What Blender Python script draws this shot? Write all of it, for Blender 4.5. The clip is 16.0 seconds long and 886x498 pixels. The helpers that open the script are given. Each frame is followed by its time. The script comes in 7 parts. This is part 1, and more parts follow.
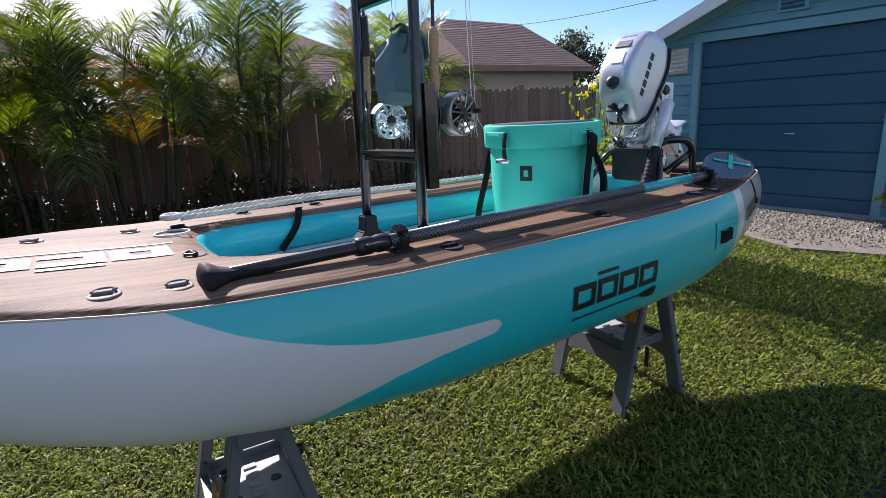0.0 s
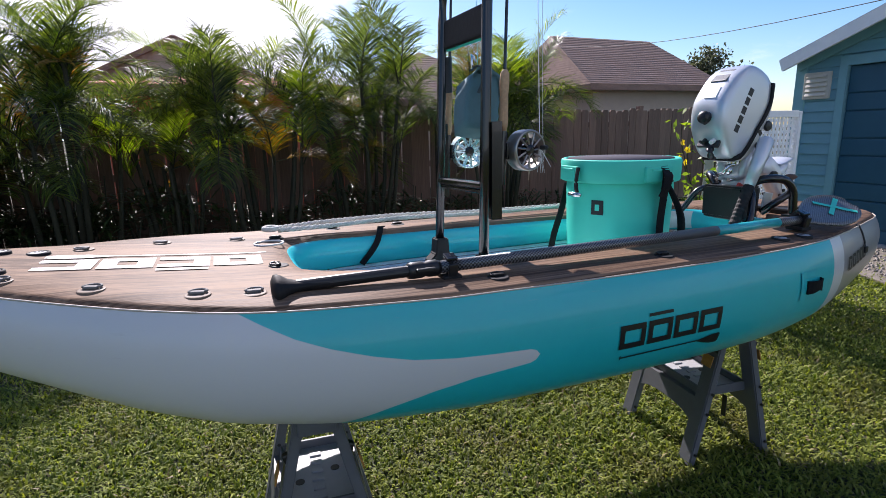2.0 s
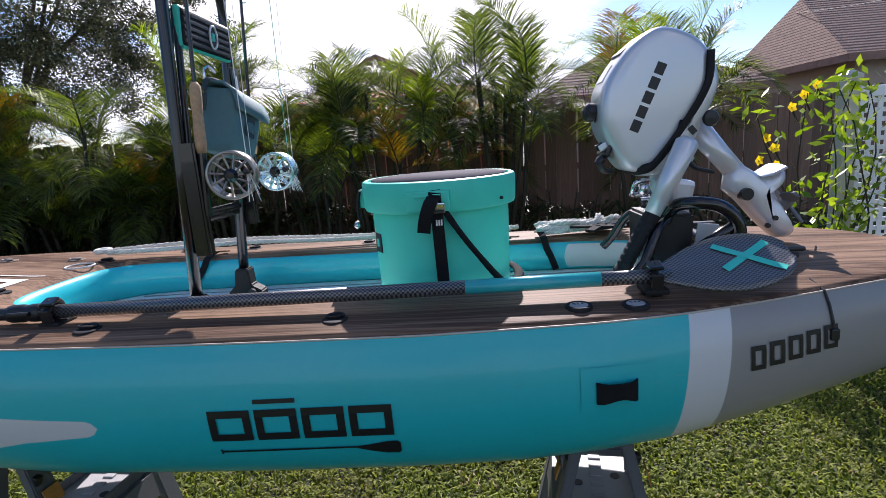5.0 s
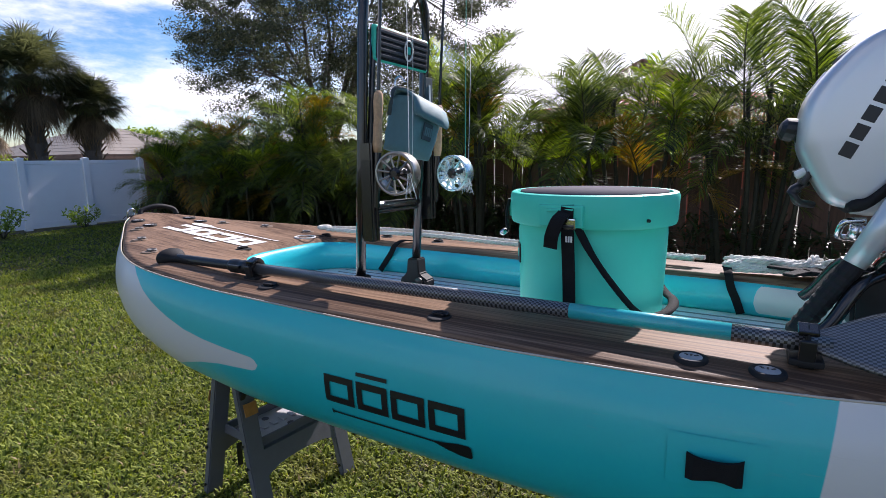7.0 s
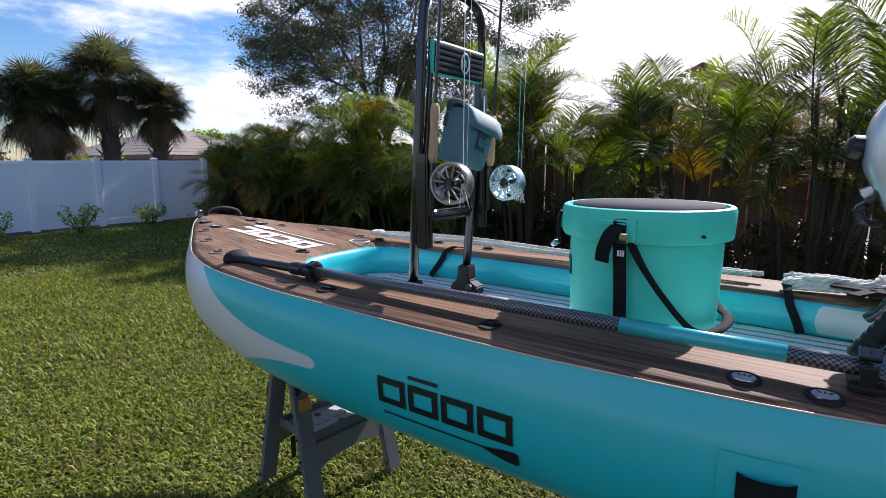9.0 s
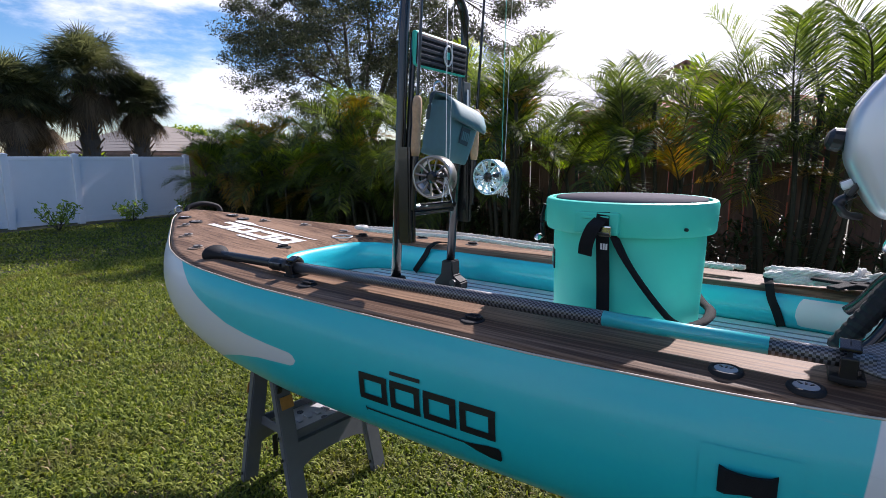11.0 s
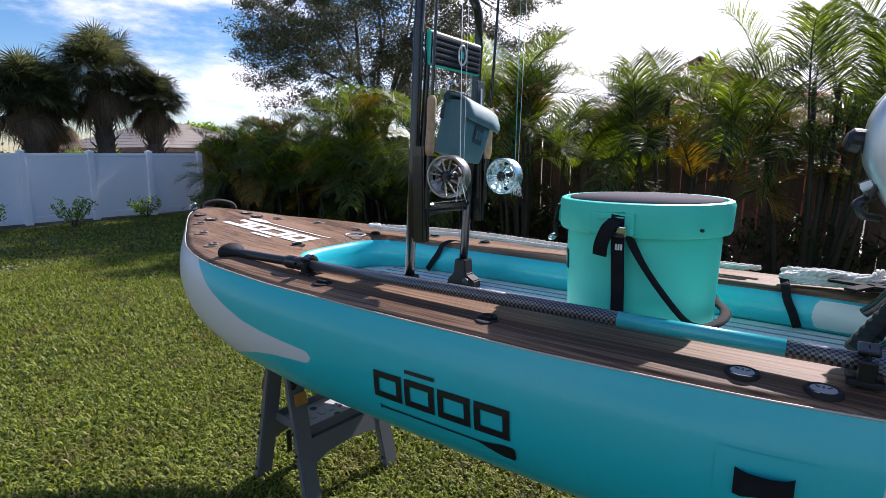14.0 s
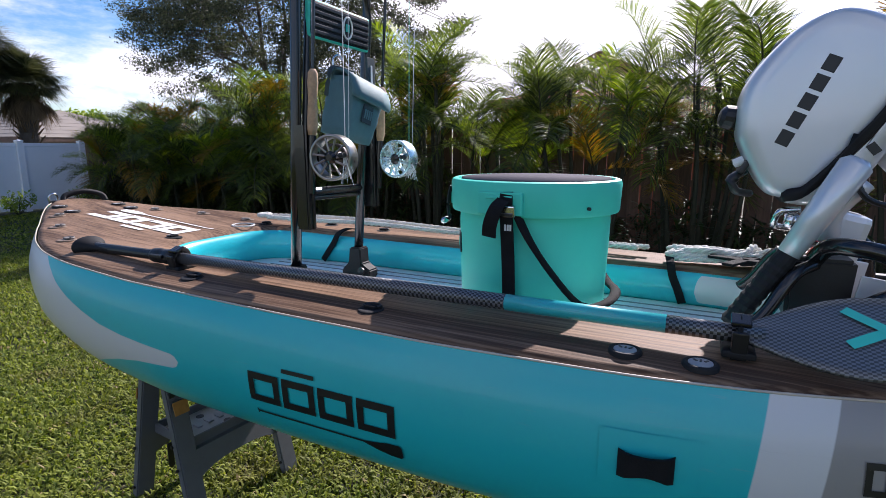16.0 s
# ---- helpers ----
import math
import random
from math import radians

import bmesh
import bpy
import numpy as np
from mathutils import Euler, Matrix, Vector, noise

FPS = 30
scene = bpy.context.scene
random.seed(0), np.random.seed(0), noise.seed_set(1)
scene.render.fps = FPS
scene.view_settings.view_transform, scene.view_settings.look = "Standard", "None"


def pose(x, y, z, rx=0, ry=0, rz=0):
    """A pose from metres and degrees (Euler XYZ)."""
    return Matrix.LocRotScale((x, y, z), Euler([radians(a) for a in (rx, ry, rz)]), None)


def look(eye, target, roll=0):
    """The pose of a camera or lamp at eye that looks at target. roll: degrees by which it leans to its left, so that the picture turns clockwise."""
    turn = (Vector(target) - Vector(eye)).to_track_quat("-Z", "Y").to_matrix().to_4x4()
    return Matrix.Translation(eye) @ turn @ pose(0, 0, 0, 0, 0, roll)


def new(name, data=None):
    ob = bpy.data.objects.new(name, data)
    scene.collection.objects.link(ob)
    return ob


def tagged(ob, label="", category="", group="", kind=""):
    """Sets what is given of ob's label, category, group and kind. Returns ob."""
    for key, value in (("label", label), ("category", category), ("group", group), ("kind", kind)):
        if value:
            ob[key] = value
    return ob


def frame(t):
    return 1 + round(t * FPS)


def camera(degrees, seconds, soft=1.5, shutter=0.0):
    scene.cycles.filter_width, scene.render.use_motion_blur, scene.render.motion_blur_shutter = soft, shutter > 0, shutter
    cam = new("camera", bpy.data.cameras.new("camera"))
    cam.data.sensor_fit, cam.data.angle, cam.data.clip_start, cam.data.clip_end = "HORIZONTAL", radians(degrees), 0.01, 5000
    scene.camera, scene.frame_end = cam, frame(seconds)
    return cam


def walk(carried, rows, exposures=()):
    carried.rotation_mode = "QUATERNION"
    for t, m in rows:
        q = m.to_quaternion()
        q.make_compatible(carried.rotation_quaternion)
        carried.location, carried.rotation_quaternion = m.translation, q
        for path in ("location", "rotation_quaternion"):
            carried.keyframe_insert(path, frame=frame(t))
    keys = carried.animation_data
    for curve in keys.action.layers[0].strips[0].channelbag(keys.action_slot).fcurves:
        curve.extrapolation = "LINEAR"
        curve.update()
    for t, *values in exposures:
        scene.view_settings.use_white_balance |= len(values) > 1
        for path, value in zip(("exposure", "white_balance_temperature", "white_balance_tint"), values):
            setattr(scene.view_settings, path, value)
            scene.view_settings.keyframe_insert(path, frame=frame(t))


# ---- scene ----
cam = camera(80.0, 16.0, soft=0.65)
PATH = [
    (0, (-1.469, -1.385, 1.256), (-0.619, -0.208, 0.880), -2.89),
    (0.5, (-1.445, -1.407, 1.278), (-0.706, -0.153, 0.914), -1.78),
    (1, (-1.439, -1.468, 1.290), (-0.793, -0.162, 0.936), -1.12),
    (1.5, (-1.401, -1.519, 1.301), (-0.796, -0.189, 0.964), -1.19),
    (2, (-1.386, -1.544, 1.311), (-0.801, -0.202, 0.984), -1.30),
    (2.5, (-1.353, -1.565, 1.308), (-0.772, -0.221, 0.986), -1.72),
    (3, (-1.243, -1.630, 1.307), (-0.661, -0.285, 0.988), -1.54),
    (3.2, (-1.174, -1.639, 1.301), (-0.589, -0.294, 0.987), -1.49),
    (5.3, (0.202, -1.413, 1.288), (-0.007, 0.044, 1.001), -3.73),
    (5.5, (0.224, -1.372, 1.284), (-0.063, 0.075, 1.010), -3.06),
    (6, (0.302, -1.354, 1.289), (-0.222, 0.027, 1.029), -1.99),
    (6.5, (0.386, -1.370, 1.284), (-0.293, -0.058, 1.026), -1.14),
    (7, (0.382, -1.401, 1.290), (-0.357, -0.121, 1.035), -0.76),
    (7.5, (0.383, -1.427, 1.305), (-0.412, -0.180, 1.055), -0.46),
    (8, (0.390, -1.441, 1.312), (-0.449, -0.220, 1.074), -0.12),
    (8.5, (0.388, -1.455, 1.320), (-0.474, -0.251, 1.079), -0.17),
    (9, (0.390, -1.438, 1.313), (-0.462, -0.229, 1.067), -0.12),
    (9.2, (0.392, -1.424, 1.306), (-0.446, -0.205, 1.058), -0.17),
    (11.3, (0.389, -1.417, 1.300), (-0.424, -0.183, 1.044), -0.04),
    (11.5, (0.391, -1.405, 1.298), (-0.411, -0.165, 1.033), -0.33),
    (12, (0.394, -1.381, 1.293), (-0.387, -0.129, 1.023), -0.65),
    (12.5, (0.392, -1.384, 1.294), (-0.393, -0.133, 1.030), -0.50),
    (13, (0.386, -1.412, 1.305), (-0.428, -0.180, 1.042), 0.05),
    (13.5, (0.385, -1.431, 1.312), (-0.454, -0.215, 1.054), -0.09),
    (14, (0.383, -1.430, 1.310), (-0.459, -0.217, 1.047), 0.04),
    (14.5, (0.386, -1.409, 1.302), (-0.429, -0.177, 1.037), -0.08),
    (15, (0.389, -1.375, 1.286), (-0.380, -0.120, 0.994), -0.30),
    (15.5, (0.410, -1.339, 1.275), (-0.299, -0.047, 0.994), -0.21),
    (16, (0.406, -1.319, 1.277), (-0.234, 0.007, 0.992), 0.09),
]
walk(cam, [(t, look(eye, target, roll)) for t, eye, target, roll in PATH])

# ---- world, sun ----
SUN_TO = Vector((0.06, 0.80, 0.595)).normalized()
world = bpy.data.worlds.new("sky")
scene.world = world
world.use_nodes = True
wn = world.node_tree.nodes
wl = world.node_tree.links
wn.clear()
w_out = wn.new("ShaderNodeOutputWorld")
w_bg = wn.new("ShaderNodeBackground")
w_sky = wn.new("ShaderNodeTexSky")
w_sky.sky_type = "NISHITA"
w_sky.sun_disc = False
w_sky.sun_elevation = math.asin(SUN_TO.z)
w_sky.sun_rotation = math.atan2(SUN_TO.x, SUN_TO.y)
w_sky.air_density, w_sky.dust_density, w_sky.ozone_density = 1.0, 0.45, 3.0
w_bg.inputs[1].default_value = 0.088
w_co = wn.new("ShaderNodeTexCoord")
w_map = wn.new("ShaderNodeMapping")
w_map.inputs["Scale"].default_value = (1.6, 1.6, 5.0)
w_map.inputs["Location"].default_value = (2.3, 0.7, 0.4)
w_noise = wn.new("ShaderNodeTexNoise")
w_noise.inputs["Scale"].default_value, w_noise.inputs["Detail"].default_value, w_noise.inputs["Roughness"].default_value = 1.9, 9.0, 0.62
wl.new(w_co.outputs["Generated"], w_map.inputs[0])
wl.new(w_map.outputs[0], w_noise.inputs["Vector"])


def sky_node(op, a, b):
    n = wn.new("ShaderNodeMath")
    n.operation = op
    for k, v in enumerate((a, b)):
        if isinstance(v, (int, float)):
            n.inputs[k].default_value = v
        else:
            wl.new(v, n.inputs[k])
    return n.outputs[0]


def cloud_bank(centre, inner, outer):
    """1 in the middle of a bank of cloud, 0 outside; the edges are cosines of the angle from its centre."""
    d = wn.new("ShaderNodeVectorMath")
    d.operation = "DOT_PRODUCT"
    wl.new(w_co.outputs["Generated"], d.inputs[0])
    d.inputs[1].default_value = Vector(centre).normalized()
    r = wn.new("ShaderNodeMapRange")
    r.interpolation_type = "SMOOTHSTEP"
    r.inputs["From Min"].default_value, r.inputs["From Max"].default_value = outer, inner
    wl.new(d.outputs["Value"], r.inputs[0])
    return r.outputs[0]


# haze about the sun and a bank of cloud over the white fence
banks = sky_node("ADD", cloud_bank((-0.16, 0.93, 0.30), 0.965, 0.86), sky_node("MULTIPLY", cloud_bank((-0.70, 0.62, 0.22), 0.99, 0.92), 0.55))
# unseen bank behind the camera, added as pale fill light for the hull
banks = sky_node("ADD", banks, sky_node("MULTIPLY", cloud_bank((0.1, -0.9, 0.25), 0.85, 0.35), 0.46))
w_thick = sky_node("ADD", w_noise.outputs[0], sky_node("MULTIPLY", banks, 0.30))
w_ramp = wn.new("ShaderNodeMapRange")
w_ramp.interpolation_type = "SMOOTHSTEP"
w_ramp.inputs["From Min"].default_value, w_ramp.inputs["From Max"].default_value = 0.55, 0.80
wl.new(w_thick, w_ramp.inputs[0])
w_mix = wn.new("ShaderNodeMix")
w_mix.data_type = "RGBA"
w_mix.inputs["B"].default_value = (8.7, 8.85, 9.2, 1)
wl.new(w_ramp.outputs[0], w_mix.inputs["Factor"])
w_deep = wn.new("ShaderNodeHueSaturation")
w_deep.inputs["Saturation"].default_value, w_deep.inputs["Value"].default_value = 1.3, 0.95
wl.new(w_sky.outputs[0], w_deep.inputs["Color"])
wl.new(w_deep.outputs[0], w_mix.inputs["A"])
wl.new(w_mix.outputs["Result"], w_bg.inputs[0])
wl.new(w_bg.outputs[0], w_out.inputs[0])
sun = new("sun", bpy.data.lights.new("sun", "SUN"))
sun.data.energy, sun.data.angle, sun.data.color = 4.9, radians(0.6), (1.0, 0.96, 0.90)
sun.matrix_world = look(SUN_TO * 30, (0, 0, 0))
scene.view_settings.exposure = 0.84
scene.view_settings.use_white_balance = True
scene.view_settings.white_balance_temperature, scene.view_settings.white_balance_tint = 6300, 22

# ---- helpers ----


def mesh_ob(name, verts, faces, mat, parent=None, smooth=False, label=""):
    me = bpy.data.meshes.new(name)
    me.from_pydata([tuple(v) for v in verts], [], faces)
    me.materials.append(mat)
    if smooth:
        me.polygons.foreach_set("use_smooth", [True] * len(me.polygons))
    me.update()
    ob = new(name, me)
    if parent is not None:
        ob.parent = parent
    if label:
        ob["label"] = label
    return ob


def part(name, bm, mat, parent=None, label="", smooth=False):
    me = bpy.data.meshes.new(name)
    bm.normal_update()
    bm.to_mesh(me)
    bm.free()
    me.materials.append(mat)
    if smooth:
        me.polygons.foreach_set("use_smooth", [True] * len(me.polygons))
    ob = new(name, me)
    if parent is not None:
        ob.parent = parent
    if label:
        ob["label"] = label
    return ob


def thing(name, label, category, m=None, group="", kind=""):
    ob = new(name)
    ob.empty_display_size = 0.05
    if m is not None:
        ob.matrix_basis = m
    return tagged(ob, label, category, group, kind)


def sharp(ob, degrees=35):
    """Smooth shading that keeps the edges sharper than the angle."""
    me = ob.data
    me.polygons.foreach_set("use_smooth", [True] * len(me.polygons))
    bm = bmesh.new()
    bm.from_mesh(me)
    for e in bm.edges:
        e.smooth = len(e.link_faces) == 2 and e.calc_face_angle(0) < radians(degrees)
    bm.to_mesh(me)
    bm.free()
    return ob


def box(sx, sy, sz, m=None, bevel=0.0, seg=2, bm=None):
    bm2 = bmesh.new()
    bmesh.ops.create_cube(bm2, size=1.0, matrix=Matrix.Diagonal((sx, sy, sz, 1)))
    if bevel:
        bmesh.ops.bevel(bm2, geom=bm2.edges[:], offset=bevel, segments=seg, affect="EDGES", profile=0.6)
    if m is not None:
        bmesh.ops.transform(bm2, matrix=m, verts=bm2.verts)
    if bm is None:
        return bm2
    return join(bm, bm2)


def join(bm, other):
    me = bpy.data.meshes.new("tmp")
    other.to_mesh(me)
    other.free()
    bm.from_mesh(me)
    bpy.data.meshes.remove(me)
    return bm


def lathe(profile, n=24, m=None, bm=None):
    """Turn (radius, z) points about z."""
    bm2 = bmesh.new()
    rings = []
    for r, z in profile:
        if r < 1e-6:
            rings.append([bm2.verts.new((0, 0, z))])
        else:
            rings.append([bm2.verts.new((r * math.cos(2 * math.pi * k / n), r * math.sin(2 * math.pi * k / n), z)) for k in range(n)])
    for a, b in zip(rings, rings[1:]):
        for k in range(n):
            k2 = (k + 1) % n
            if len(a) == 1 and len(b) == 1:
                continue
            if len(a) == 1:
                bm2.faces.new((a[0], b[k2], b[k]))
            elif len(b) == 1:
                bm2.faces.new((a[k], a[k2], b[0]))
            else:
                bm2.faces.new((a[k], a[k2], b[k2], b[k]))
    bmesh.ops.recalc_face_normals(bm2, faces=bm2.faces[:])
    if m is not None:
        bmesh.ops.transform(bm2, matrix=m, verts=bm2.verts)
    return bm2 if bm is None else join(bm, bm2)


def spline(pts, steps=6):
    """Catmull-Rom through the points."""
    pts = [Vector(p) for p in pts]
    if len(pts) < 3:
        return pts
    out = []
    ext = [2 * pts[0] - pts[1]] + pts + [2 * pts[-1] - pts[-2]]
    for i in range(1, len(ext) - 2):
        a, b, c, d = ext[i - 1:i + 3]
        for k in range(steps):
            t = k / steps
            out.append(0.5 * (2 * b + (c - a) * t + (2 * a - 5 * b + 4 * c - d) * t * t + (3 * b - a - 3 * c + d) * t ** 3))
    out.append(pts[-1])
    return out


def sweep(pts, radius, n=10, bm=None, flat=1.0, closed=False, upv=(0, 0, 1)):
    """A tube along points; radius a number or one a point; flat squashes it along the frame's second axis."""
    pts = [Vector(p) for p in pts]
    rad = radius if isinstance(radius, (list, tuple)) else [radius] * len(pts)
    bm2 = bmesh.new()
    rings = []
    ref = Vector(upv)
    L = len(pts)
    for i, p in enumerate(pts):
        if closed:
            d = pts[(i + 1) % L] - pts[i - 1]
        else:
            d = pts[min(i + 1, L - 1)] - pts[max(i - 1, 0)]
        d.normalize()
        u = d.cross(ref)
        if u.length < 1e-3:
            u = d.cross(Vector((1, 0, 0)))
        u.normalize()
        v = u.cross(d).normalized()
        rings.append([bm2.verts.new(p + rad[i] * (u * math.cos(2 * math.pi * k / n) + v * flat * math.sin(2 * math.pi * k / n))) for k in range(n)])
    pairs = list(zip(rings, rings[1:])) + ([(rings[-1], rings[0])] if closed else [])
    for a, b in pairs:
        for k in range(n):
            bm2.faces.new((a[k], a[(k + 1) % n], b[(k + 1) % n], b[k]))
    if not closed:
        bm2.faces.new(rings[0][::-1])
        bm2.faces.new(rings[-1])
    bmesh.ops.recalc_face_normals(bm2, faces=bm2.faces[:])
    return bm2 if bm is None else join(bm, bm2)


def prism(outline, depth, m=None, bm=None, bevel=0.0):
    """An outline in xy, extruded to both sides along z."""
    bm2 = bmesh.new()
    lo = [bm2.verts.new((x, y, -depth / 2)) for x, y in outline]
    hi = [bm2.verts.new((x, y, depth / 2)) for x, y in outline]
    n = len(outline)
    bm2.faces.new(lo[::-1])
    bm2.faces.new(hi)
    for k in range(n):
        bm2.faces.new((lo[k], lo[(k + 1) % n], hi[(k + 1) % n], hi[k]))
    bmesh.ops.recalc_face_normals(bm2, faces=bm2.faces[:])
    if bevel:
        bmesh.ops.bevel(bm2, geom=bm2.edges[:], offset=bevel, segments=2, affect="EDGES")
    if m is not None:
        bmesh.ops.transform(bm2, matrix=m, verts=bm2.verts)
    return bm2 if bm is None else join(bm, bm2)


def axis_pose(a, b):
    """The pose with its origin at a and z towards b."""
    a, b = Vector(a), Vector(b)
    return Matrix.Translation(a) @ (b - a).to_track_quat("Z", "Y").to_matrix().to_4x4()


def rod(a, b, r0, r1=None, n=12, bm=None):
    L = (Vector(b) - Vector(a)).length
    r1 = r0 if r1 is None else r1
    return lathe([(0, 0), (r0, 0), (r1, L), (0, L)], n, axis_pose(a, b), bm)


# ---- materials ----


def mat_of(name, col, rough=0.5, metal=0.0, vary=0.15, scale=20.0, bump=0.0, bscale=None, dark=None, coat=0.0, rand=0.0, stretch=None, spec=0.5, con=(0.6, 1.4)):
    """A principled material: colour with noise at two scales, relief, and a random shift for each object."""
    m = bpy.data.materials.new(name)
    m.use_nodes = True
    nt = m.node_tree
    nd, lk = nt.nodes, nt.links
    b = nd["Principled BSDF"]
    b.inputs["Roughness"].default_value, b.inputs["Metallic"].default_value = rough, metal
    b.inputs["Coat Weight"].default_value = coat
    b.inputs["Specular IOR Level"].default_value = spec
    co = nd.new("ShaderNodeTexCoord")
    mp = nd.new("ShaderNodeMapping")
    if stretch:
        mp.inputs["Scale"].default_value = stretch
    lk.new(co.outputs["Object"], mp.inputs[0])
    n1 = nd.new("ShaderNodeTexNoise")
    n1.inputs["Scale"].default_value, n1.inputs["Detail"].default_value = scale, 6
    n2 = nd.new("ShaderNodeTexNoise")
    n2.inputs["Scale"].default_value, n2.inputs["Detail"].default_value = scale * 0.12, 3
    lk.new(mp.outputs[0], n1.inputs["Vector"])
    lk.new(mp.outputs[0], n2.inputs["Vector"])
    add = nd.new("ShaderNodeMath")
    add.operation = "ADD"
    lk.new(n1.outputs[0], add.inputs[0])
    lk.new(n2.outputs[0], add.inputs[1])
    mr = nd.new("ShaderNodeMapRange")
    mr.inputs["From Min"].default_value, mr.inputs["From Max"].default_value = con
    lk.new(add.outputs[0], mr.inputs[0])
    mx = nd.new("ShaderNodeMix")
    mx.data_type = "RGBA"
    lo = dark if dark else tuple(c * (1 - vary) for c in col)
    hi = tuple(min(1, c * (1 + vary * 0.6)) for c in col)
    mx.inputs["A"].default_value, mx.inputs["B"].default_value = (*lo, 1), (*hi, 1)
    lk.new(mr.outputs[0], mx.inputs["Factor"])
    last = mx.outputs["Result"]
    if rand:
        oi = nd.new("ShaderNodeObjectInfo")
        hs = nd.new("ShaderNodeHueSaturation")
        rm = nd.new("ShaderNodeMapRange")
        rm.inputs["To Min"].default_value, rm.inputs["To Max"].default_value = 1 - rand, 1 + rand
        lk.new(oi.outputs["Random"], rm.inputs[0])
        lk.new(rm.outputs[0], hs.inputs["Value"])
        lk.new(last, hs.inputs["Color"])
        last = hs.outputs[0]
    lk.new(last, b.inputs["Base Color"])
    rr = nd.new("ShaderNodeMapRange")
    rr.inputs["To Min"].default_value, rr.inputs["To Max"].default_value = max(0.02, rough * 0.82), min(1, rough * 1.15)
    lk.new(n1.outputs[0], rr.inputs[0])
    lk.new(rr.outputs[0], b.inputs["Roughness"])
    if bump:
        nb = nd.new("ShaderNodeTexNoise")
        nb.inputs["Scale"].default_value, nb.inputs["Detail"].default_value = bscale or scale * 2, 5
        lk.new(mp.outputs[0], nb.inputs["Vector"])
        bp = nd.new("ShaderNodeBump")
        bp.inputs["Strength"].default_value, bp.inputs["Distance"].default_value = bump, 0.01
        lk.new(nb.outputs[0], bp.inputs["Height"])
        lk.new(bp.outputs[0], b.inputs["Normal"])
    return m


def leaf_mat(name, col, col2, rough=0.45, trans=0.35, spec=0.35, patch=None):
    """Leaves: a colour for each island between two, and light let through."""
    m = bpy.data.materials.new(name)
    m.use_nodes = True
    nd, lk = m.node_tree.nodes, m.node_tree.links
    b = nd["Principled BSDF"]
    out = nd["Material Output"]
    g = nd.new("ShaderNodeNewGeometry")
    rp = nd.new("ShaderNodeValToRGB")
    rp.color_ramp.elements[0].color, rp.color_ramp.elements[1].color = (*col, 1), (*col2, 1)
    lk.new(g.outputs["Random Per Island"], rp.inputs[0])
    tone = rp.outputs[0]
    if patch:
        # uneven growth: patches of another tone about a step across
        nz, pr, mp = nd.new("ShaderNodeTexNoise"), nd.new("ShaderNodeMapRange"), nd.new("ShaderNodeMix")
        nz.inputs["Scale"].default_value, nz.inputs["Detail"].default_value = 2.2, 5.0
        lk.new(g.outputs["Position"], nz.inputs["Vector"])
        pr.inputs["From Min"].default_value, pr.inputs["From Max"].default_value, pr.inputs["To Max"].default_value = 0.50, 0.72, 0.55
        lk.new(nz.outputs[0], pr.inputs[0])
        mp.data_type = "RGBA"
        mp.inputs["B"].default_value = (*patch, 1)
        lk.new(pr.outputs[0], mp.inputs["Factor"])
        lk.new(tone, mp.inputs["A"])
        tone = mp.outputs["Result"]
    lk.new(tone, b.inputs["Base Color"])
    b.inputs["Roughness"].default_value = rough
    b.inputs["Specular IOR Level"].default_value = spec
    t = nd.new("ShaderNodeBsdfTranslucent")
    hs = nd.new("ShaderNodeHueSaturation")
    hs.inputs["Value"].default_value, hs.inputs["Saturation"].default_value = 1.6, 1.15
    lk.new(tone, hs.inputs["Color"])
    lk.new(hs.outputs[0], t.inputs[0])
    mx = nd.new("ShaderNodeMixShader")
    mx.inputs[0].default_value = trans
    lk.new(b.outputs[0], mx.inputs[1])
    lk.new(t.outputs[0], mx.inputs[2])
    lk.new(mx.outputs[0], out.inputs[0])
    return m


M_BLACK = mat_of("black_plastic", (0.012, 0.012, 0.013), 0.42, vary=0.3, scale=60, bump=0.05)
M_RUBBER = mat_of("black_rubber", (0.015, 0.015, 0.016), 0.7, vary=0.3, scale=80, bump=0.1, spec=0.25)
M_BLACKPAINT = mat_of("black_powder_coat", (0.008, 0.008, 0.009), 0.22, vary=0.2, scale=90, bump=0.03, coat=0.3)
M_WEB = mat_of("black_webbing", (0.014, 0.014, 0.015), 0.85, vary=0.3, scale=300, bump=0.3, spec=0.12)
M_GREYWEB = mat_of("grey_webbing", (0.17, 0.16, 0.15), 0.7, vary=0.2, scale=200, bump=0.2)
M_AQUA = mat_of("aqua_polyethylene", (0.030, 0.60, 0.455), 0.5, vary=0.06, scale=14, bump=0.04, bscale=260)
M_PADLILAC = mat_of("grey_lilac_foam", (0.075, 0.07, 0.085), 0.95, vary=0.15, scale=90, bump=0.1, spec=0.1)
M_WHITE = mat_of("white_print", (0.78, 0.78, 0.77), 0.5, vary=0.05, scale=40)
M_GREYPL = mat_of("grey_plastic", (0.11, 0.115, 0.125), 0.5, vary=0.12, scale=30, bump=0.08, bscale=200)
M_SILVER = mat_of("silver_paint", (0.60, 0.62, 0.65), 0.30, metal=0.35, vary=0.03, scale=6, coat=0.5)
M_STEEL = mat_of("bright_steel", (0.7, 0.7, 0.71), 0.22, metal=1.0, vary=0.1, scale=80)
M_ROPE = mat_of("white_rope", (0.66, 0.64, 0.58), 0.85, vary=0.3, scale=160, bump=0.6, bscale=260)
M_CORK = mat_of("cork", (0.52, 0.33, 0.19), 0.8, vary=0.35, scale=120, bump=0.2)
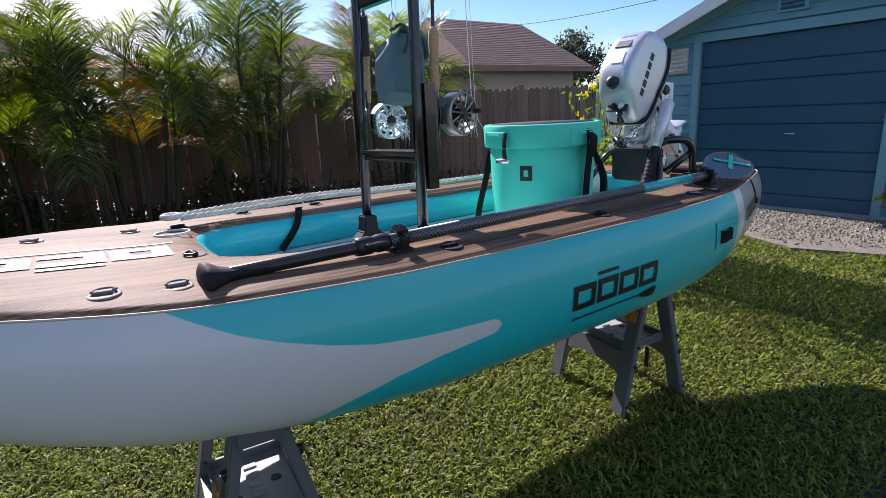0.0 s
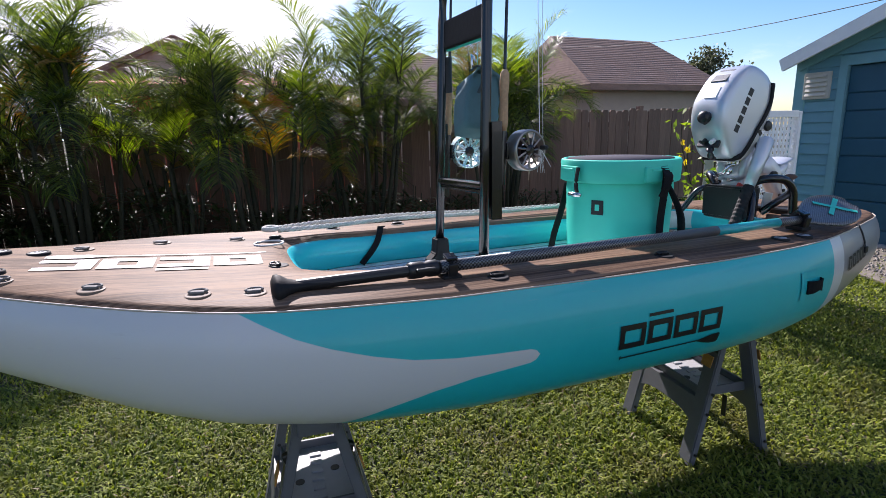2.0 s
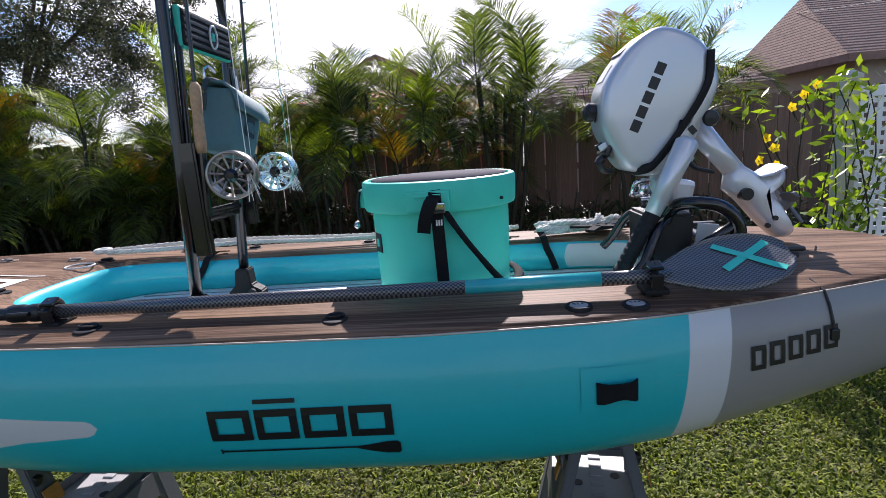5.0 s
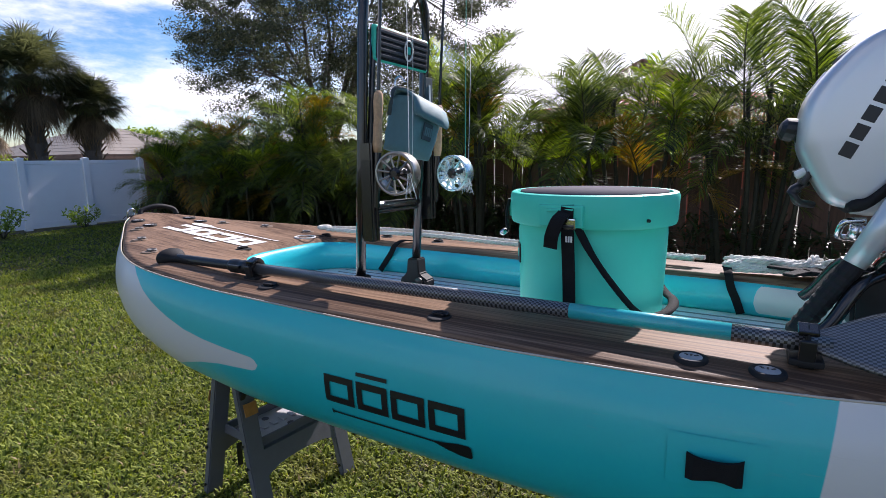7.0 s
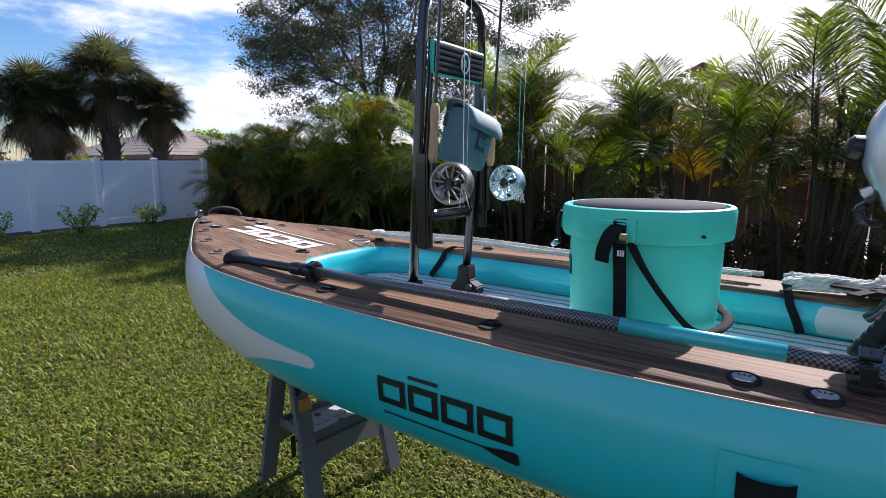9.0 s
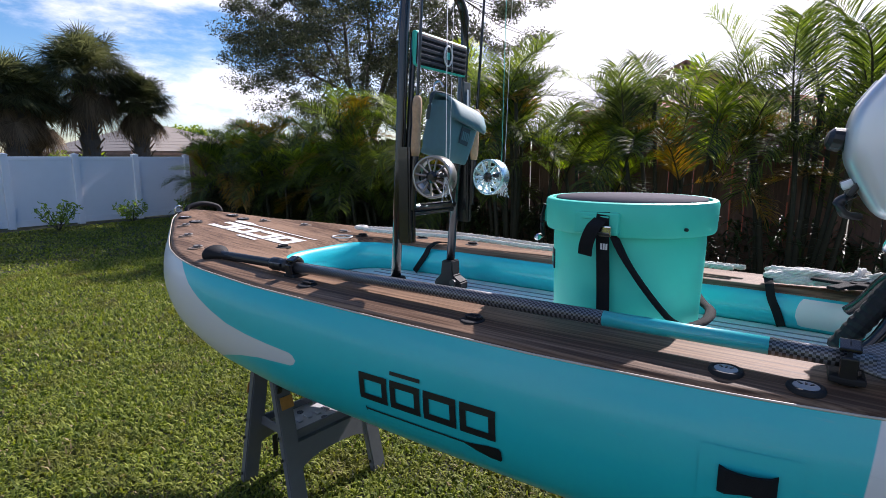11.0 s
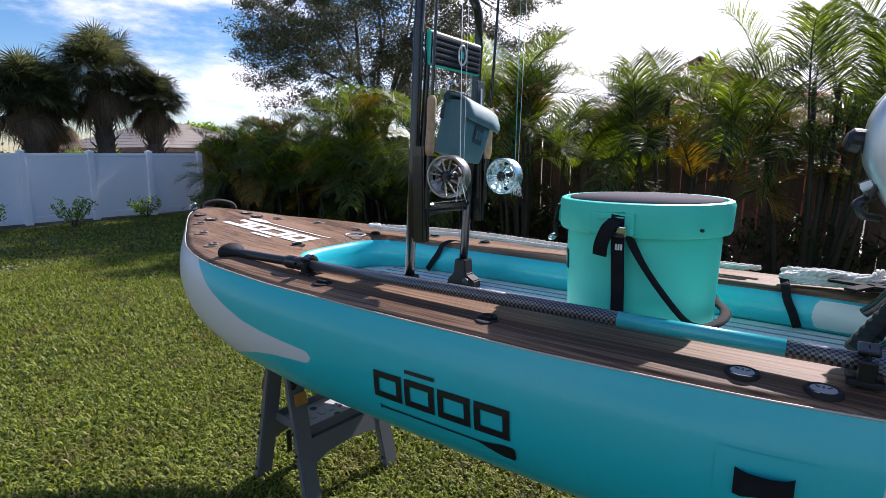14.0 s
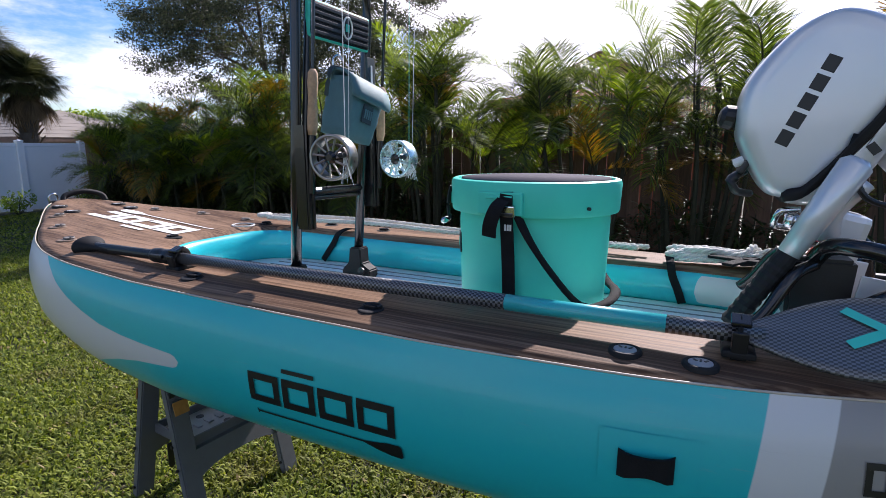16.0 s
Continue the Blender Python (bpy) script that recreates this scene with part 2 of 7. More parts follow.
M_RED = mat_of("red_plastic", (0.55, 0.03, 0.02), 0.4, vary=0.1)
M_ORANGE = mat_of("orange_plastic", (0.8, 0.14, 0.02), 0.5, vary=0.1)
M_BAG = mat_of("teal_grey_fabric", (0.075, 0.17, 0.19), 0.7, vary=0.15, scale=60, bump=0.15, bscale=400)
M_BAGDK = mat_of("dark_teal_fabric", (0.03, 0.055, 0.065), 0.75, vary=0.2, scale=60, bump=0.15, bscale=400)

# ---- the inflatable boat ----
BOAT = pose(0.0, 0.04, 0.0, 0, 0, -1.0)
FLOOR_Z = 0.83
W_X = [-2.16, -2.15, -2.11, -2.04, -1.92, -1.80, -1.70, -1.55, -1.40, -1.20, -0.90, -0.40, 0.0, 0.35, 0.54, 0.72, 0.90, 1.05, 1.17, 1.25, 1.295, 1.31]
W_Y = [0.0, 0.035, 0.085, 0.14, 0.215, 0.285, 0.345, 0.425, 0.48, 0.514, 0.533, 0.546, 0.543, 0.522, 0.490, 0.441, 0.385, 0.335, 0.285, 0.225, 0.12, 0.0]
ZD_X = [-2.2, -1.8, -1.3, -0.9, 0.0, 0.5, 1.0, 1.35]
ZD_Z = [1.045, 0.99, 0.948, 0.932, 0.922, 0.922, 0.926, 0.915]
ZB_X = [-2.2, -2.0, -1.8, -1.6, -1.4, -1.1, -0.8, 0.2, 0.54, 0.84, 1.10, 1.35]
ZB_Z = [0.935, 0.85, 0.785, 0.725, 0.675, 0.625, 0.603, 0.598, 0.620, 0.655, 0.69, 0.73]


def deck_z(x):
    return float(np.interp(x, ZD_X, ZD_Z))


def half_width(x):
    return float(np.interp(x, W_X, W_Y))


def deck_h(x, y):
    """The deck pad's height at a boat point."""
    return deck_z(x) + 0.006 + 0.012 * math.sin(math.pi / 2 * max(0.0, min(1.0, (half_width(x) - abs(y)) / 0.09)))


def planform(n=90):
    """The deck's edge from the bow along the near side to the stern and back, 2 n points."""
    xs = np.linspace(0, 1, 600)
    px_ = np.array([np.interp(xs * (len(W_X) - 1), range(len(W_X)), W_X), -np.interp(xs * (len(W_X) - 1), range(len(W_X)), W_Y)]).T
    for _ in range(60):
        px_[1:-1] = 0.5 * px_[1:-1] + 0.25 * (px_[:-2] + px_[2:])
    s = np.concatenate([[0], np.cumsum(np.linalg.norm(np.diff(px_, axis=0), axis=1))])
    t = np.linspace(0, s[-1], n + 1)
    half = np.array([np.interp(t, s, px_[:, 0]), np.interp(t, s, px_[:, 1])]).T
    far = half[1:-1][::-1] * (1, -1)
    return np.vstack([half, far])


def cockpit(n=90, grow=0.0):
    """The cockpit's rim, in step with the planform."""
    x0, x1, w = -1.19 - grow, 0.70 + grow, 0.285 + grow
    t = np.linspace(0, math.pi, 721)
    cx, hx = (x0 + x1) / 2, (x1 - x0) / 2
    ex = np.where(np.cos(t) > 0, 0.30, 0.30)
    pts = np.array([cx - hx * np.sign(np.cos(t)) * np.abs(np.cos(t)) ** ex, -w * np.sin(t) ** 0.42]).T
    s = np.concatenate([[0], np.cumsum(np.linalg.norm(np.diff(pts, axis=0), axis=1))])
    u = np.linspace(0, s[-1], n + 1)
    half = np.array([np.interp(u, s, pts[:, 0]), np.interp(u, s, pts[:, 1])]).T
    for _ in range(6):
        half[1:-1] = 0.5 * half[1:-1] + 0.25 * (half[:-2] + half[2:])
    far = half[1:-1][::-1] * (1, -1)
    return np.vstack([half, far])


def loft(rings):
    n = len(rings[0])
    verts = [p for r in rings for p in r]
    faces = []
    for i in range(len(rings) - 1):
        for k in range(n):
            k2 = (k + 1) % n
            faces.append((i * n + k, i * n + k2, (i + 1) * n + k2, (i + 1) * n + k))
    return verts, faces


P_EDGE, P_RIM = planform(), cockpit()
NP = len(P_EDGE)
tang = np.roll(P_EDGE, -1, 0) - np.roll(P_EDGE, 1, 0)
P_OUT = np.array([tang[:, 1], -tang[:, 0]]).T
P_OUT /= np.linalg.norm(P_OUT, axis=1)[:, None]
if P_OUT[NP // 4, 1] > 0:
    P_OUT = -P_OUT
A0 = radians(45)


def hull_ring(a, grow=0.0):
    """The hull's side at the angle a: A0 at the deck's edge, -90 degrees at the keel."""
    ring = []
    for (x, y), (nx, ny) in zip(P_EDGE, P_OUT):
        top, bot = deck_z(x), float(np.interp(x, ZB_X, ZB_Z))
        h = (top - bot) / (1 + math.sin(A0))
        zc = bot + h
        ro = 0.135 * min(1.0, h / 0.21) * (0.55 + 0.45 * min(1, half_width(x) / 0.3))
        off = ro * (math.cos(a) - math.cos(A0)) + grow
        ring.append((x + nx * off, y + ny * off, zc + h * math.sin(a) + grow * math.sin(a)))
    return ring


def side_point(x, z, grow=0.0):
    """A point on the near side of the hull and its outward normal, at x and height z."""
    y0 = -half_width(x)
    top, bot = deck_z(x), float(np.interp(x, ZB_X, ZB_Z))
    h = (top - bot) / (1 + math.sin(A0))
    sa = max(-0.99, min(math.sin(A0), (z - bot - h) / h))
    a = math.asin(sa)
    ro = 0.135 * min(1.0, h / 0.21) * (0.55 + 0.45 * min(1, half_width(x) / 0.3))
    d = (half_width(x + 0.02) - half_width(x - 0.02)) / 0.04
    nv = Vector((-d, -1, 0)).normalized()
    off = ro * (math.cos(a) - math.cos(A0))
    nn = Vector((nv.x * h * math.cos(a), nv.y * h * math.cos(a), ro * math.sin(a))).normalized()
    return Vector((x, y0, 0)) + nv * off + Vector((0, 0, z)) + nn * grow, nn


def hull_material():
    m = mat_of("printed_pvc", (0.002, 0.43, 0.46), 0.34, vary=0.05, scale=9, bump=0.12, bscale=6, coat=0.18)
    nd, lk = m.node_tree.nodes, m.node_tree.links
    b = nd["Principled BSDF"]
    base = b.inputs["Base Color"].links[0].from_socket
    co = nd.new("ShaderNodeTexCoord")
    sp = nd.new("ShaderNodeSeparateXYZ")
    lk.new(co.outputs["Object"], sp.inputs[0])

    def ramp(stops, x0, x1):
        mr = nd.new("ShaderNodeMapRange")
        mr.inputs["From Min"].default_value, mr.inputs["From Max"].default_value = x0, x1
        lk.new(sp.outputs[0], mr.inputs[0])
        r = nd.new("ShaderNodeValToRGB")
        lk.new(mr.outputs[0], r.inputs[0])
        els = r.color_ramp.elements
        els[0].position, els[1].position = (stops[0][0] - x0) / (x1 - x0), (stops[-1][0] - x0) / (x1 - x0)
        els[0].color, els[1].color = (stops[0][1],) * 3 + (1,), (stops[-1][1],) * 3 + (1,)
        for x, z in stops[1:-1]:
            els.new((x - x0) / (x1 - x0)).color = (z, z, z, 1)
        return r.outputs[0]

    def math_of(op, a, bb):
        n = nd.new("ShaderNodeMath")
        n.operation = op
        for i, v in enumerate((a, bb)):
            if isinstance(v, (int, float)):
                n.inputs[i].default_value = v
            else:
                lk.new(v, n.inputs[i])
        return n.outputs[0]

    def edge(d):
        n = nd.new("ShaderNodeMapRange")
        n.inputs["From Min"].default_value, n.inputs["From Max"].default_value = -0.0012, 0.0012
        lk.new(d, n.inputs[0])
        return n.outputs[0]

    up = ramp([(-1.40, 1.0), (-1.36, 0.955), (-1.31, 0.925), (-1.25, 0.892), (-1.18, 0.863), (-1.09, 0.833), (-1.0, 0.81), (-0.9, 0.797), (-0.80, 0.79), (-0.70, 0.785), (-0.685, 0.78), (-0.675, 0.768)], -1.40, -0.66)
    dn = ramp([(-1.40, 0.48), (-1.32, 0.57), (-1.25, 0.61), (-1.15, 0.655), (-1.05, 0.69), (-0.95, 0.717), (-0.85, 0.735), (-0.70, 0.748), (-0.685, 0.754), (-0.675, 0.767)], -1.40, -0.66)
    w1 = math_of("MULTIPLY", edge(math_of("SUBTRACT", up, sp.outputs[2])), edge(math_of("SUBTRACT", sp.outputs[2], dn)))
    white_bow = math_of("MULTIPLY", w1, edge(math_of("SUBTRACT", -0.674, sp.outputs[0])))
    lean = math_of("MULTIPLY_ADD", sp.outputs[2], 0.10)
    lean_n = lean.node
    lean_n.inputs[2].default_value = -0.08
    xs = math_of("SUBTRACT", sp.outputs[0], lean)
    band = edge(math_of("SUBTRACT", xs, 0.522))
    grey = edge(math_of("SUBTRACT", xs, 0.612))
    mixw = nd.new("ShaderNodeMix")
    mixw.data_type = "RGBA"
    mixw.inputs["B"].default_value = (0.56, 0.57, 0.57, 1)
    lk.new(math_of("MAXIMUM", white_bow, band), mixw.inputs["Factor"])
    lk.new(base, mixw.inputs["A"])
    mixg = nd.new("ShaderNodeMix")
    mixg.data_type = "RGBA"
    mixg.inputs["B"].default_value = (0.27, 0.26, 0.25, 1)
    lk.new(grey, mixg.inputs["Factor"])
    lk.new(mixw.outputs["Result"], mixg.inputs["A"])
    # faint rub marks and grime, drawn out along the side
    mp = nd.new("ShaderNodeMapping")
    mp.inputs["Scale"].default_value = (3.0, 3.0, 26.0)
    lk.new(co.outputs["Object"], mp.inputs[0])
    nz = nd.new("ShaderNodeTexNoise")
    nz.inputs["Scale"].default_value, nz.inputs["Detail"].default_value, nz.inputs["Roughness"].default_value = 2.4, 8.0, 0.7
    lk.new(mp.outputs[0], nz.inputs["Vector"])
    rp = nd.new("ShaderNodeMapRange")
    rp.inputs["From Min"].default_value, rp.inputs["From Max"].default_value = 0.62, 0.78
    rp.inputs["To Min"].default_value, rp.inputs["To Max"].default_value = 0.0, 0.35
    lk.new(nz.outputs[0], rp.inputs[0])
    mixs = nd.new("ShaderNodeMix")
    mixs.data_type = "RGBA"
    mixs.inputs["B"].default_value = (0.33, 0.31, 0.27, 1)
    lk.new(rp.outputs[0], mixs.inputs["Factor"])
    lk.new(mixg.outputs["Result"], mixs.inputs["A"])
    lk.new(mixs.outputs["Result"], b.inputs["Base Color"])
    return m


def teak_material():
    m = mat_of("faux_teak_foam", (0.215, 0.138, 0.090), 0.55, spec=0.06, con=(0.82, 1.18), vary=0.4, scale=14, stretch=(0.22, 11, 11), bump=0.15, bscale=30, dark=(0.078, 0.046, 0.030))
    return m


M_HULL, M_TEAK = hull_material(), teak_material()
M_AQUAPVC = mat_of("aqua_pvc", (0.006, 0.50, 0.56), 0.32, vary=0.05, scale=8, bump=0.04, bscale=9, coat=0.2)
M_PADGREY = mat_of("light_grey_foam", (0.76, 0.76, 0.76), 0.55, vary=0.08, scale=60, stretch=(1, 12, 1), bump=0.1)
M_SEAM = mat_of("pale_seam_tape", (0.50, 0.44, 0.36), 0.5, vary=0.15, scale=60)
M_GROOVE = mat_of("dark_groove", (0.27, 0.27, 0.28), 0.8, vary=0.2)

boat = thing("inflatable_boat", "aqua and white inflatable skiff with teak-look deck on two sawhorses", "boat", BOAT)


def build_hull():
    angs = [A0 + (radians(-90) - A0) * k / 16 for k in range(17)]
    rings = [hull_ring(a) for a in angs]
    last = rings[-1]
    for f in (0.75, 0.45, 0.15):
        rings.append([(x, y * f, z - 0.012 * (1 - f)) for x, y, z in last])
    v, f = loft(rings)
    mesh_ob("hull", v, f, M_HULL, boat, True, "aqua, white and grey printed hull side")
    # white piping along the seam
    edge = hull_ring(A0)
    part("seam_piping", sweep([(x, y, z + 0.001) for x, y, z in edge], 0.0022, 6, closed=True), M_SEAM, boat, "thin white seam", True)
    # deck pad
    rings = []
    for s in (0, 0.02, 0.05, 0.1, 0.16, 0.24, 0.34, 0.45, 0.57, 0.70, 0.84, 0.95, 1):
        ring = []
        for (ax, ay), (bx, by) in zip(P_EDGE, P_RIM):
            ax2, ay2 = ax * 0.997, ay * 0.988
            x, y = ax2 + (bx - ax2) * s, ay2 + (by - ay2) * s
            ring.append((x, y, deck_z(x) + 0.004 if s == 1 else (deck_z(x) if s == 0 else deck_h(x, y))))
        rings.append(ring)
    v, f = loft(rings)
    mesh_ob("deck_pad", v, f, M_TEAK, boat, True, "brown faux teak foam deck pad")
    # rounded cockpit wall
    rings = []
    for off, z in ((-0.012, 0.004), (0.0, 0.004), (0.008, -0.001), (0.016, -0.012), (0.021, -0.03), (0.022, -0.05), (0.014, -0.075), (-0.004, -0.105)):
        g = cockpit(grow=-off)
        rings.append([(x, y, (deck_z(x) + z) if z > -0.1 else FLOOR_Z) for x, y in g])
    v, f = loft(rings)
    mesh_ob("cockpit_wall", v, f, M_AQUAPVC, boat, True, "glossy aqua inner tube wall")
    g = cockpit(grow=0.0)
    floor = [(x, y, FLOOR_Z) for x, y in g]
    mesh_ob("cockpit_floor", floor + [(x, y, FLOOR_Z - 0.02) for x, y in g], [tuple(range(NP))] + [(k, (k + 1) % NP, NP + (k + 1) % NP, NP + k) for k in range(NP)], M_PADGREY, boat, False, "light grey foam floor with dark grooves")
    for k in range(11):
        y = -0.225 + k * 0.045
        part("floor_groove", box(1.66, 0.003, 0.004, pose(-0.24, y, FLOOR_Z + 0.001)), M_GROOVE, boat)


build_hull()


def side_plate(name, corners, mat, lift=0.0025, nx=4, nz=3, hole=None):
    """A thin print on the near side: x0, x1, z0, z1 follow the curved surface."""
    x0, x1, z0, z1 = corners
    verts, faces = [], []
    for j in range(nz + 1):
        for i in range(nx + 1):
            verts.append(side_point(x0 + (x1 - x0) * i / nx, z0 + (z1 - z0) * j / nz, lift)[0])
    for j in range(nz):
        for i in range(nx):
            a = j * (nx + 1) + i
            faces.append((a, a + 1, a + nx + 2, a + nx + 1))
    return mesh_ob(name, verts, faces, mat, boat, True)


def blk(name, a, b, c, d, mat=None):
    side_plate(name, (a, b, c, d), mat or M_BLACK, nx=max(1, int((b - a) / 0.02)), nz=max(1, int((d - c) / 0.02)))


def side_logo():
    """A plain mark of four hollow blocks, with a line and a paddle blade below."""
    x0, x1, z0, z1 = -0.432, -0.052, 0.733, 0.801
    w, s = (x1 - x0) / 4.0, 0.016
    for i in range(4):
        a = x0 + i * w
        b = a + w * 0.90
        blk("logo_mark", a, b, z1 - s, z1)
        blk("logo_mark", a, b, z0, z0 + s)
        blk("logo_mark", a, a + s, z0 + s, z1 - s)
        blk("logo_mark", b - s, b, z0 + s, z1 - s)
    blk("logo_mark", x0 + w, x0 + 1.9 * w, z1 + 0.012, z1 + 0.021)
    blk("logo_line", x0 + 0.012, x1 - 0.09, z0 - 0.030, z0 - 0.0255)
    blk("logo_line", x0 + 0.010, x0 + 0.014, z0 - 0.034, z0 - 0.0215)
    out = [(0.0, -0.002), (0.03, -0.012), (0.06, -0.019), (0.085, -0.02), (0.09, -0.014), (0.09, 0.008), (0.085, 0.013), (0.06, 0.012), (0.03, 0.006), (0.0, 0.002)]
    pts = [side_point(x1 - 0.09 + a, z0 - 0.028 + c, 0.0026)[0] for a, c in out]
    cen = side_point(x1 - 0.04, z0 - 0.031, 0.003)[0]
    mesh_ob("logo_blade", [cen] + pts, [(0, 1 + k, 1 + (k + 1) % len(pts)) for k in range(len(pts))], M_BLACK, boat)


side_logo()


def stern_print():
    """The grey stern's dark mark: hollow blocks in a row."""
    for k in range(5):
        x = 0.650 + k * 0.043
        z0, z1 = 0.795 + k * 0.004, 0.845 + k * 0.004
        blk("stern_mark", x, x + 0.034, z1 - 0.010, z1)
        blk("stern_mark", x, x + 0.034, z0, z0 + 0.010)
        blk("stern_mark", x, x + 0.009, z0 + 0.010, z1 - 0.010)
        blk("stern_mark", x + 0.025, x + 0.034, z0 + 0.010, z1 - 0.010)


stern_print()

# ---- fittings of the boat ----
M_PRINT = mat_of("white_deck_print", (0.72, 0.70, 0.66), 0.55, vary=0.12, scale=50)
M_VALVEPRINT = mat_of("pale_valve_print", (0.36, 0.36, 0.36), 0.6, vary=0.15, scale=150)
M_PATCH = mat_of("tan_patch", (0.21, 0.155, 0.115), 0.6, spec=0.2, vary=0.1, scale=40)


def d_ring(x, y, turn=0.0, dark=False):
    z = deck_h(x, y)
    m = pose(x, y, z, 0, 0, turn)
    base = part("ring_patch", lathe([(0, 0.0025), (0.025, 0.0018), (0.0275, 0.0008), (0.028, -0.004)], 24, m), M_RUBBER if dark else M_PATCH, boat, smooth=False)
    pad = box(0.030, 0.014, 0.007, m @ pose(0, 0, 0.0055), 0.003)
    part("ring_strap", pad, M_WEB if dark else M_GREYWEB, boat)
    pts = [m @ Vector((0.019 * math.cos(a), 0.004 + 0.017 * math.sin(a), 0.0065)) for a in [math.pi * k / 10 for k in range(11)]]
    pts = [m @ Vector((-0.019, 0.0, 0.0065))] + pts
    part("d_ring", sweep(pts, 0.0028, 8, closed=True), M_GREYWEB if not dark else M_BLACK, boat, smooth=True)
    return base


def snap_disc(x, y, r=0.028):
    m = pose(x, y, deck_h(x, y))
    part("valve", lathe([(0, 0.004), (r * 0.74, 0.004), (r * 0.78, 0.0055), (r * 0.93, 0.0055), (r, 0.002), (r * 1.02, -0.004)], 28, m), M_RUBBER, boat, "black valve cap", True)
    part("valve_print", lathe([(0, 0.0052), (r * 0.66, 0.0052), (r * 0.68, 0.004)], 24, m), M_VALVEPRINT, boat, "pale printed disc")
    for k in range(3):
        part("print_bar", box(r * 0.12, r * 0.30, 0.001, m @ pose(r * 0.3 * (k - 1), 0.006, 0.0056, 0, 0, 35 * (1 - k))), M_BLACK, boat)


for x, y, turn in ((-1.83, -0.205, -35), (-1.64, -0.305, -25), (-1.43, -0.39, -14), (-1.315, -0.40, -8), (-1.74, 0.15, 150), (-1.55, 0.235, 158), (-1.33, 0.275, 170)):
    d_ring(x, y, turn)
for x, y in ((-1.865, -0.13), (-1.97, -0.12), (-1.915, 0.09), (-1.83, 0.09)):
    snap_disc(x, y)
d_ring(-1.238, -0.145, 90, True)
d_ring(-1.205, 0.255, 0, True)
# pads and caps along the side rails
for x in (-0.735, -0.185):
    d_ring(x, -0.468, 0, True)
for x in (0.325, 0.440):
    snap_disc(x, -0.462)
for x in (-0.98, -0.72, -0.28):
    d_ring(x, 0.40, 0, True)


def deck_plate(name, outline, mat, lift=0.003):
    """A flat print that follows the deck."""
    vs = [(x, y, deck_h(x, y) + lift) for x, y in outline]
    mesh_ob(name, vs, [tuple(range(len(vs)))], mat, boat)


def deck_quad(x0, x1, y0, y1, name="deck_mark"):
    n = max(1, int(abs(x1 - x0) / 0.04))
    m_ = max(1, int(abs(y1 - y0) / 0.03))
    vs = [(x0 + (x1 - x0) * i / n, y0 + (y1 - y0) * j / m_) for j in range(m_ + 1) for i in range(n + 1)]
    vs = [(x, y, deck_h(x, y) + 0.0025) for x, y in vs]
    fs = [(j * (n + 1) + i, j * (n + 1) + i + 1, (j + 1) * (n + 1) + i + 1, (j + 1) * (n + 1) + i) for j in range(m_) for i in range(n)]
    mesh_ob(name, vs, fs, M_PRINT, boat)


def deck_logo():
    """A plain mark of hollow white blocks with a long line beside it."""
    x0, x1, y0, y1 = -1.80, -1.265, -0.115, 0.0
    w, s = (x1 - x0) / 4, 0.033
    for i in range(4):
        a, b = x0 + i * w, x0 + i * w + w * 0.93
        deck_quad(a, b, y0, y0 + s)
        deck_quad(a, b, y1 - s, y1)
        if i in (1, 3):
            deck_quad(a, a + s * 1.2, y0 + s, y1 - s)
        deck_quad(b - s * 1.2, b, y0 + s, y1 - s)
    deck_quad(x0 + w * 2, x0 + w * 2.9, y0 - 0.038, y0 - 0.018)
    deck_quad(x0 + 0.1, x1 + 0.01, y1 + 0.034, y1 + 0.043)
    deck_plate("deck_mark_blade", [(x0 + 0.1 + 0.09 * c - 0.03, y1 + 0.0385 + 0.022 * d) for c, d in ((1, 0.1), (0.6, 0.5), (0.2, 1), (-0.5, 1), (-0.8, 0.6), (-0.8, -0.6), (-0.5, -1), (0.2, -1), (0.6, -0.5), (1, -0.1))], M_PRINT)
    ring = sweep([(-1.235 + 0.045 * math.cos(a), 0.165 + 0.040 * math.sin(a), deck_h(-1.235, 0.165) + 0.004) for a in [2 * math.pi * k / 28 for k in range(28)]], 0.003, 6, closed=True)
    part("deck_badge", ring, M_PRINT, boat, "round white badge")


deck_logo()


def webbing_strap(name, pts, width, thick, parent, mat=None, label=""):
    """A flat strap along points; the width lies along x."""
    bm = bmesh.new()
    rings = []
    pts = [Vector(p) for p in pts]
    for i, p in enumerate(pts):
        d = (pts[min(i + 1, len(pts) - 1)] - pts[max(i - 1, 0)]).normalized()
        side = Vector((1, 0, 0)) - d * d.x
        side.normalize()
        nrm = d.cross(side)
        rings.append([bm.verts.new(p + side * (width / 2 * a) + nrm * (thick / 2 * b)) for a, b in ((-1, -1), (1, -1), (1, 1), (-1, 1))])
    for a, b in zip(rings, rings[1:]):
        for k in range(4):
            bm.faces.new((a[k], a[(k + 1) % 4], b[(k + 1) % 4], b[k]))
    bm.faces.new(rings[0][::-1])
    bm.faces.new(rings[-1])
    bmesh.ops.recalc_face_normals(bm, faces=bm.faces[:])
    return part(name, bm, mat or M_WEB, parent, label)


# straps over the cockpit's wall
webbing_strap("wall_strap", spline([(-0.80, 0.345, 0.955), (-0.82, 0.300, 0.962), (-0.835, 0.262, 0.948), (-0.85, 0.252, 0.915), (-0.875, 0.250, 0.88), (-0.91, 0.256, 0.838)]), 0.022, 0.004, boat, label="black webbing strap")
webbing_strap("wall_strap", spline([(0.335, 0.345, 0.955), (0.34, 0.300, 0.962), (0.347, 0.262, 0.948), (0.355, 0.252, 0.915), (0.37, 0.250, 0.88), (0.385, 0.256, 0.838)]), 0.022, 0.004, boat, label="black webbing strap")
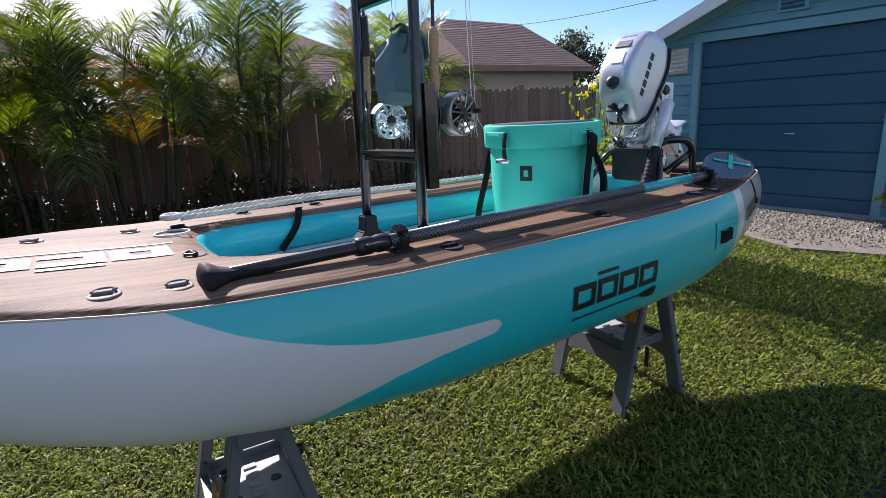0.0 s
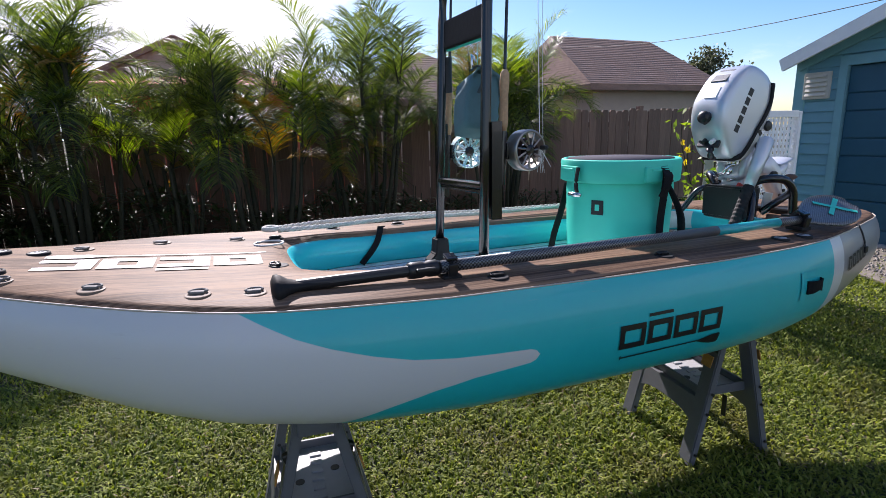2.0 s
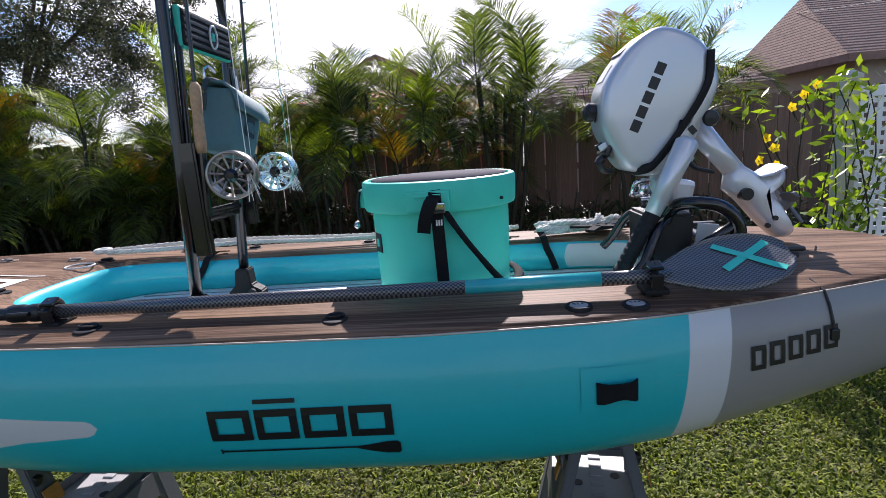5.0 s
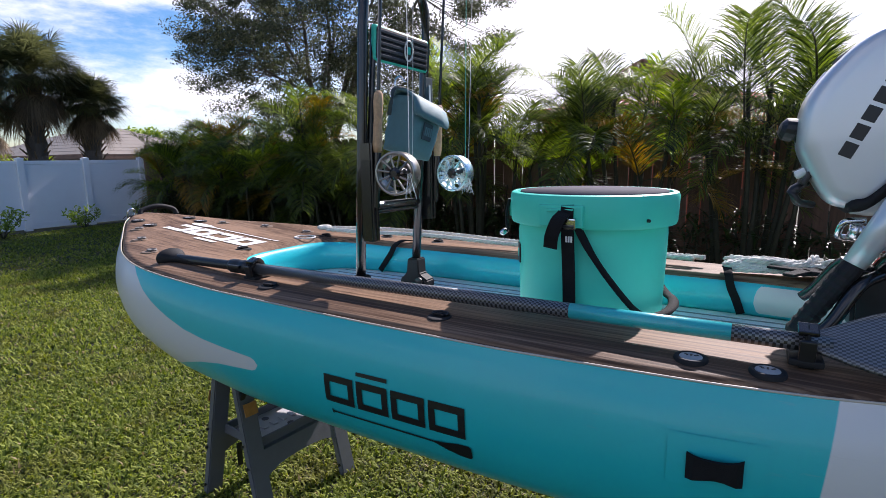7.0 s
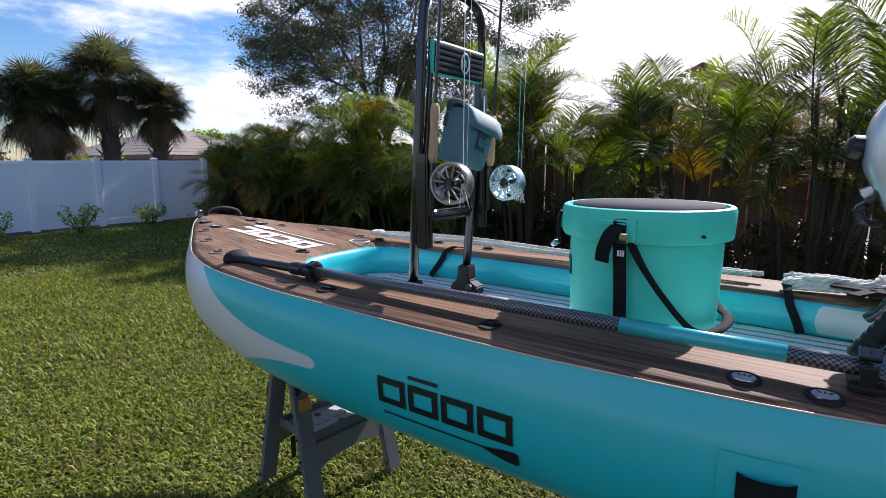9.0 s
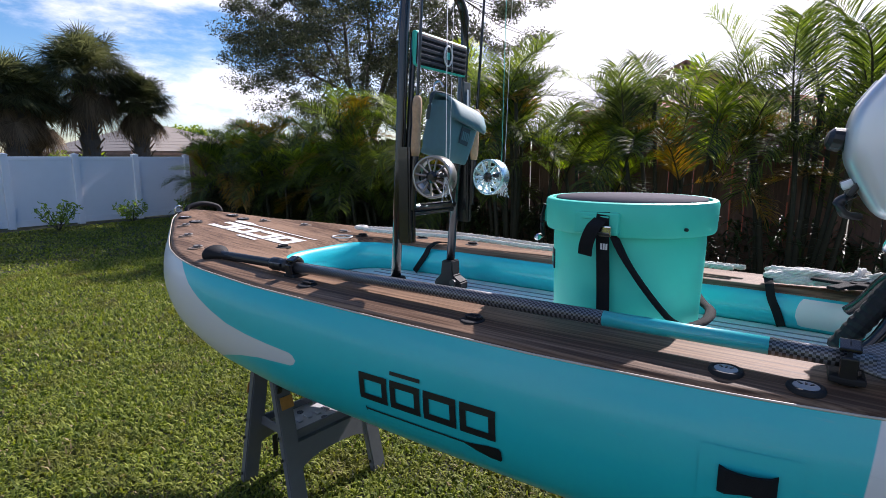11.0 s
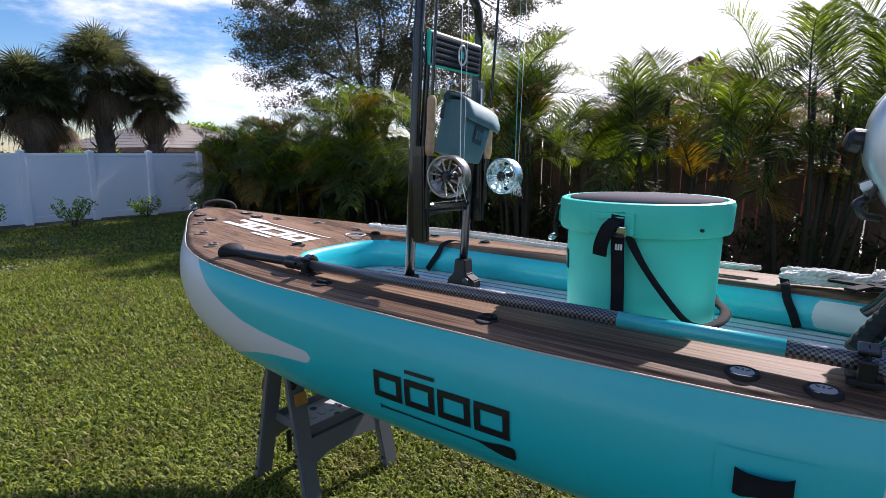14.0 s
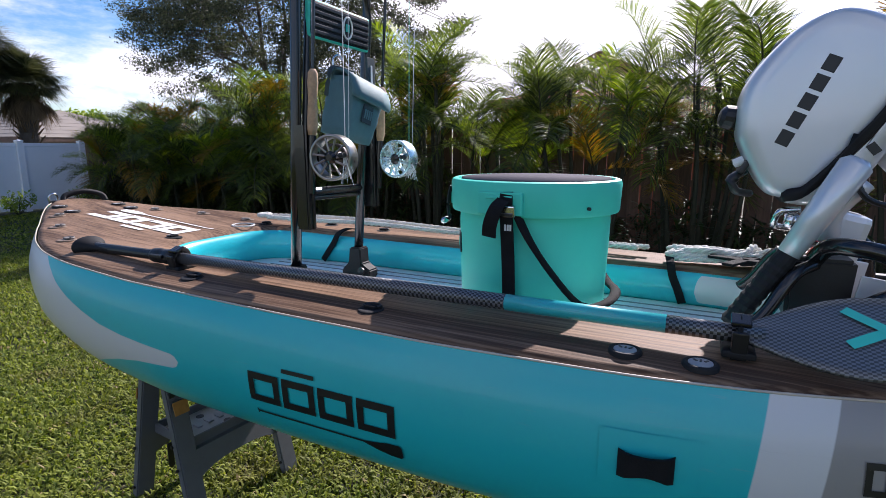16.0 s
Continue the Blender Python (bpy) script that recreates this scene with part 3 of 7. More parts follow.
# white panel on the cockpit's aft far wall
part("floor_slot", box(0.075, 0.022, 0.01, pose(0.27, 0.10, FLOOR_Z + 0.004), 0.003), M_BLACK, boat)


def side_handle():
    side_plate("handle_patch", (0.305, 0.445, 0.755, 0.845), M_HULL, lift=0.002, nx=6, nz=5)
    pts = []
    for k in range(9):
        f = k / 8
        x = 0.334 + 0.078 * f
        p, nn = side_point(x, 0.797, 0.004 + 0.016 * math.sin(math.pi * f) ** 0.6)
        pts.append(Vector((p.x, p.y, pts[0].z if pts else p.z)))
    bm = bmesh.new()
    rings = []
    for i, p in enumerate(pts):
        low = 0.024 - 0.013 * math.sin(math.pi * i / 8) ** 1.5
        rings.append([bm.verts.new(p + Vector((0, dy, dz))) for dy, dz in ((-0.003, -low), (0.003, -low), (0.003, 0.020), (-0.003, 0.020))])
    for a, b in zip(rings, rings[1:]):
        for k in range(4):
            bm.faces.new((a[k], a[(k + 1) % 4], b[(k + 1) % 4], b[k]))
    bm.faces.new(rings[0][::-1])
    bm.faces.new(rings[-1])
    bmesh.ops.recalc_face_normals(bm, faces=bm.faces[:])
    part("carry_handle", bm, M_WEB, boat, "black webbing carry handle")


side_handle()
# bow handle and towing ring
part("bow_handle", sweep(spline([(-2.10, -0.035, 1.035), (-2.11, -0.02, 1.062), (-2.10, 0.05, 1.078), (-2.09, 0.12, 1.06), (-2.08, 0.135, 1.03)]), 0.012, 10), M_RUBBER, boat, "black bow handle", True)
part("bow_ring", sweep([(-2.13 + 0.004 * math.sin(a), -0.06 + 0.018 * math.cos(a), 1.055 + 0.018 * math.sin(a)) for a in [2 * math.pi * k / 16 for k in range(16)]], 0.004, 8, closed=True), M_STEEL, boat, "steel towing ring", True)
part("bow_ring_base", box(0.03, 0.03, 0.018, pose(-2.13, -0.06, 1.035), 0.005), M_BLACK, boat)
# strap around the grey stern
sp = [side_point(0.845, z, 0.003)[0] for z in (0.925, 0.90, 0.87, 0.84)]
part("stern_cord", sweep([sp[0] + Vector((0, 0.05, 0.012))] + sp, 0.003, 6), M_BLACK, boat)
part("cord_toggle", box(0.018, 0.012, 0.026, Matrix.Translation(sp[-1]), 0.004), M_BLACK, boat)
M_WHITEPVC = mat_of("white_pvc", (0.62, 0.63, 0.62), 0.4, vary=0.05, scale=12)
wall_rows = [(0.008, -0.001), (0.016, -0.012), (0.021, -0.03), (0.022, -0.05), (0.014, -0.075), (-0.004, -1.0)]
wall_rings = [cockpit(grow=-o - 0.002) for o, z in wall_rows]
sel = [k for k in range(NP) if wall_rings[0][k][1] > 0.10 and 0.415 < wall_rings[0][k][0] < 0.665]
wv, wf = [], []
for k in sel:
    for ring, (o, z) in zip(wall_rings, wall_rows):
        x, y = ring[k]
        wv.append((x, y, deck_z(x) + z if z > -0.5 else FLOOR_Z + 0.004))
nr = len(wall_rows)
for i in range(len(sel) - 1):
    for j in range(nr - 1):
        wf.append((i * nr + j, (i + 1) * nr + j, (i + 1) * nr + j + 1, i * nr + j + 1))
mesh_ob("wall_panel", wv, wf, M_WHITEPVC, boat, True, "white panel on the inner wall")

# ---- bucket cooler ----


def cooler():
    t = thing("bucket_cooler", "round aqua plastic bucket cooler with lid, strapped down in the cockpit", "cooler", pose(0.024, 0.018, FLOOR_Z))
    prof = [(0, 0.0), (0.176, 0.0), (0.184, 0.008), (0.185, 0.03), (0.192, 0.265), (0.190, 0.290)]
    sharp(part("body", lathe(prof + [(0, 0.290)], 64), M_AQUA, t))
    lid = [(0.190, 0.289), (0.210, 0.291), (0.2125, 0.297), (0.215, 0.360), (0.212, 0.368), (0.206, 0.371), (0.199, 0.370), (0.197, 0.364), (0, 0.364)]
    lid_ob = sharp(part("lid", lathe([(0, 0.289)] + lid, 64), M_AQUA, t, "round aqua lid with a raised rim"))
    part("seat_pad", lathe([(0, 0.364), (0.186, 0.364), (0.190, 0.367), (0.188, 0.372), (0, 0.373)], 48), M_PADLILAC, lid_ob, "thin grey foam pad on the lid", True)
    # notches over the latches
    for a in (-95, 175, 85):
        m = pose(0, 0, 0, 0, 0, a)
        part("lid_boss", box(0.018, 0.11, 0.052, m @ pose(0.2100, 0, 0.322), 0.004), M_AQUA, lid_ob)
        part("latch_lip", box(0.014, 0.066, 0.008, m @ pose(0.2160, 0, 0.336), 0.002), M_AQUA, lid_ob)
    # rubber T latch at the bow side
    m = pose(0, 0, 0, 0, 0, 190)
    latch = part("latch", sweep([m @ Vector(p) for p in spline([(0.223, 0, 0.345), (0.231, 0, 0.31), (0.231, 0, 0.275), (0.225, 0, 0.255)])], [0.009] * 19, 8, flat=0.5), M_RUBBER, t, "black rubber latch")
    part("latch_knob", lathe([(0, -0.03), (0.008, -0.026), (0.009, 0.0), (0.008, 0.026), (0, 0.03)], 12, m @ pose(0.238, 0, 0.252, 90, 0, 0)), M_STEEL, latch, "pale T-shaped pull", True)
    # black badge
    m = pose(0, 0, 0, 0, 0, 207)
    badge = part("badge", box(0.004, 0.044, 0.052, m @ pose(0.1905, 0, 0.205), 0.0015), M_BLACK, t, "square black badge")
    part("badge_mark", box(0.003, 0.016, 0.022, m @ pose(0.1925, 0, 0.205), 0.001), M_AQUA, badge)
    # lid hinge dot
    m = pose(0, 0, 0, 0, 0, -40)
    part("plug", lathe([(0, 0.006), (0.004, 0.006), (0.004, 0)], 10, m @ pose(0.2135, 0, 0.311, 0, 90, 0)), M_BLACK, t)
    # bail handle hanging down at an angle, over the aft side
    pts = spline([(0.018, -0.206, 0.30), (0.055, -0.214, 0.240), (0.100, -0.206, 0.175), (0.150, -0.170, 0.105), (0.180, -0.125, 0.082), (0.205, -0.07, 0.080), (0.213, 0.0, 0.080), (0.205, 0.07, 0.080), (0.180, 0.125, 0.082), (0.150, 0.170, 0.105), (0.100, 0.206, 0.175), (0.035, 0.209, 0.27)])
    part("bail_handle", sweep(pts, 0.0135, 8, flat=0.55), M_WEB, t, "black carrying handle", True)
    return t


cooler()


def tie_down():
    """The webbing that holds the cooler."""
    t = thing("tie_down_strap", "black webbing strap with metal buckle tying the cooler down", "strap")
    pts = [(0.022, -0.196, 1.178), (0.024, -0.208, 1.155), (0.026, -0.204, 1.10), (0.028, -0.192, 1.0), (0.03, -0.188, 0.90), (0.03, -0.19, 0.836)]
    webbing_strap("webbing", spline(pts), 0.030, 0.004, t)
    webbing_strap("loose_end", spline([(0.020, -0.214, 1.162), (0.010, -0.232, 1.145), (-0.002, -0.236, 1.11), (-0.008, -0.226, 1.08)]), 0.032, 0.004, t, label="frayed loose end of webbing")
    buckle = part("buckle", box(0.034, 0.012, 0.026, pose(0.030, -0.212, 1.137, 8, 0, 0), 0.003), M_STEEL, t, "metal cam buckle")
    part("buckle_bar", box(0.028, 0.006, 0.006, pose(0.030, -0.219, 1.130), 0.001), M_BLACK, buckle)
    for z in (1.10, 0.86):
        for k in range(3):
            part("strap_print", box(0.004, 0.002, 0.014, pose(0.024 + k * 0.006, -0.2085 if z > 1 else -0.1925, z)), M_WHITE, t)
    t2 = thing("tie_down_strap", "black webbing strap running down the cooler's bow side", "strap")
    webbing_strap("webbing", spline([(-0.09, 0.18, 1.10), (-0.11, 0.185, 1.0), (-0.14, 0.19, 0.90), (-0.15, 0.195, 0.84)]), 0.028, 0.004, t2)


tie_down()

# ---- leaning rack with pad, bag and fly rods ----
N0, N1 = Vector((-0.642, -0.146, FLOOR_Z)), Vector((-0.612, -0.122, 1.70))
F0, F1 = Vector((-0.648, 0.181, FLOOR_Z)), Vector((-0.606, 0.208, 1.70))


def rack():
    t = thing("leaning_rack", "black metal leaning rack with arched top, standing on the cockpit floor", "rack")
    arch = [N0 + Vector((0, 0, 0.02)), N0.lerp(N1, 0.5), N1 - Vector((0, 0, 0.03))]
    top = []
    for k in range(1, 12):
        a = math.pi * k / 12
        c = (N1 + F1) / 2
        h = (F1 - N1) / 2
        top.append(c - h * math.copysign(abs(math.cos(a)) ** 0.62, math.cos(a)) + Vector((0.004, 0, 0.14 * math.sin(a) ** 0.62)))
    path = arch + top + [F1 - Vector((0, 0, 0.03)), F0.lerp(F1, 0.5), F0 + Vector((0, 0, 0.05))]
    part("arch_tube", sweep(path, 0.0155, 14), M_BLACKPAINT, t, "glossy black bent tube", True)
    # second tube beside the near post
    part("inner_tube", rod(N0 + Vector((0.022, 0.02, 0.25)), N1 + Vector((0.014, 0.03, -0.05)), 0.009), M_BLACKPAINT, t, smooth=False)
    c0, c1 = Vector((-0.628, -0.135, 1.146)), Vector((-0.634, 0.192, 1.140))
    part("cross_bar", rod(c0, c1, 0.013), M_BLACKPAINT, t)
    part("cross_bar", rod(c0 + Vector((0.0, 0, -0.018)), c1 + Vector((0, 0, -0.018)), 0.008), M_BLACKPAINT, t)
    # feet
    for p in (N0, F0):
        foot = prism([(-0.055, 0), (0.06, 0), (0.06, 0.03), (0.026, 0.05), (0.022, 0.105), (-0.022, 0.105), (-0.028, 0.05), (-0.055, 0.025)], 0.052, Matrix.Translation(p) @ pose(0.004, 0, 0.0, 90, 0, 0), bevel=0.004)
        f = part("foot", foot, M_RUBBER, t, "black moulded clamp foot")
        part("foot_knob", lathe([(0, 0), (0.012, 0), (0.013, 0.012), (0, 0.014)], 12, Matrix.Translation(p) @ pose(0.035, -0.026, 0.028, 90, 0, 0)), M_BLACK, f)
    # back pad
    m = Matrix.Translation((N1 + F1) / 2 + Vector((0.012, 0, -0.075))) @ pose(0, 0, 0, 0, 4, 0)
    pad = part("back_pad", box(0.030, 0.285, 0.094, m, 0.010, 3), M_RUBBER, t, "black ribbed back pad with aqua edge")
    part("pad_edge", box(0.018, 0.292, 0.101, m @ pose(0.003, 0, 0), 0.008, 3), M_AQUA, pad, "aqua edging")
    for k in range(5):
        part("pad_rib", box(0.004, 0.268, 0.010, m @ pose(0.0155, 0, -0.034 + k * 0.017), 0.0015), M_BLACK, pad)
    ring = sweep([m @ Vector((0.019, 0.02 + 0.022 * math.cos(a), 0.03 * math.sin(a))) for a in [2 * math.pi * k / 24 for k in range(24)]], 0.003, 6, closed=True)
    part("pad_badge", ring, M_WHITE, pad, "round pale badge", True)
    part("pad_badge_mark", box(0.003, 0.018, 0.022, m @ pose(0.019, 0.02, 0), 0.001), M_AQUA, pad)
    # tag on the far post
    part("post_tag", box(0.006, 0.045, 0.12, Matrix.Translation(F1 + Vector((0.016, -0.01, -0.20))), 0.002), M_BAGDK, t, "dark tag wrapped on the post")
    part("post_tag_print", box(0.002, 0.008, 0.07, Matrix.Translation(F1 + Vector((0.0205, -0.01, -0.20)))), M_WHITE, t)
    # rod holders
    for p, z0, z1 in ((Vector((-0.598, -0.135, 0)), 1.045, 1.335), (Vector((-0.612, 0.225, 0)), 1.075, 1.335)):
        out = [(-0.017, -0.019), (0.017, -0.019), (0.017, -0.014), (0.021, -0.012), (0.021, -0.007), (0.017, -0.005), (0.017, 0.005), (0.021, 0.007), (0.021, 0.012), (0.017, 0.014), (0.017, 0.019), (-0.017, 0.019)]
        bm = prism(out, z1 - z0, pose(p.x, p.y, (z0 + z1) / 2))
        part("rod_holder", bm, M_BLACKPAINT, t, "square black rod holder")
    return t


rack()


def bag():
    t = thing("gear_bag", "teal waterproof gear bag hanging from the leaning rack", "bag", pose(-0.577, 0.024, 1.302, -14, 8, -8) @ Matrix.Diagonal((0.88, 0.70, 1.02, 1)))
    zs = np.linspace(0.0, 0.165, 8)
    def sec(z):
        f = z / 0.165
        return 0.045 + 0.022 * math.sin(math.pi * (0.25 + 0.6 * f)), 0.80 + 0.20 * f
    verts, faces = [], []
    n = 28
    for z in zs:
        d, wv_ = sec(z)
        for k in range(n):
            a = 2 * math.pi * k / n
            c, s = math.cos(a), math.sin(a)
            verts.append((d * math.copysign(abs(c) ** 0.32, c) + 0.003 * math.sin(7 * z * 20 + k), 0.01 + 0.112 * wv_ * math.copysign(abs(s) ** 0.25, s), z))
    for i in range(len(zs) - 1):
        for k in range(n):
            faces.append((i * n + k, i * n + (k + 1) % n, (i + 1) * n + (k + 1) % n, (i + 1) * n + k))
    faces.append(tuple(range(n))[::-1])
    faces.append(tuple(range((len(zs) - 1) * n, len(zs) * n)))
    mesh_ob("pouch", verts, faces, M_BAG, t, True, "teal welded fabric pouch")
    # flap folded forward over the top
    fl = [(-0.05, 0.16), (-0.03, 0.185), (0.02, 0.182), (0.055, 0.165), (0.078, 0.135), (0.082, 0.118)]
    verts = [(x, y, z) for y in (-0.115, -0.06, 0.01, 0.08, 0.135) for x, z in fl] + [(x * 0.93, y, z - 0.006) for y in (-0.115, -0.06, 0.01, 0.08, 0.135) for x, z in fl]
    faces = []
    m_ = len(fl)
    for i in range(4):
        for j in range(m_ - 1):
            a = i * m_ + j
            faces += [(a, a + 1, a + m_ + 1, a + m_), (30 + a, 30 + a + m_, 30 + a + m_ + 1, 30 + a + 1)]
    for j in range(m_ - 1):
        faces += [(j, 30 + j, 31 + j, j + 1), (24 + j, 25 + j, 55 + j, 54 + j)]
    for i in range(4):
        faces += [(i * m_, (i + 1) * m_, 30 + (i + 1) * m_, 30 + i * m_), (i * m_ + 5, 30 + i * m_ + 5, 35 + (i + 1) * m_, (i + 1) * m_ + 5)]
    mesh_ob("flap", verts, faces, M_BAG, t, True, "teal flap with folded edge")
    part("label_patch", box(0.004, 0.062, 0.052, pose(0.0715, 0.01, 0.080, 0, -4, 0), 0.001), M_BAGDK, t, "dark square label")
    for k in range(4):
        part("label_mark", box(0.002, 0.008, 0.026, pose(0.0742, -0.008 + k * 0.013, 0.080, 0, -4, 0)), M_BAG, t)
    part("shoulder_strap", sweep(spline([(-0.03, -0.12, 0.10), (-0.02, -0.14, 0.14), (-0.03, -0.12, 0.185), (-0.03, 0.0, 0.20)]), 0.008, 8, flat=0.3), M_BAGDK, t)
    part("hook", sweep(spline([(-0.05, -0.09, 0.18), (-0.055, -0.10, 0.21), (-0.05, -0.08, 0.225), (-0.03, -0.07, 0.21)]), 0.004, 8), M_STEEL, t, "pale bent hook", True)
    return t


bag()


def fly_rod(base, tip, reel_turn, bright, label):
    """A fly rod with its reel: base is the butt's foot in the holder."""
    t = thing("fly_rod", label, "fishing rod", group="fly rods on the rack")
    base, tip = Vector(base), Vector(tip)
    ax = (tip - base).normalized()
    at = lambda d: base + ax * d
    part("reel_seat", rod(at(0.0), at(0.16), 0.011), M_BLACKPAINT, t)
    grip = lathe([(0, 0), (0.011, 0), (0.0145, 0.02), (0.0135, 0.07), (0.0125, 0.10), (0.0145, 0.14), (0.0135, 0.165), (0.007, 0.175), (0, 0.175)], 16, axis_pose(at(0.16), tip))
    part("cork_grip", grip, M_CORK, t, "tan cork grip", True)
    part("rod_blank", rod(at(0.33), tip, 0.0052, 0.0026, 8), M_BLACKPAINT, t)
    for d in (0.62, 0.95):
        part("line_guide", sweep([at(d) + Vector((0.008 + 0.006 * math.cos(a), 0.006 * math.sin(a), 0)) for a in [2 * math.pi * k / 10 for k in range(10)]], 0.001, 6, closed=True), M_STEEL, t)
    # reel: a large-arbor wheel seen from its face
    c = at(0.10) + Vector((0.078, -0.004, 0))
    mw = Matrix.Translation(c) @ pose(0, 0, 0, 90, 0, reel_turn) @ Matrix.Scale(1.18, 4)
    reel = part("reel", lathe([(0.044, -0.020), (0.051, -0.020), (0.0525, -0.017), (0.0525, 0.019), (0.051, 0.022), (0.046, 0.022), (0.0455, 0.018), (0.0475, 0.014), (0.0475, -0.012), (0.044, -0.016), (0.044, -0.020)], 40, mw), M_REELDARK if not bright else M_REELPALE, t, "ported large-arbor fly reel", True)
    bm = bmesh.new()
    for k in range(11):
        a = 2 * math.pi * k / 11
        for tw in ((0.25, -0.25) if bright else (0.12,)):
            p0 = mw @ Vector((0.013 * math.cos(a), 0.013 * math.sin(a), 0.018))
            p1 = mw @ Vector((0.047 * math.cos(a + tw), 0.047 * math.sin(a + tw), 0.018))
            rod(p0, p1, 0.0028, 0.0034, 6, bm)
    part("spokes", bm, M_REELDARK if not bright else M_REELPALE, reel)
    part("drag_hub", lathe([(0, 0.026), (0.008, 0.026), (0.015, 0.020), (0.016, 0.0), (0.016, -0.018), (0, -0.018)], 20, mw), M_BLACKPAINT, reel, smooth=False)
    part("spool_arbor", lathe([(0.030, -0.016), (0.032, -0.012), (0.032, 0.012), (0.030, 0.016)], 28, mw), M_LINE if bright else M_DARKSPOOL, reel, "wound fly line", True)
    part("reel_foot", box(0.012, 0.014, 0.05, Matrix.Translation(at(0.10) + Vector((0.017, 0, 0))), 0.003), M_BLACKPAINT, reel)
    part("crank_knob", lathe([(0, 0.044), (0.006, 0.042), (0.006, 0.022), (0, 0.022)], 12, mw @ pose(0.036, 0.006, 0)), M_BLACK, reel)
    # line running up from the reel, and the fly hooked on it
    l0 = c + Vector((0.045, -0.01, 0.03))
    part("fly_line", rod(l0, l0.lerp(tip, 0.85) + Vector((0.03, 0, 0)), 0.0011, 0.0011, 5), M_LINEGREEN if bright else M_WHITE, t)
    part("leader", rod(l0 + Vector((0.012, 0.0, 0)), l0.lerp(tip, 0.85) + Vector((0.06, 0.01, 0)), 0.0007, 0.0007, 5), M_WHITE, t)
    rnd = random.Random(4 if bright else 5)
    bm = bmesh.new()
    for k in range(26 if bright else 8):
        a = Vector((0.045 + rnd.uniform(-0.004, 0.004), -0.012, 0.005))
        b = a + Vector((rnd.uniform(-0.006, 0.03), rnd.uniform(-0.02, 0.01), -rnd.uniform(0.04, 0.078)))
        rod(c + a, c + b, 0.0012, 0.0006, 4, bm)
    tagged(part("feather_fly", bm, M_WHITE, t), "white feathered fly", kind="stuff")
    return t


M_REELPALE = mat_of("pale_anodised_reel", (0.55, 0.72, 0.74), 0.28, metal=0.8, vary=0.08, scale=90)
M_REELDARK = mat_of("champagne_anodised_reel", (0.33, 0.31, 0.28), 0.3, metal=0.85, vary=0.15, scale=90)
M_LINE = mat_of("pale_line", (0.62, 0.68, 0.64), 0.6, vary=0.2, scale=200)
M_DARKSPOOL = mat_of("dark_spool", (0.05, 0.03, 0.03), 0.4, vary=0.3, scale=100)
M_LINEGREEN = mat_of("green_line", (0.05, 0.45, 0.32), 0.5)
fly_rod((-0.574, -0.138, 1.148), (-0.50, -0.10, 2.75), 10, False, "upright fly rod with dark reel and cork grip")
fly_rod((-0.590, 0.232, 1.137), (-0.50, 0.262, 2.75), -4, True, "fly rod with pale reel, green line and a white fly")

# ---- paddle ----


def weave_material(name, c0, c1, size):
    """A woven carbon look: small checks of two tones."""
    m = mat_of(name, c0, 0.35, vary=0.2, scale=60, coat=0.3)
    nd, lk = m.node_tree.nodes, m.node_tree.links
    b = nd["Principled BSDF"]
    base = b.inputs["Base Color"].links[0].from_socket
    co = nd.new("ShaderNodeTexCoord")
    ck = nd.new("ShaderNodeTexChecker")
    ck.inputs["Scale"].default_value = 1.0 / size
    ck.inputs["Color1"].default_value, ck.inputs["Color2"].default_value = (*c1, 1), (*c0, 1)
    sp, ad, cb = nd.new("ShaderNodeSeparateXYZ"), nd.new("ShaderNodeMath"), nd.new("ShaderNodeCombineXYZ")
    lk.new(co.outputs["Object"], sp.inputs[0])
    ad.operation = "ADD"
    lk.new(sp.outputs[1], ad.inputs[0])
    lk.new(sp.outputs[2], ad.inputs[1])
    lk.new(sp.outputs[0], cb.inputs[0])
    lk.new(ad.outputs[0], cb.inputs[1])
    lk.new(cb.outputs[0], ck.inputs["Vector"])
    mx = nd.new("ShaderNodeMix")
    mx.data_type = "RGBA"
    mx.inputs["Factor"].default_value = 0.25
    lk.new(ck.outputs[0], mx.inputs["A"])
    lk.new(base, mx.inputs["B"])
    lk.new(mx.outputs["Result"], b.inputs["Base Color"])
    return m


M_CARBON = weave_material("woven_carbon", (0.012, 0.012, 0.013), (0.19, 0.19, 0.20), 0.0052)
M_BLADE = weave_material("grey_woven_carbon", (0.045, 0.045, 0.045), (0.20, 0.20, 0.20), 0.0052)
P0, P1 = Vector((-1.285, -0.352, 0.975)), Vector((0.50, -0.375, 0.980))


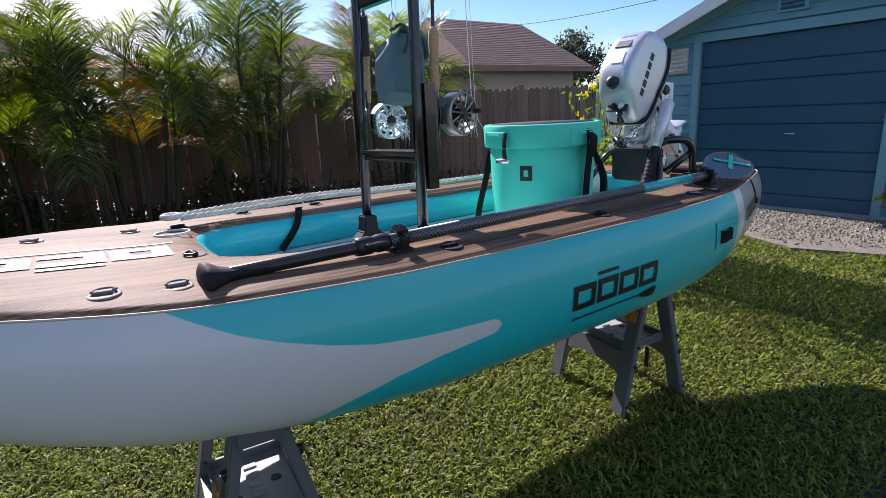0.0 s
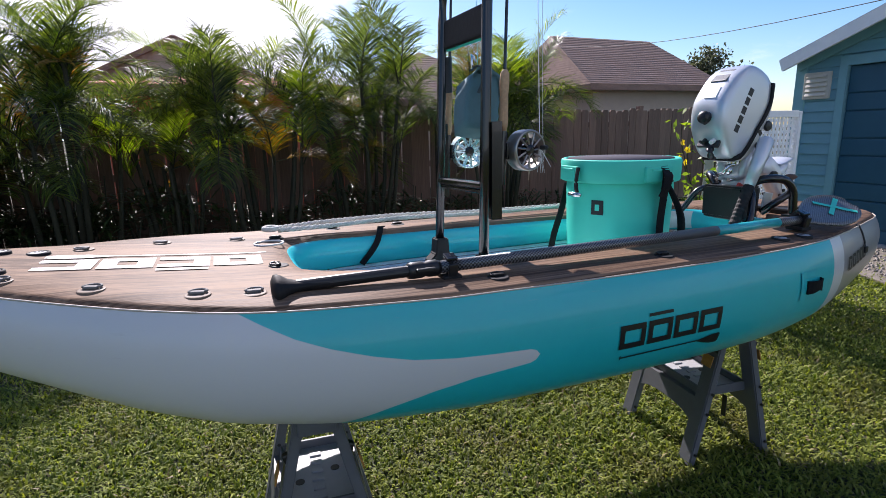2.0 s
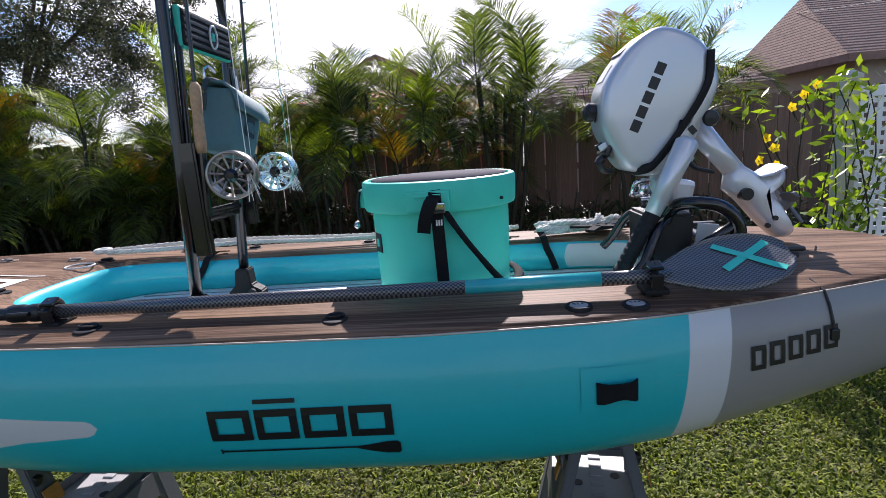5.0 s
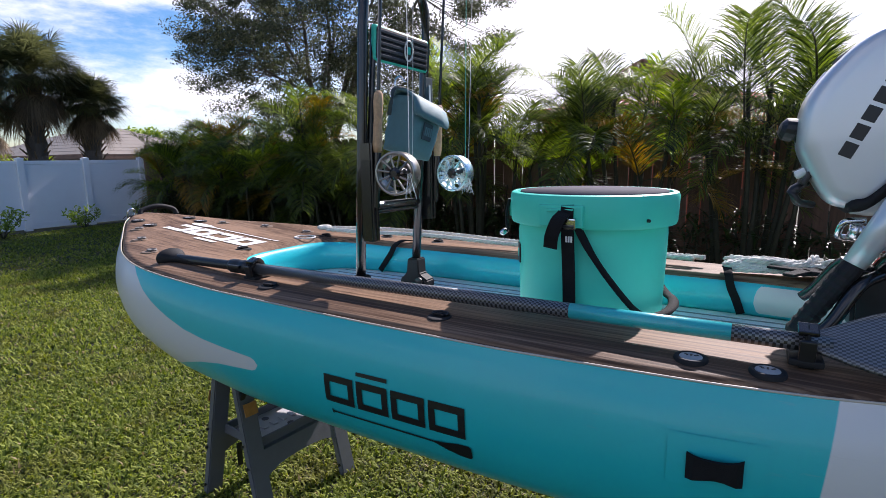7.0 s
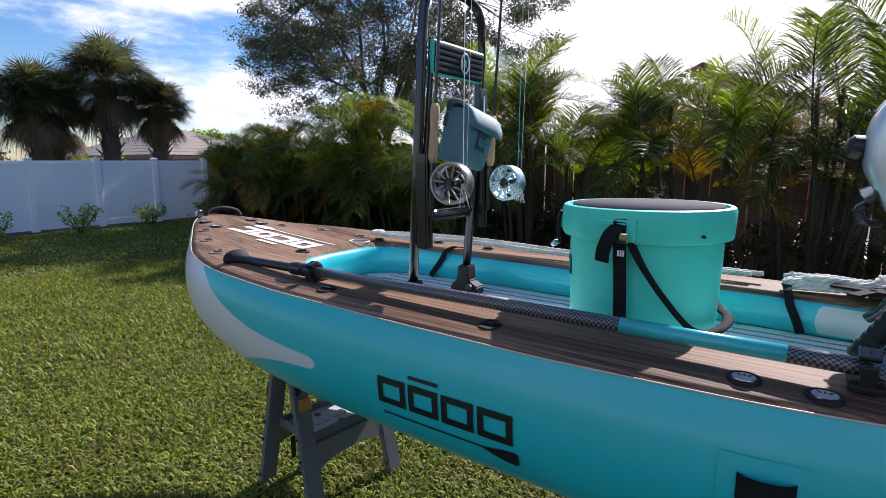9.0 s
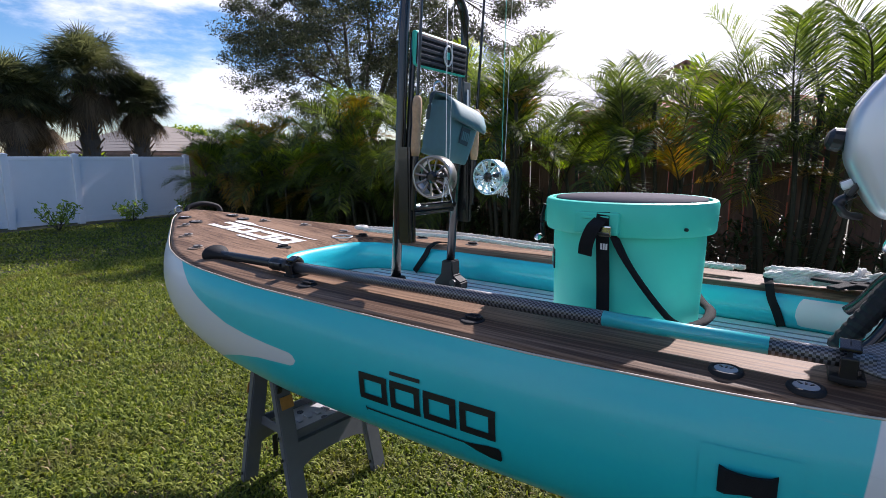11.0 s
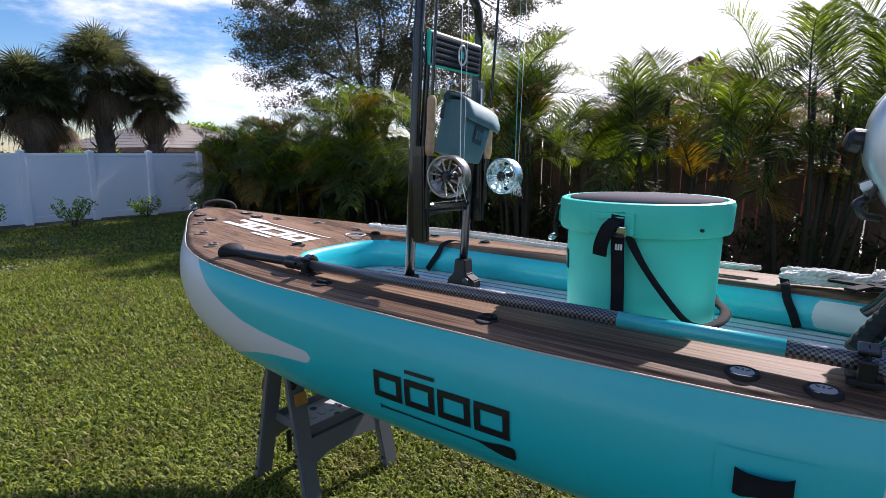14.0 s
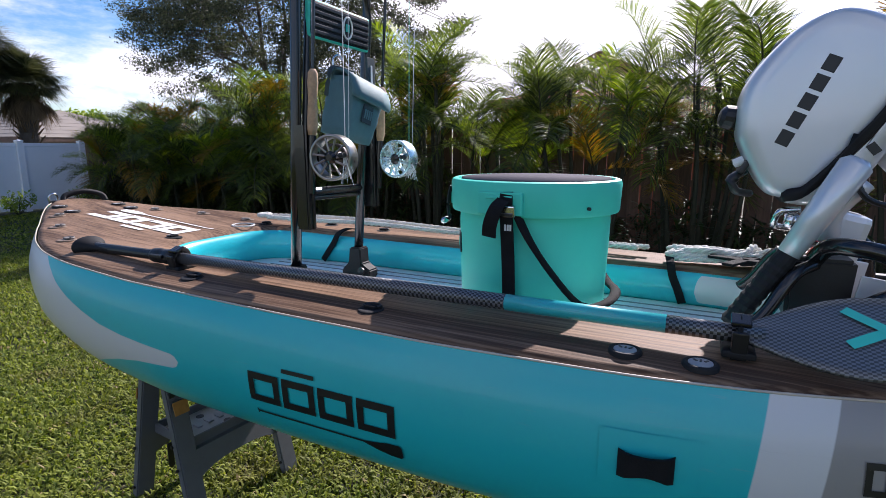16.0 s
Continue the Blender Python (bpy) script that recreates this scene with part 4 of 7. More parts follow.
def paddle():
    t = thing("paddle", "black carbon paddle with aqua shaft band, clipped along the side deck", "paddle")
    at = lambda f: P0.lerp(P1, f)
    L = (P1 - P0).length
    fx = lambda x: (x - P0.x) / (P1.x - P0.x)
    part("handle_tube", rod(at(0.03), at(fx(-0.93)), 0.0145, 0.0145, 16), M_BLACK, t, smooth=False)
    part("length_clamp", lathe([(0, 0), (0.019, 0), (0.021, 0.01), (0.021, 0.035), (0.018, 0.045), (0.021, 0.055), (0.021, 0.075), (0.017, 0.085), (0, 0.085)], 18, axis_pose(at(fx(-0.965)), P1)), M_BLACK, t, "black length clamp", True)
    part("clamp_lever", box(0.05, 0.012, 0.010, Matrix.Translation(at(fx(-0.925)) + Vector((0, -0.022, 0.004))), 0.003), M_BLACK, t)
    part("shaft", rod(at(fx(-0.88)), at(fx(0.085)), 0.0160, 0.0160, 18), M_CARBON, t, "woven black carbon shaft", True)
    part("shaft_band", rod(at(fx(0.085)), at(fx(0.375)), 0.01605, 0.01605, 18), M_AQUABAND, t, "aqua painted shaft section", True)
    part("neck", rod(at(fx(0.375)), at(fx(0.52)), 0.0160, 0.0150, 18), M_CARBON, t, smooth=True)
    # palm grip: a flared knob
    m = axis_pose(at(0.06), P0)
    grip = lathe([(0.0145, -0.02), (0.016, 0.02), (0.020, 0.05), (0.030, 0.072), (0.044, 0.086), (0.050, 0.094), (0.049, 0.101), (0.03, 0.108), (0, 0.109)], 24)
    bmesh.ops.transform(grip, matrix=m @ Matrix.Diagonal((1.0, 0.62, 1.0, 1)), verts=grip.verts)
    part("palm_grip", grip, M_RUBBER, t, "black flared palm grip", True)
    # blade: teardrop, dished, leaning on the deck
    n, verts, faces = 22, [], []
    mb = Matrix.Translation(P1 + Vector((0.0, 0.0, 0.004))) @ pose(0, 0, 0, 27, -3, 2)
    for i in range(n + 1):
        f = i / n
        x = -0.02 + 0.285 * f
        w = 0.014 + 0.070 * (math.sin(math.pi * min(1, f * 1.04) ** 0.82) ** 0.75 if 0 < f < 0.96 else 0)
        if f >= 0.85:
            w = 0.014 + 0.070 * math.sqrt(max(0, 1 - ((f - 0.62) / 0.385) ** 2))
        elif f > 0.62:
            w = 0.014 + 0.070 * math.sqrt(max(0, 1 - ((f - 0.62) / 0.385) ** 2))
        elif f > 0:
            w = 0.014 + 0.070 * math.sin(math.pi / 2 * f / 0.62) ** 1.15
        for j in range(9):
            v = -1 + 2 * j / 8
            z = 0.006 * (1 - abs(v)) + 0.010 * v * v * f + 0.018 * f * f
            verts.append(mb @ Vector((x, v * w, z)))
    k0 = len(verts)
    verts += [v - mb.to_3x3() @ Vector((0, 0, 0.006)) for v in verts]
    for i in range(n):
        for j in range(8):
            a = i * 9 + j
            faces += [(a, a + 9, a + 10, a + 1), (k0 + a, k0 + a + 1, k0 + a + 10, k0 + a + 9)]
        for j in (0, 8):
            a = i * 9 + j
            faces.append((a, k0 + a, k0 + a + 9, a + 9))
    faces += [tuple(range(n * 9, n * 9 + 9)) + tuple(range(k0 + n * 9 + 8, k0 + n * 9 - 1, -1)), tuple(range(8, -1, -1)) + tuple(range(k0, k0 + 9))]
    blade = mesh_ob("blade", verts, faces, M_BLADE, t, True, "grey woven blade with an aqua cross")
    for a, b in (((0.13, 0.055), (0.235, -0.048)), ((0.125, -0.022), (0.235, 0.038))):
        a, b = Vector((a[0], a[1], 0)), Vector((b[0], b[1], 0))
        d = (b - a).normalized()
        s = Vector((-d.y, d.x, 0)) * 0.0085
        q = []
        for k in range(9):
            p = a.lerp(b, k / 8)
            f = (p.x + 0.02) / 0.285
            for sg in (-1, 1):
                pp = p + s * sg
                v = max(-1, min(1, pp.y / 0.09))
                q.append(mb @ Vector((pp.x, pp.y, 0.006 * (1 - abs(v)) + 0.010 * v * v * f + 0.018 * f * f + 0.003)))
        mesh_ob("blade_cross", q, [(2 * k, 2 * k + 1, 2 * k + 3, 2 * k + 2) for k in range(8)], M_AQUA, blade)
    return t


M_AQUABAND = mat_of("aqua_shaft_paint", (0.02, 0.42, 0.44), 0.3, vary=0.1, scale=30, coat=0.4, dark=(0.012, 0.33, 0.35))
paddle()


def paddle_clip(x, y):
    """A rubber cradle with a strap over the shaft."""
    f = (x - P0.x) / (P1.x - P0.x)
    p = P0.lerp(P1, f)
    t = thing("paddle_clip", "black plastic clip with strap holding the paddle", "clip", Matrix.Translation((p.x, p.y, 0)), "paddle clips")
    zb = 0.948
    part("base", box(0.05, 0.06, 0.012, pose(0, 0, zb + 0.004), 0.004), M_RUBBER, t)
    part("cradle", sweep([(0, 0.022 * math.cos(a), p.z + 0.022 * math.sin(a)) for a in [math.pi * (0.95 - 1.9 * k / 20) - math.pi / 2 for k in range(21)]], 0.012, 8, flat=0.35, upv=(1, 0, 0)), M_RUBBER, t)
    part("strap_tail", box(0.024, 0.008, 0.05, pose(0, -0.028, p.z - 0.012, 12, 0, 0), 0.003), M_BLACK, t)
    part("strap_buckle", box(0.03, 0.03, 0.008, pose(0, -0.012, p.z + 0.026, 20, 0, 0), 0.003), M_BLACKPAINT, t)


paddle_clip(-0.855, -0.36)
paddle_clip(0.485, -0.37)

# ---- outboard motor ----
MY = 0.035


def pillow(outline, half, n=9, power=3.0, y0=MY, inset=0.06):
    """A side outline in x and z, rounded off towards both sides."""
    out = [Vector((x, 0, z)) for x, z in outline]
    c = sum(out, Vector()) / len(out)
    verts, faces = [], []
    m = len(out)
    us = [math.sin(math.pi / 2 * (-1 + 2 * k / n)) for k in range(n + 1)]
    for u in us:
        s = (1 - abs(u) ** power * 0.999) ** (1 / power)
        for p in out:
            d = p - c
            q = p - d.normalized() * inset * (1 - s) if d.length > 1e-6 else p
            verts.append((q.x, y0 + u * half, q.z))
    for i in range(n):
        for k in range(m):
            k2 = (k + 1) % m
            faces.append((i * m + k, i * m + k2, (i + 1) * m + k2, (i + 1) * m + k))
    faces += [tuple(range(m))[::-1], tuple(range(n * m, n * m + m))]
    return verts, faces


def open_spline(pts, steps=5):
    return [(p.x, p.y) for p in spline([(x, z, 0) for x, z in pts], steps)]


def fix_normals(ob):
    bm = bmesh.new()
    bm.from_mesh(ob.data)
    bmesh.ops.recalc_face_normals(bm, faces=bm.faces[:])
    bm.to_mesh(ob.data)
    bm.free()
    return ob


def motor():
    t = thing("outboard_motor", "silver portable outboard motor tilted up on the stern mount", "outboard motor")
    seam = [(0.752, 1.474), (0.745, 1.388), (0.683, 1.279), (0.603, 1.181), (0.562, 1.165)]
    upper = [(0.562, 1.172), (0.528, 1.187), (0.485, 1.259), (0.466, 1.315), (0.474, 1.403), (0.530, 1.486), (0.585, 1.530), (0.635, 1.541), (0.704, 1.515), (0.748, 1.474)]
    body = open_spline(upper) + open_spline(seam)[1:-1]
    v, f = pillow(body, 0.082, 16, 4.6, inset=0.052)
    cowl = sharp(fix_normals(mesh_ob("cowl", v, f, M_SILVER, t, True, "glossy silver engine cowl")), 50)
    # black rubber band along the seam
    s_in = open_spline(seam)
    off = []
    for i, (x, z) in enumerate(s_in):
        a, b = s_in[max(0, i - 1)], s_in[min(len(s_in) - 1, i + 1)]
        d = Vector((b[0] - a[0], b[1] - a[1])).normalized()
        off.append((x + d.y * 0.020, z - d.x * 0.020))
    v, f = pillow(s_in + off[::-1], 0.087, 10, 6.0, inset=0.02)
    fix_normals(mesh_ob("cowl_band", v, f, M_RUBBER, cowl, True, "black rubber band"))
    low = open_spline([(0.752, 1.470), (0.768, 1.440), (0.774, 1.393), (0.740, 1.290), (0.690, 1.204), (0.622, 1.160), (0.575, 1.160)]) + open_spline(seam)[::-1][1:-1]
    v, f = pillow(low, 0.075, 8, 3.0, inset=0.04)
    lower = sharp(fix_normals(mesh_ob("lower_cowl", v, f, M_SILVER, t, True, "silver lower cowl")), 50)
    part("vent_plug", lathe([(0, 0), (0.020, 0), (0.022, 0.006), (0.018, 0.012), (0, 0.014)], 18, pose(0.748, MY - 0.066, 1.302, 90, 0, 0)), M_BLACK, lower)
    part("rating_plate", box(0.022, 0.002, 0.016, pose(0.70, MY - 0.0755, 1.275, 0, 50, 0)), M_BLACK, lower)
    # dark plain bars where the maker's name stands
    a, b = Vector((0.545, 0, 1.278)), Vector((0.622, 0, 1.452))
    d = (b - a).normalized()
    for k in range(5):
        p = a.lerp(b, (k + 0.5) / 5)
        ang = math.degrees(math.atan2(d.z, d.x))
        part("name_bar", box(0.030, 0.004, 0.025, pose(p.x, MY - 0.0810, p.z, 0, -ang, 0), 0.001), M_BLACK, cowl)
    # starter knob, front panel, tank cap, sticker
    ms = axis_pose((0.480, MY - 0.005, 1.335), (0.40, MY - 0.02, 1.352))
    part("starter_knob", lathe([(0, 0.05), (0.014, 0.048), (0.024, 0.04), (0.026, 0.022), (0.018, 0.016), (0.026, 0.008), (0.028, -0.01), (0, -0.01)], 16, ms), M_BLACK, cowl, "black starter knob")
    panel = part("front_panel", box(0.012, 0.10, 0.058, pose(0.496, MY - 0.01, 1.248, 0, 28, 0), 0.004), M_BLACK, cowl, "black control panel")
    part("choke_knob", lathe([(0, 0.022), (0.009, 0.02), (0.01, 0.0), (0, 0.0)], 12, axis_pose((0.488, MY - 0.035, 1.250), (0.40, MY - 0.035, 1.21))), M_WHITE, panel)
    part("stop_switch", lathe([(0, 0.022), (0.009, 0.02), (0.01, 0.0), (0, 0.0)], 12, axis_pose((0.488, MY + 0.005, 1.250), (0.40, MY + 0.005, 1.21))), M_BLACK, panel)
    part("carry_grip", sweep(spline([(0.490, MY - 0.02, 1.225), (0.470, MY - 0.035, 1.21), (0.478, MY - 0.035, 1.185), (0.506, MY - 0.02, 1.178)]), 0.014, 10, flat=0.6), M_BLACK, cowl, smooth=True)
    part("top_recess", box(0.075, 0.075, 0.01, pose(0.553, MY, 1.502, 0, -37, 0), 0.004), M_GREYPL, cowl)
    part("warning_sticker", box(0.05, 0.055, 0.003, pose(0.492, MY - 0.005, 1.437, 0, -57, 0), 0.001), M_WHITE, cowl, "pale warning sticker")
    # leg
    p0, p1 = Vector((0.735, MY, 1.285)), Vector((0.872, MY, 1.125))
    part("leg", sweep([p0, p0.lerp(p1, 0.5), p1], [0.034, 0.029, 0.028], 18, flat=0.85, upv=(0, 1, 0)), M_SILVER, t, "silver drive leg", True)
    gear = open_spline([(0.820, 1.150), (0.847, 1.178), (0.873, 1.165), (0.915, 1.142), (0.955, 1.150), (0.976, 1.150), (0.980, 1.125), (0.955, 1.092), (0.985, 1.03), (1.010, 0.970), (0.966, 0.958), (0.930, 0.985), (0.895, 1.02), (0.850, 1.072), (0.815, 1.105)])
    v, f = pillow(gear, 0.036, 8, 2.0, inset=0.04)
    g = sharp(fix_normals(mesh_ob("gearcase", v, f, M_SILVER, t, True, "silver gearcase with skeg")), 50)
    part("cavitation_plate", sweep([(0.90, MY, 1.135), (0.93, MY, 1.142), (0.962, MY, 1.158)], [0.045, 0.05, 0.055], 14, flat=0.16, upv=(0.61, 0, -0.79)), M_SILVER, g)
    part("anode", lathe([(0, 0.05), (0.017, 0.05), (0.017, -0.05), (0, -0.05)], 16, pose(0.862, MY, 1.092, 90, 0, 0)), M_BLACK, g)
    for y in (-0.038, 0.038):
        for dx, dz in ((0.925, 1.0), (0.945, 1.02)):
            part("screw", lathe([(0, 0.004), (0.007, 0.004), (0.007, -0.004), (0, -0.004)], 10, pose(dx, MY + y, dz, 90, 0, 0)), M_BLACK, g)
    hub = Vector((0.985, MY, 1.050))
    axis = Vector((0.79, 0, 0.61))
    prop = part("propeller", lathe([(0, -0.02), (0.016, -0.02), (0.018, 0.01), (0.010, 0.045), (0, 0.05)], 16, axis_pose(hub, hub + axis)), M_GREYPL, t, "dark three-bladed propeller", True)
    mp = axis_pose(hub, hub + axis)
    for k in range(3):
        a = 2 * math.pi * k / 3 + 0.5
        pr = [(0.014, -0.012), (0.04, -0.026), (0.066, -0.022), (0.078, 0.0), (0.066, 0.02), (0.04, 0.022), (0.014, 0.012)]
        part("blade", prism(pr, 0.004, mp @ pose(0, 0, 0.012, 0, 0, math.degrees(a)) @ pose(0, 0, 0, 28, 0, 0)), M_GREYPL, prop)
    # tiller
    q0, q1, q2 = Vector((0.664, -0.098, 1.245)), Vector((0.575, -0.108, 1.071)), Vector((0.486, -0.125, 0.920))
    part("tiller_arm", sweep([q0 + (q0 - q1) * 0.06, q0, q0.lerp(q1, 0.5), q1], [0.018, 0.029, 0.026, 0.021], 16), M_SILVER, t, "silver tiller arm", True)
    grip = lathe([(0, 0), (0.019, 0), (0.021, 0.015)] + [p for k in range(8) for p in ((0.0215, 0.02 + k * 0.018), (0.0195, 0.03 + k * 0.018))] + [(0.022, 0.168), (0.017, 0.178), (0, 0.178)], 16, axis_pose(q1, q2))
    part("throttle_grip", grip, M_RUBBER, t, "black ribbed throttle grip")
    part("kill_cord", sweep(spline([q2 + Vector((0.01, 0.01, 0.03)), (0.53, -0.08, 0.915), (0.575, -0.05, 0.955), (0.60, -0.03, 0.985)]), 0.004, 6), M_BLACK, t)
    # clamp bracket
    part("pivot_yoke", sweep(spline([(0.70, MY - 0.05, 1.21), (0.655, MY - 0.055, 1.15), (0.655, MY - 0.04, 1.10), (0.66, MY + 0.04, 1.10), (0.655, MY + 0.055, 1.15), (0.70, MY + 0.05, 1.21)]), 0.020, 10), M_SILVER, t, "silver clamp bracket", True)
    part("clamp_bracket", box(0.062, 0.10, 0.12, pose(0.685, MY, 1.085, 0, 12, 0), 0.014), M_SILVER, t)
    for y in (-0.028, 0.028):
        part("clamp_screw", rod((0.60, MY + y, 1.085), (0.66, MY + y, 1.088), 0.008), M_STEEL, t)
    part("steel_handle", sweep(spline([(0.60, MY - 0.05, 1.15), (0.565, MY - 0.05, 1.145), (0.556, MY - 0.04, 1.12), (0.565, MY - 0.01, 1.108), (0.60, MY, 1.105)]), 0.007, 8), M_STEEL, t, "bent steel carrying handle", True)
    part("steel_knob", lathe([(0, -0.02), (0.014, -0.012), (0.016, 0), (0.014, 0.012), (0, 0.02)], 14, pose(0.588, MY - 0.035, 1.125)), M_STEEL, t, smooth=True)
    part("red_lever", box(0.030, 0.014, 0.030, pose(0.633, MY - 0.058, 1.056, 0, 30, 0), 0.005), M_RED, t, "red lever")
    part("black_hose", sweep(spline([(0.70, -0.02, 1.25), (0.68, -0.045, 1.22), (0.70, -0.05, 1.18), (0.76, -0.03, 1.16)]), 0.006, 8), M_BLACK, t)
    return t


motor()


def motor_mount():
    t = thing("motor_mount", "black tubular motor mount bolted to the stern", "mount")
    pl = prism([(-0.055, -0.075), (0.0, -0.09), (0.05, -0.07), (0.058, 0.06), (-0.06, 0.06)], 0.19, pose(0.640, 0.02, 1.0, 90, 0, 0), bevel=0.008)
    part("transom_block", pl, M_BLACK, t, "matte black transom block")
    for sgn in (-1, 1):
        y = lambda v: 0.01 + sgn * v
        part("side_tube", sweep(spline([(0.625, y(0.075), 1.055), (0.64, y(0.11), 1.088), (0.675, y(0.15), 1.096), (0.725, y(0.165), 1.086), (0.762, y(0.170), 1.05), (0.772, y(0.172), 1.0), (0.775, y(0.173), 0.945)]), 0.0165, 12), M_BLACKPAINT, t, "black bent tube", True)
        part("brace_tube", sweep([(0.672, y(0.11), 0.955), (0.765, y(0.168), 1.04)], 0.0145, 10), M_BLACKPAINT, t, smooth=True)
        part("front_tube", sweep(spline([(0.625, y(0.09), 1.05), (0.585, y(0.13), 1.03), (0.545, y(0.16), 0.96), (0.520, y(0.17), 0.93)]), 0.013, 10), M_BLACKPAINT, t, smooth=True)
        part("foot_plate", box(0.07, 0.05, 0.012, pose(0.775, y(0.173), 0.942), 0.004), M_BLACK, t)
        part("perforated_plate", box(0.055, 0.006, 0.085, pose(0.722, y(0.095), 0.99, 0, 8, 0), 0.002), M_SILVER, t)
    part("stern_bar", box(0.045, 0.42, 0.03, pose(0.79, 0.02, 0.952), 0.008), M_BLACK, t)
    return t


motor_mount()


def accessory():
    """Flat black fittings on the aft deck."""
    for x, y, sx, sy in ((0.86, -0.17, 0.12, 0.035), (0.84, 0.25, 0.11, 0.05)):
        t = thing("deck_cleat", "flat black plastic cleat on the aft deck", "cleat", pose(x, y, 0.952, 0, 0, -6))
        part("base", box(sx * 0.7, sy, 0.012, pose(0, 0, 0.006), 0.004), M_BLACK, t)
        part("horn", box(sx, sy * 0.5, 0.012, pose(0, 0, 0.02), 0.005), M_BLACK, t)


accessory()

# ---- rope ----


def twisted_rope(name, pts, r, parent, turns=90.0):
    """A rope of three twisted strands along a spline."""
    base = spline(pts, 24)
    L = [0.0]
    for a, b in zip(base, base[1:]):
        L.append(L[-1] + (b - a).length)
    for s in range(3):
        out = []
        for i, p in enumerate(base):
            d = (base[min(i + 1, len(base) - 1)] - base[max(i - 1, 0)]).normalized()
            u = d.cross(Vector((0, 0, 1)))
            if u.length < 1e-3:
                u = Vector((0, 1, 0))
            u.normalize()
            v = u.cross(d)
            a = L[i] * turns + s * 2.0944
            out.append(p + (u * math.cos(a) + v * math.sin(a)) * r * 0.55)
        part(name, sweep(out, r * 0.58, 6), M_ROPE, parent, smooth=True)


def rope():
    t = thing("anchor_rope", "white braided rope laid along the deck, with a bundled coil", "rope")
    twisted_rope("strand", [(-1.19, 0.315, 0.992), (-1.0, 0.355, 0.985), (-0.72, 0.385, 0.985), (-0.40, 0.40, 0.972), (-0.05, 0.41, 0.968), (0.25, 0.405, 0.968)], 0.0085, t)
    twisted_rope("strand", [(-1.195, 0.345, 0.994), (-1.0, 0.41, 0.992), (-0.70, 0.425, 0.990), (-0.36, 0.44, 0.975), (0.0, 0.45, 0.968), (0.28, 0.43, 0.968)], 0.0085, t)
    part("spliced_eye", sweep([(-1.213 + 0.022 * math.cos(a), 0.328 + 0.024 * math.sin(a), 0.998) for a in [2 * math.pi * k / 16 for k in range(16)]], 0.009, 8, closed=True), M_ROPE, t, "spliced rope eye", True)
    rnd = random.Random(11)
    pts = []
    for k in range(30):
        x = 0.37 + 0.25 * (0.5 + 0.5 * math.cos(k * math.pi)) + rnd.uniform(-0.03, 0.03)
        pts.append((x, 0.365 + rnd.uniform(-0.03, 0.03) + 0.03 * (x - 0.37) / 0.25, 0.955 + rnd.uniform(0, 0.022) + 0.006 * math.sin(k)))
        pts.append(((x + 0.5) / 2, 0.375 + rnd.uniform(-0.035, 0.035), 0.96 + rnd.uniform(0, 0.026)))
    for s in range(3):
        twisted_rope("bundled_coil", pts[s * 20:s * 20 + 21], 0.0085, t)
    twisted_rope("coil_wrap", [(0.50, 0.38, 0.965), (0.54, 0.35, 0.985), (0.56, 0.39, 0.998), (0.59, 0.42, 0.965), (0.57, 0.37, 0.98), (0.60, 0.35, 0.995), (0.63, 0.39, 0.985), (0.65, 0.37, 0.962)], 0.0095, t)


rope()


def small_anchor():
    t = thing("folding_anchor", "black folding anchor lying beside the rope", "anchor", pose(0.62, 0.33, 0.955, 0, 0, 20))
    part("shank", rod((-0.10, 0, 0.012), (0.08, 0.0, 0.02), 0.008), M_RUBBER, t)
    for a in (40, -40, 140, -140):
        part("fluke", box(0.085, 0.03, 0.008, pose(-0.09, 0, 0.02, 0, 0, a) @ pose(0.05, 0, 0), 0.003), M_WEB, t)


small_anchor()

# ---- sawhorses ----
M_TAG = mat_of("worn_orange_label", (0.42, 0.19, 0.04), 0.6, vary=0.3, scale=50)


def leg_beam(a, b, w0, w1, thick, parent, label=""):
    """A flat tapered leg from foot a to head b; wide along y."""
    a, b = Vector(a), Vector(b)
    d = (b - a).normalized()
    side = Vector((0, 1, 0))
    nrm = d.cross(side).normalized()
    bm = bmesh.new()
    vs = []
    for p, w in ((a, w0), (b, w1)):
        for sy, sn in ((-1, -1), (1, -1), (1, 1), (-1, 1)):
            vs.append(bm.verts.new(p + side * (w / 2 * sy) + nrm * (thick / 2 * sn)))
    for q in ((0, 1, 2, 3), (7, 6, 5, 4), (0, 4, 5, 1), (1, 5, 6, 2), (2, 6, 7, 3), (3, 7, 4, 0)):
        bm.faces.new([vs[k] for k in q])
    bmesh.ops.recalc_face_normals(bm, faces=bm.faces[:])
    bmesh.ops.bevel(bm, geom=bm.edges[:], offset=0.004, segments=2, affect="EDGES")
    return part("leg", bm, M_GREYPL, parent, label)


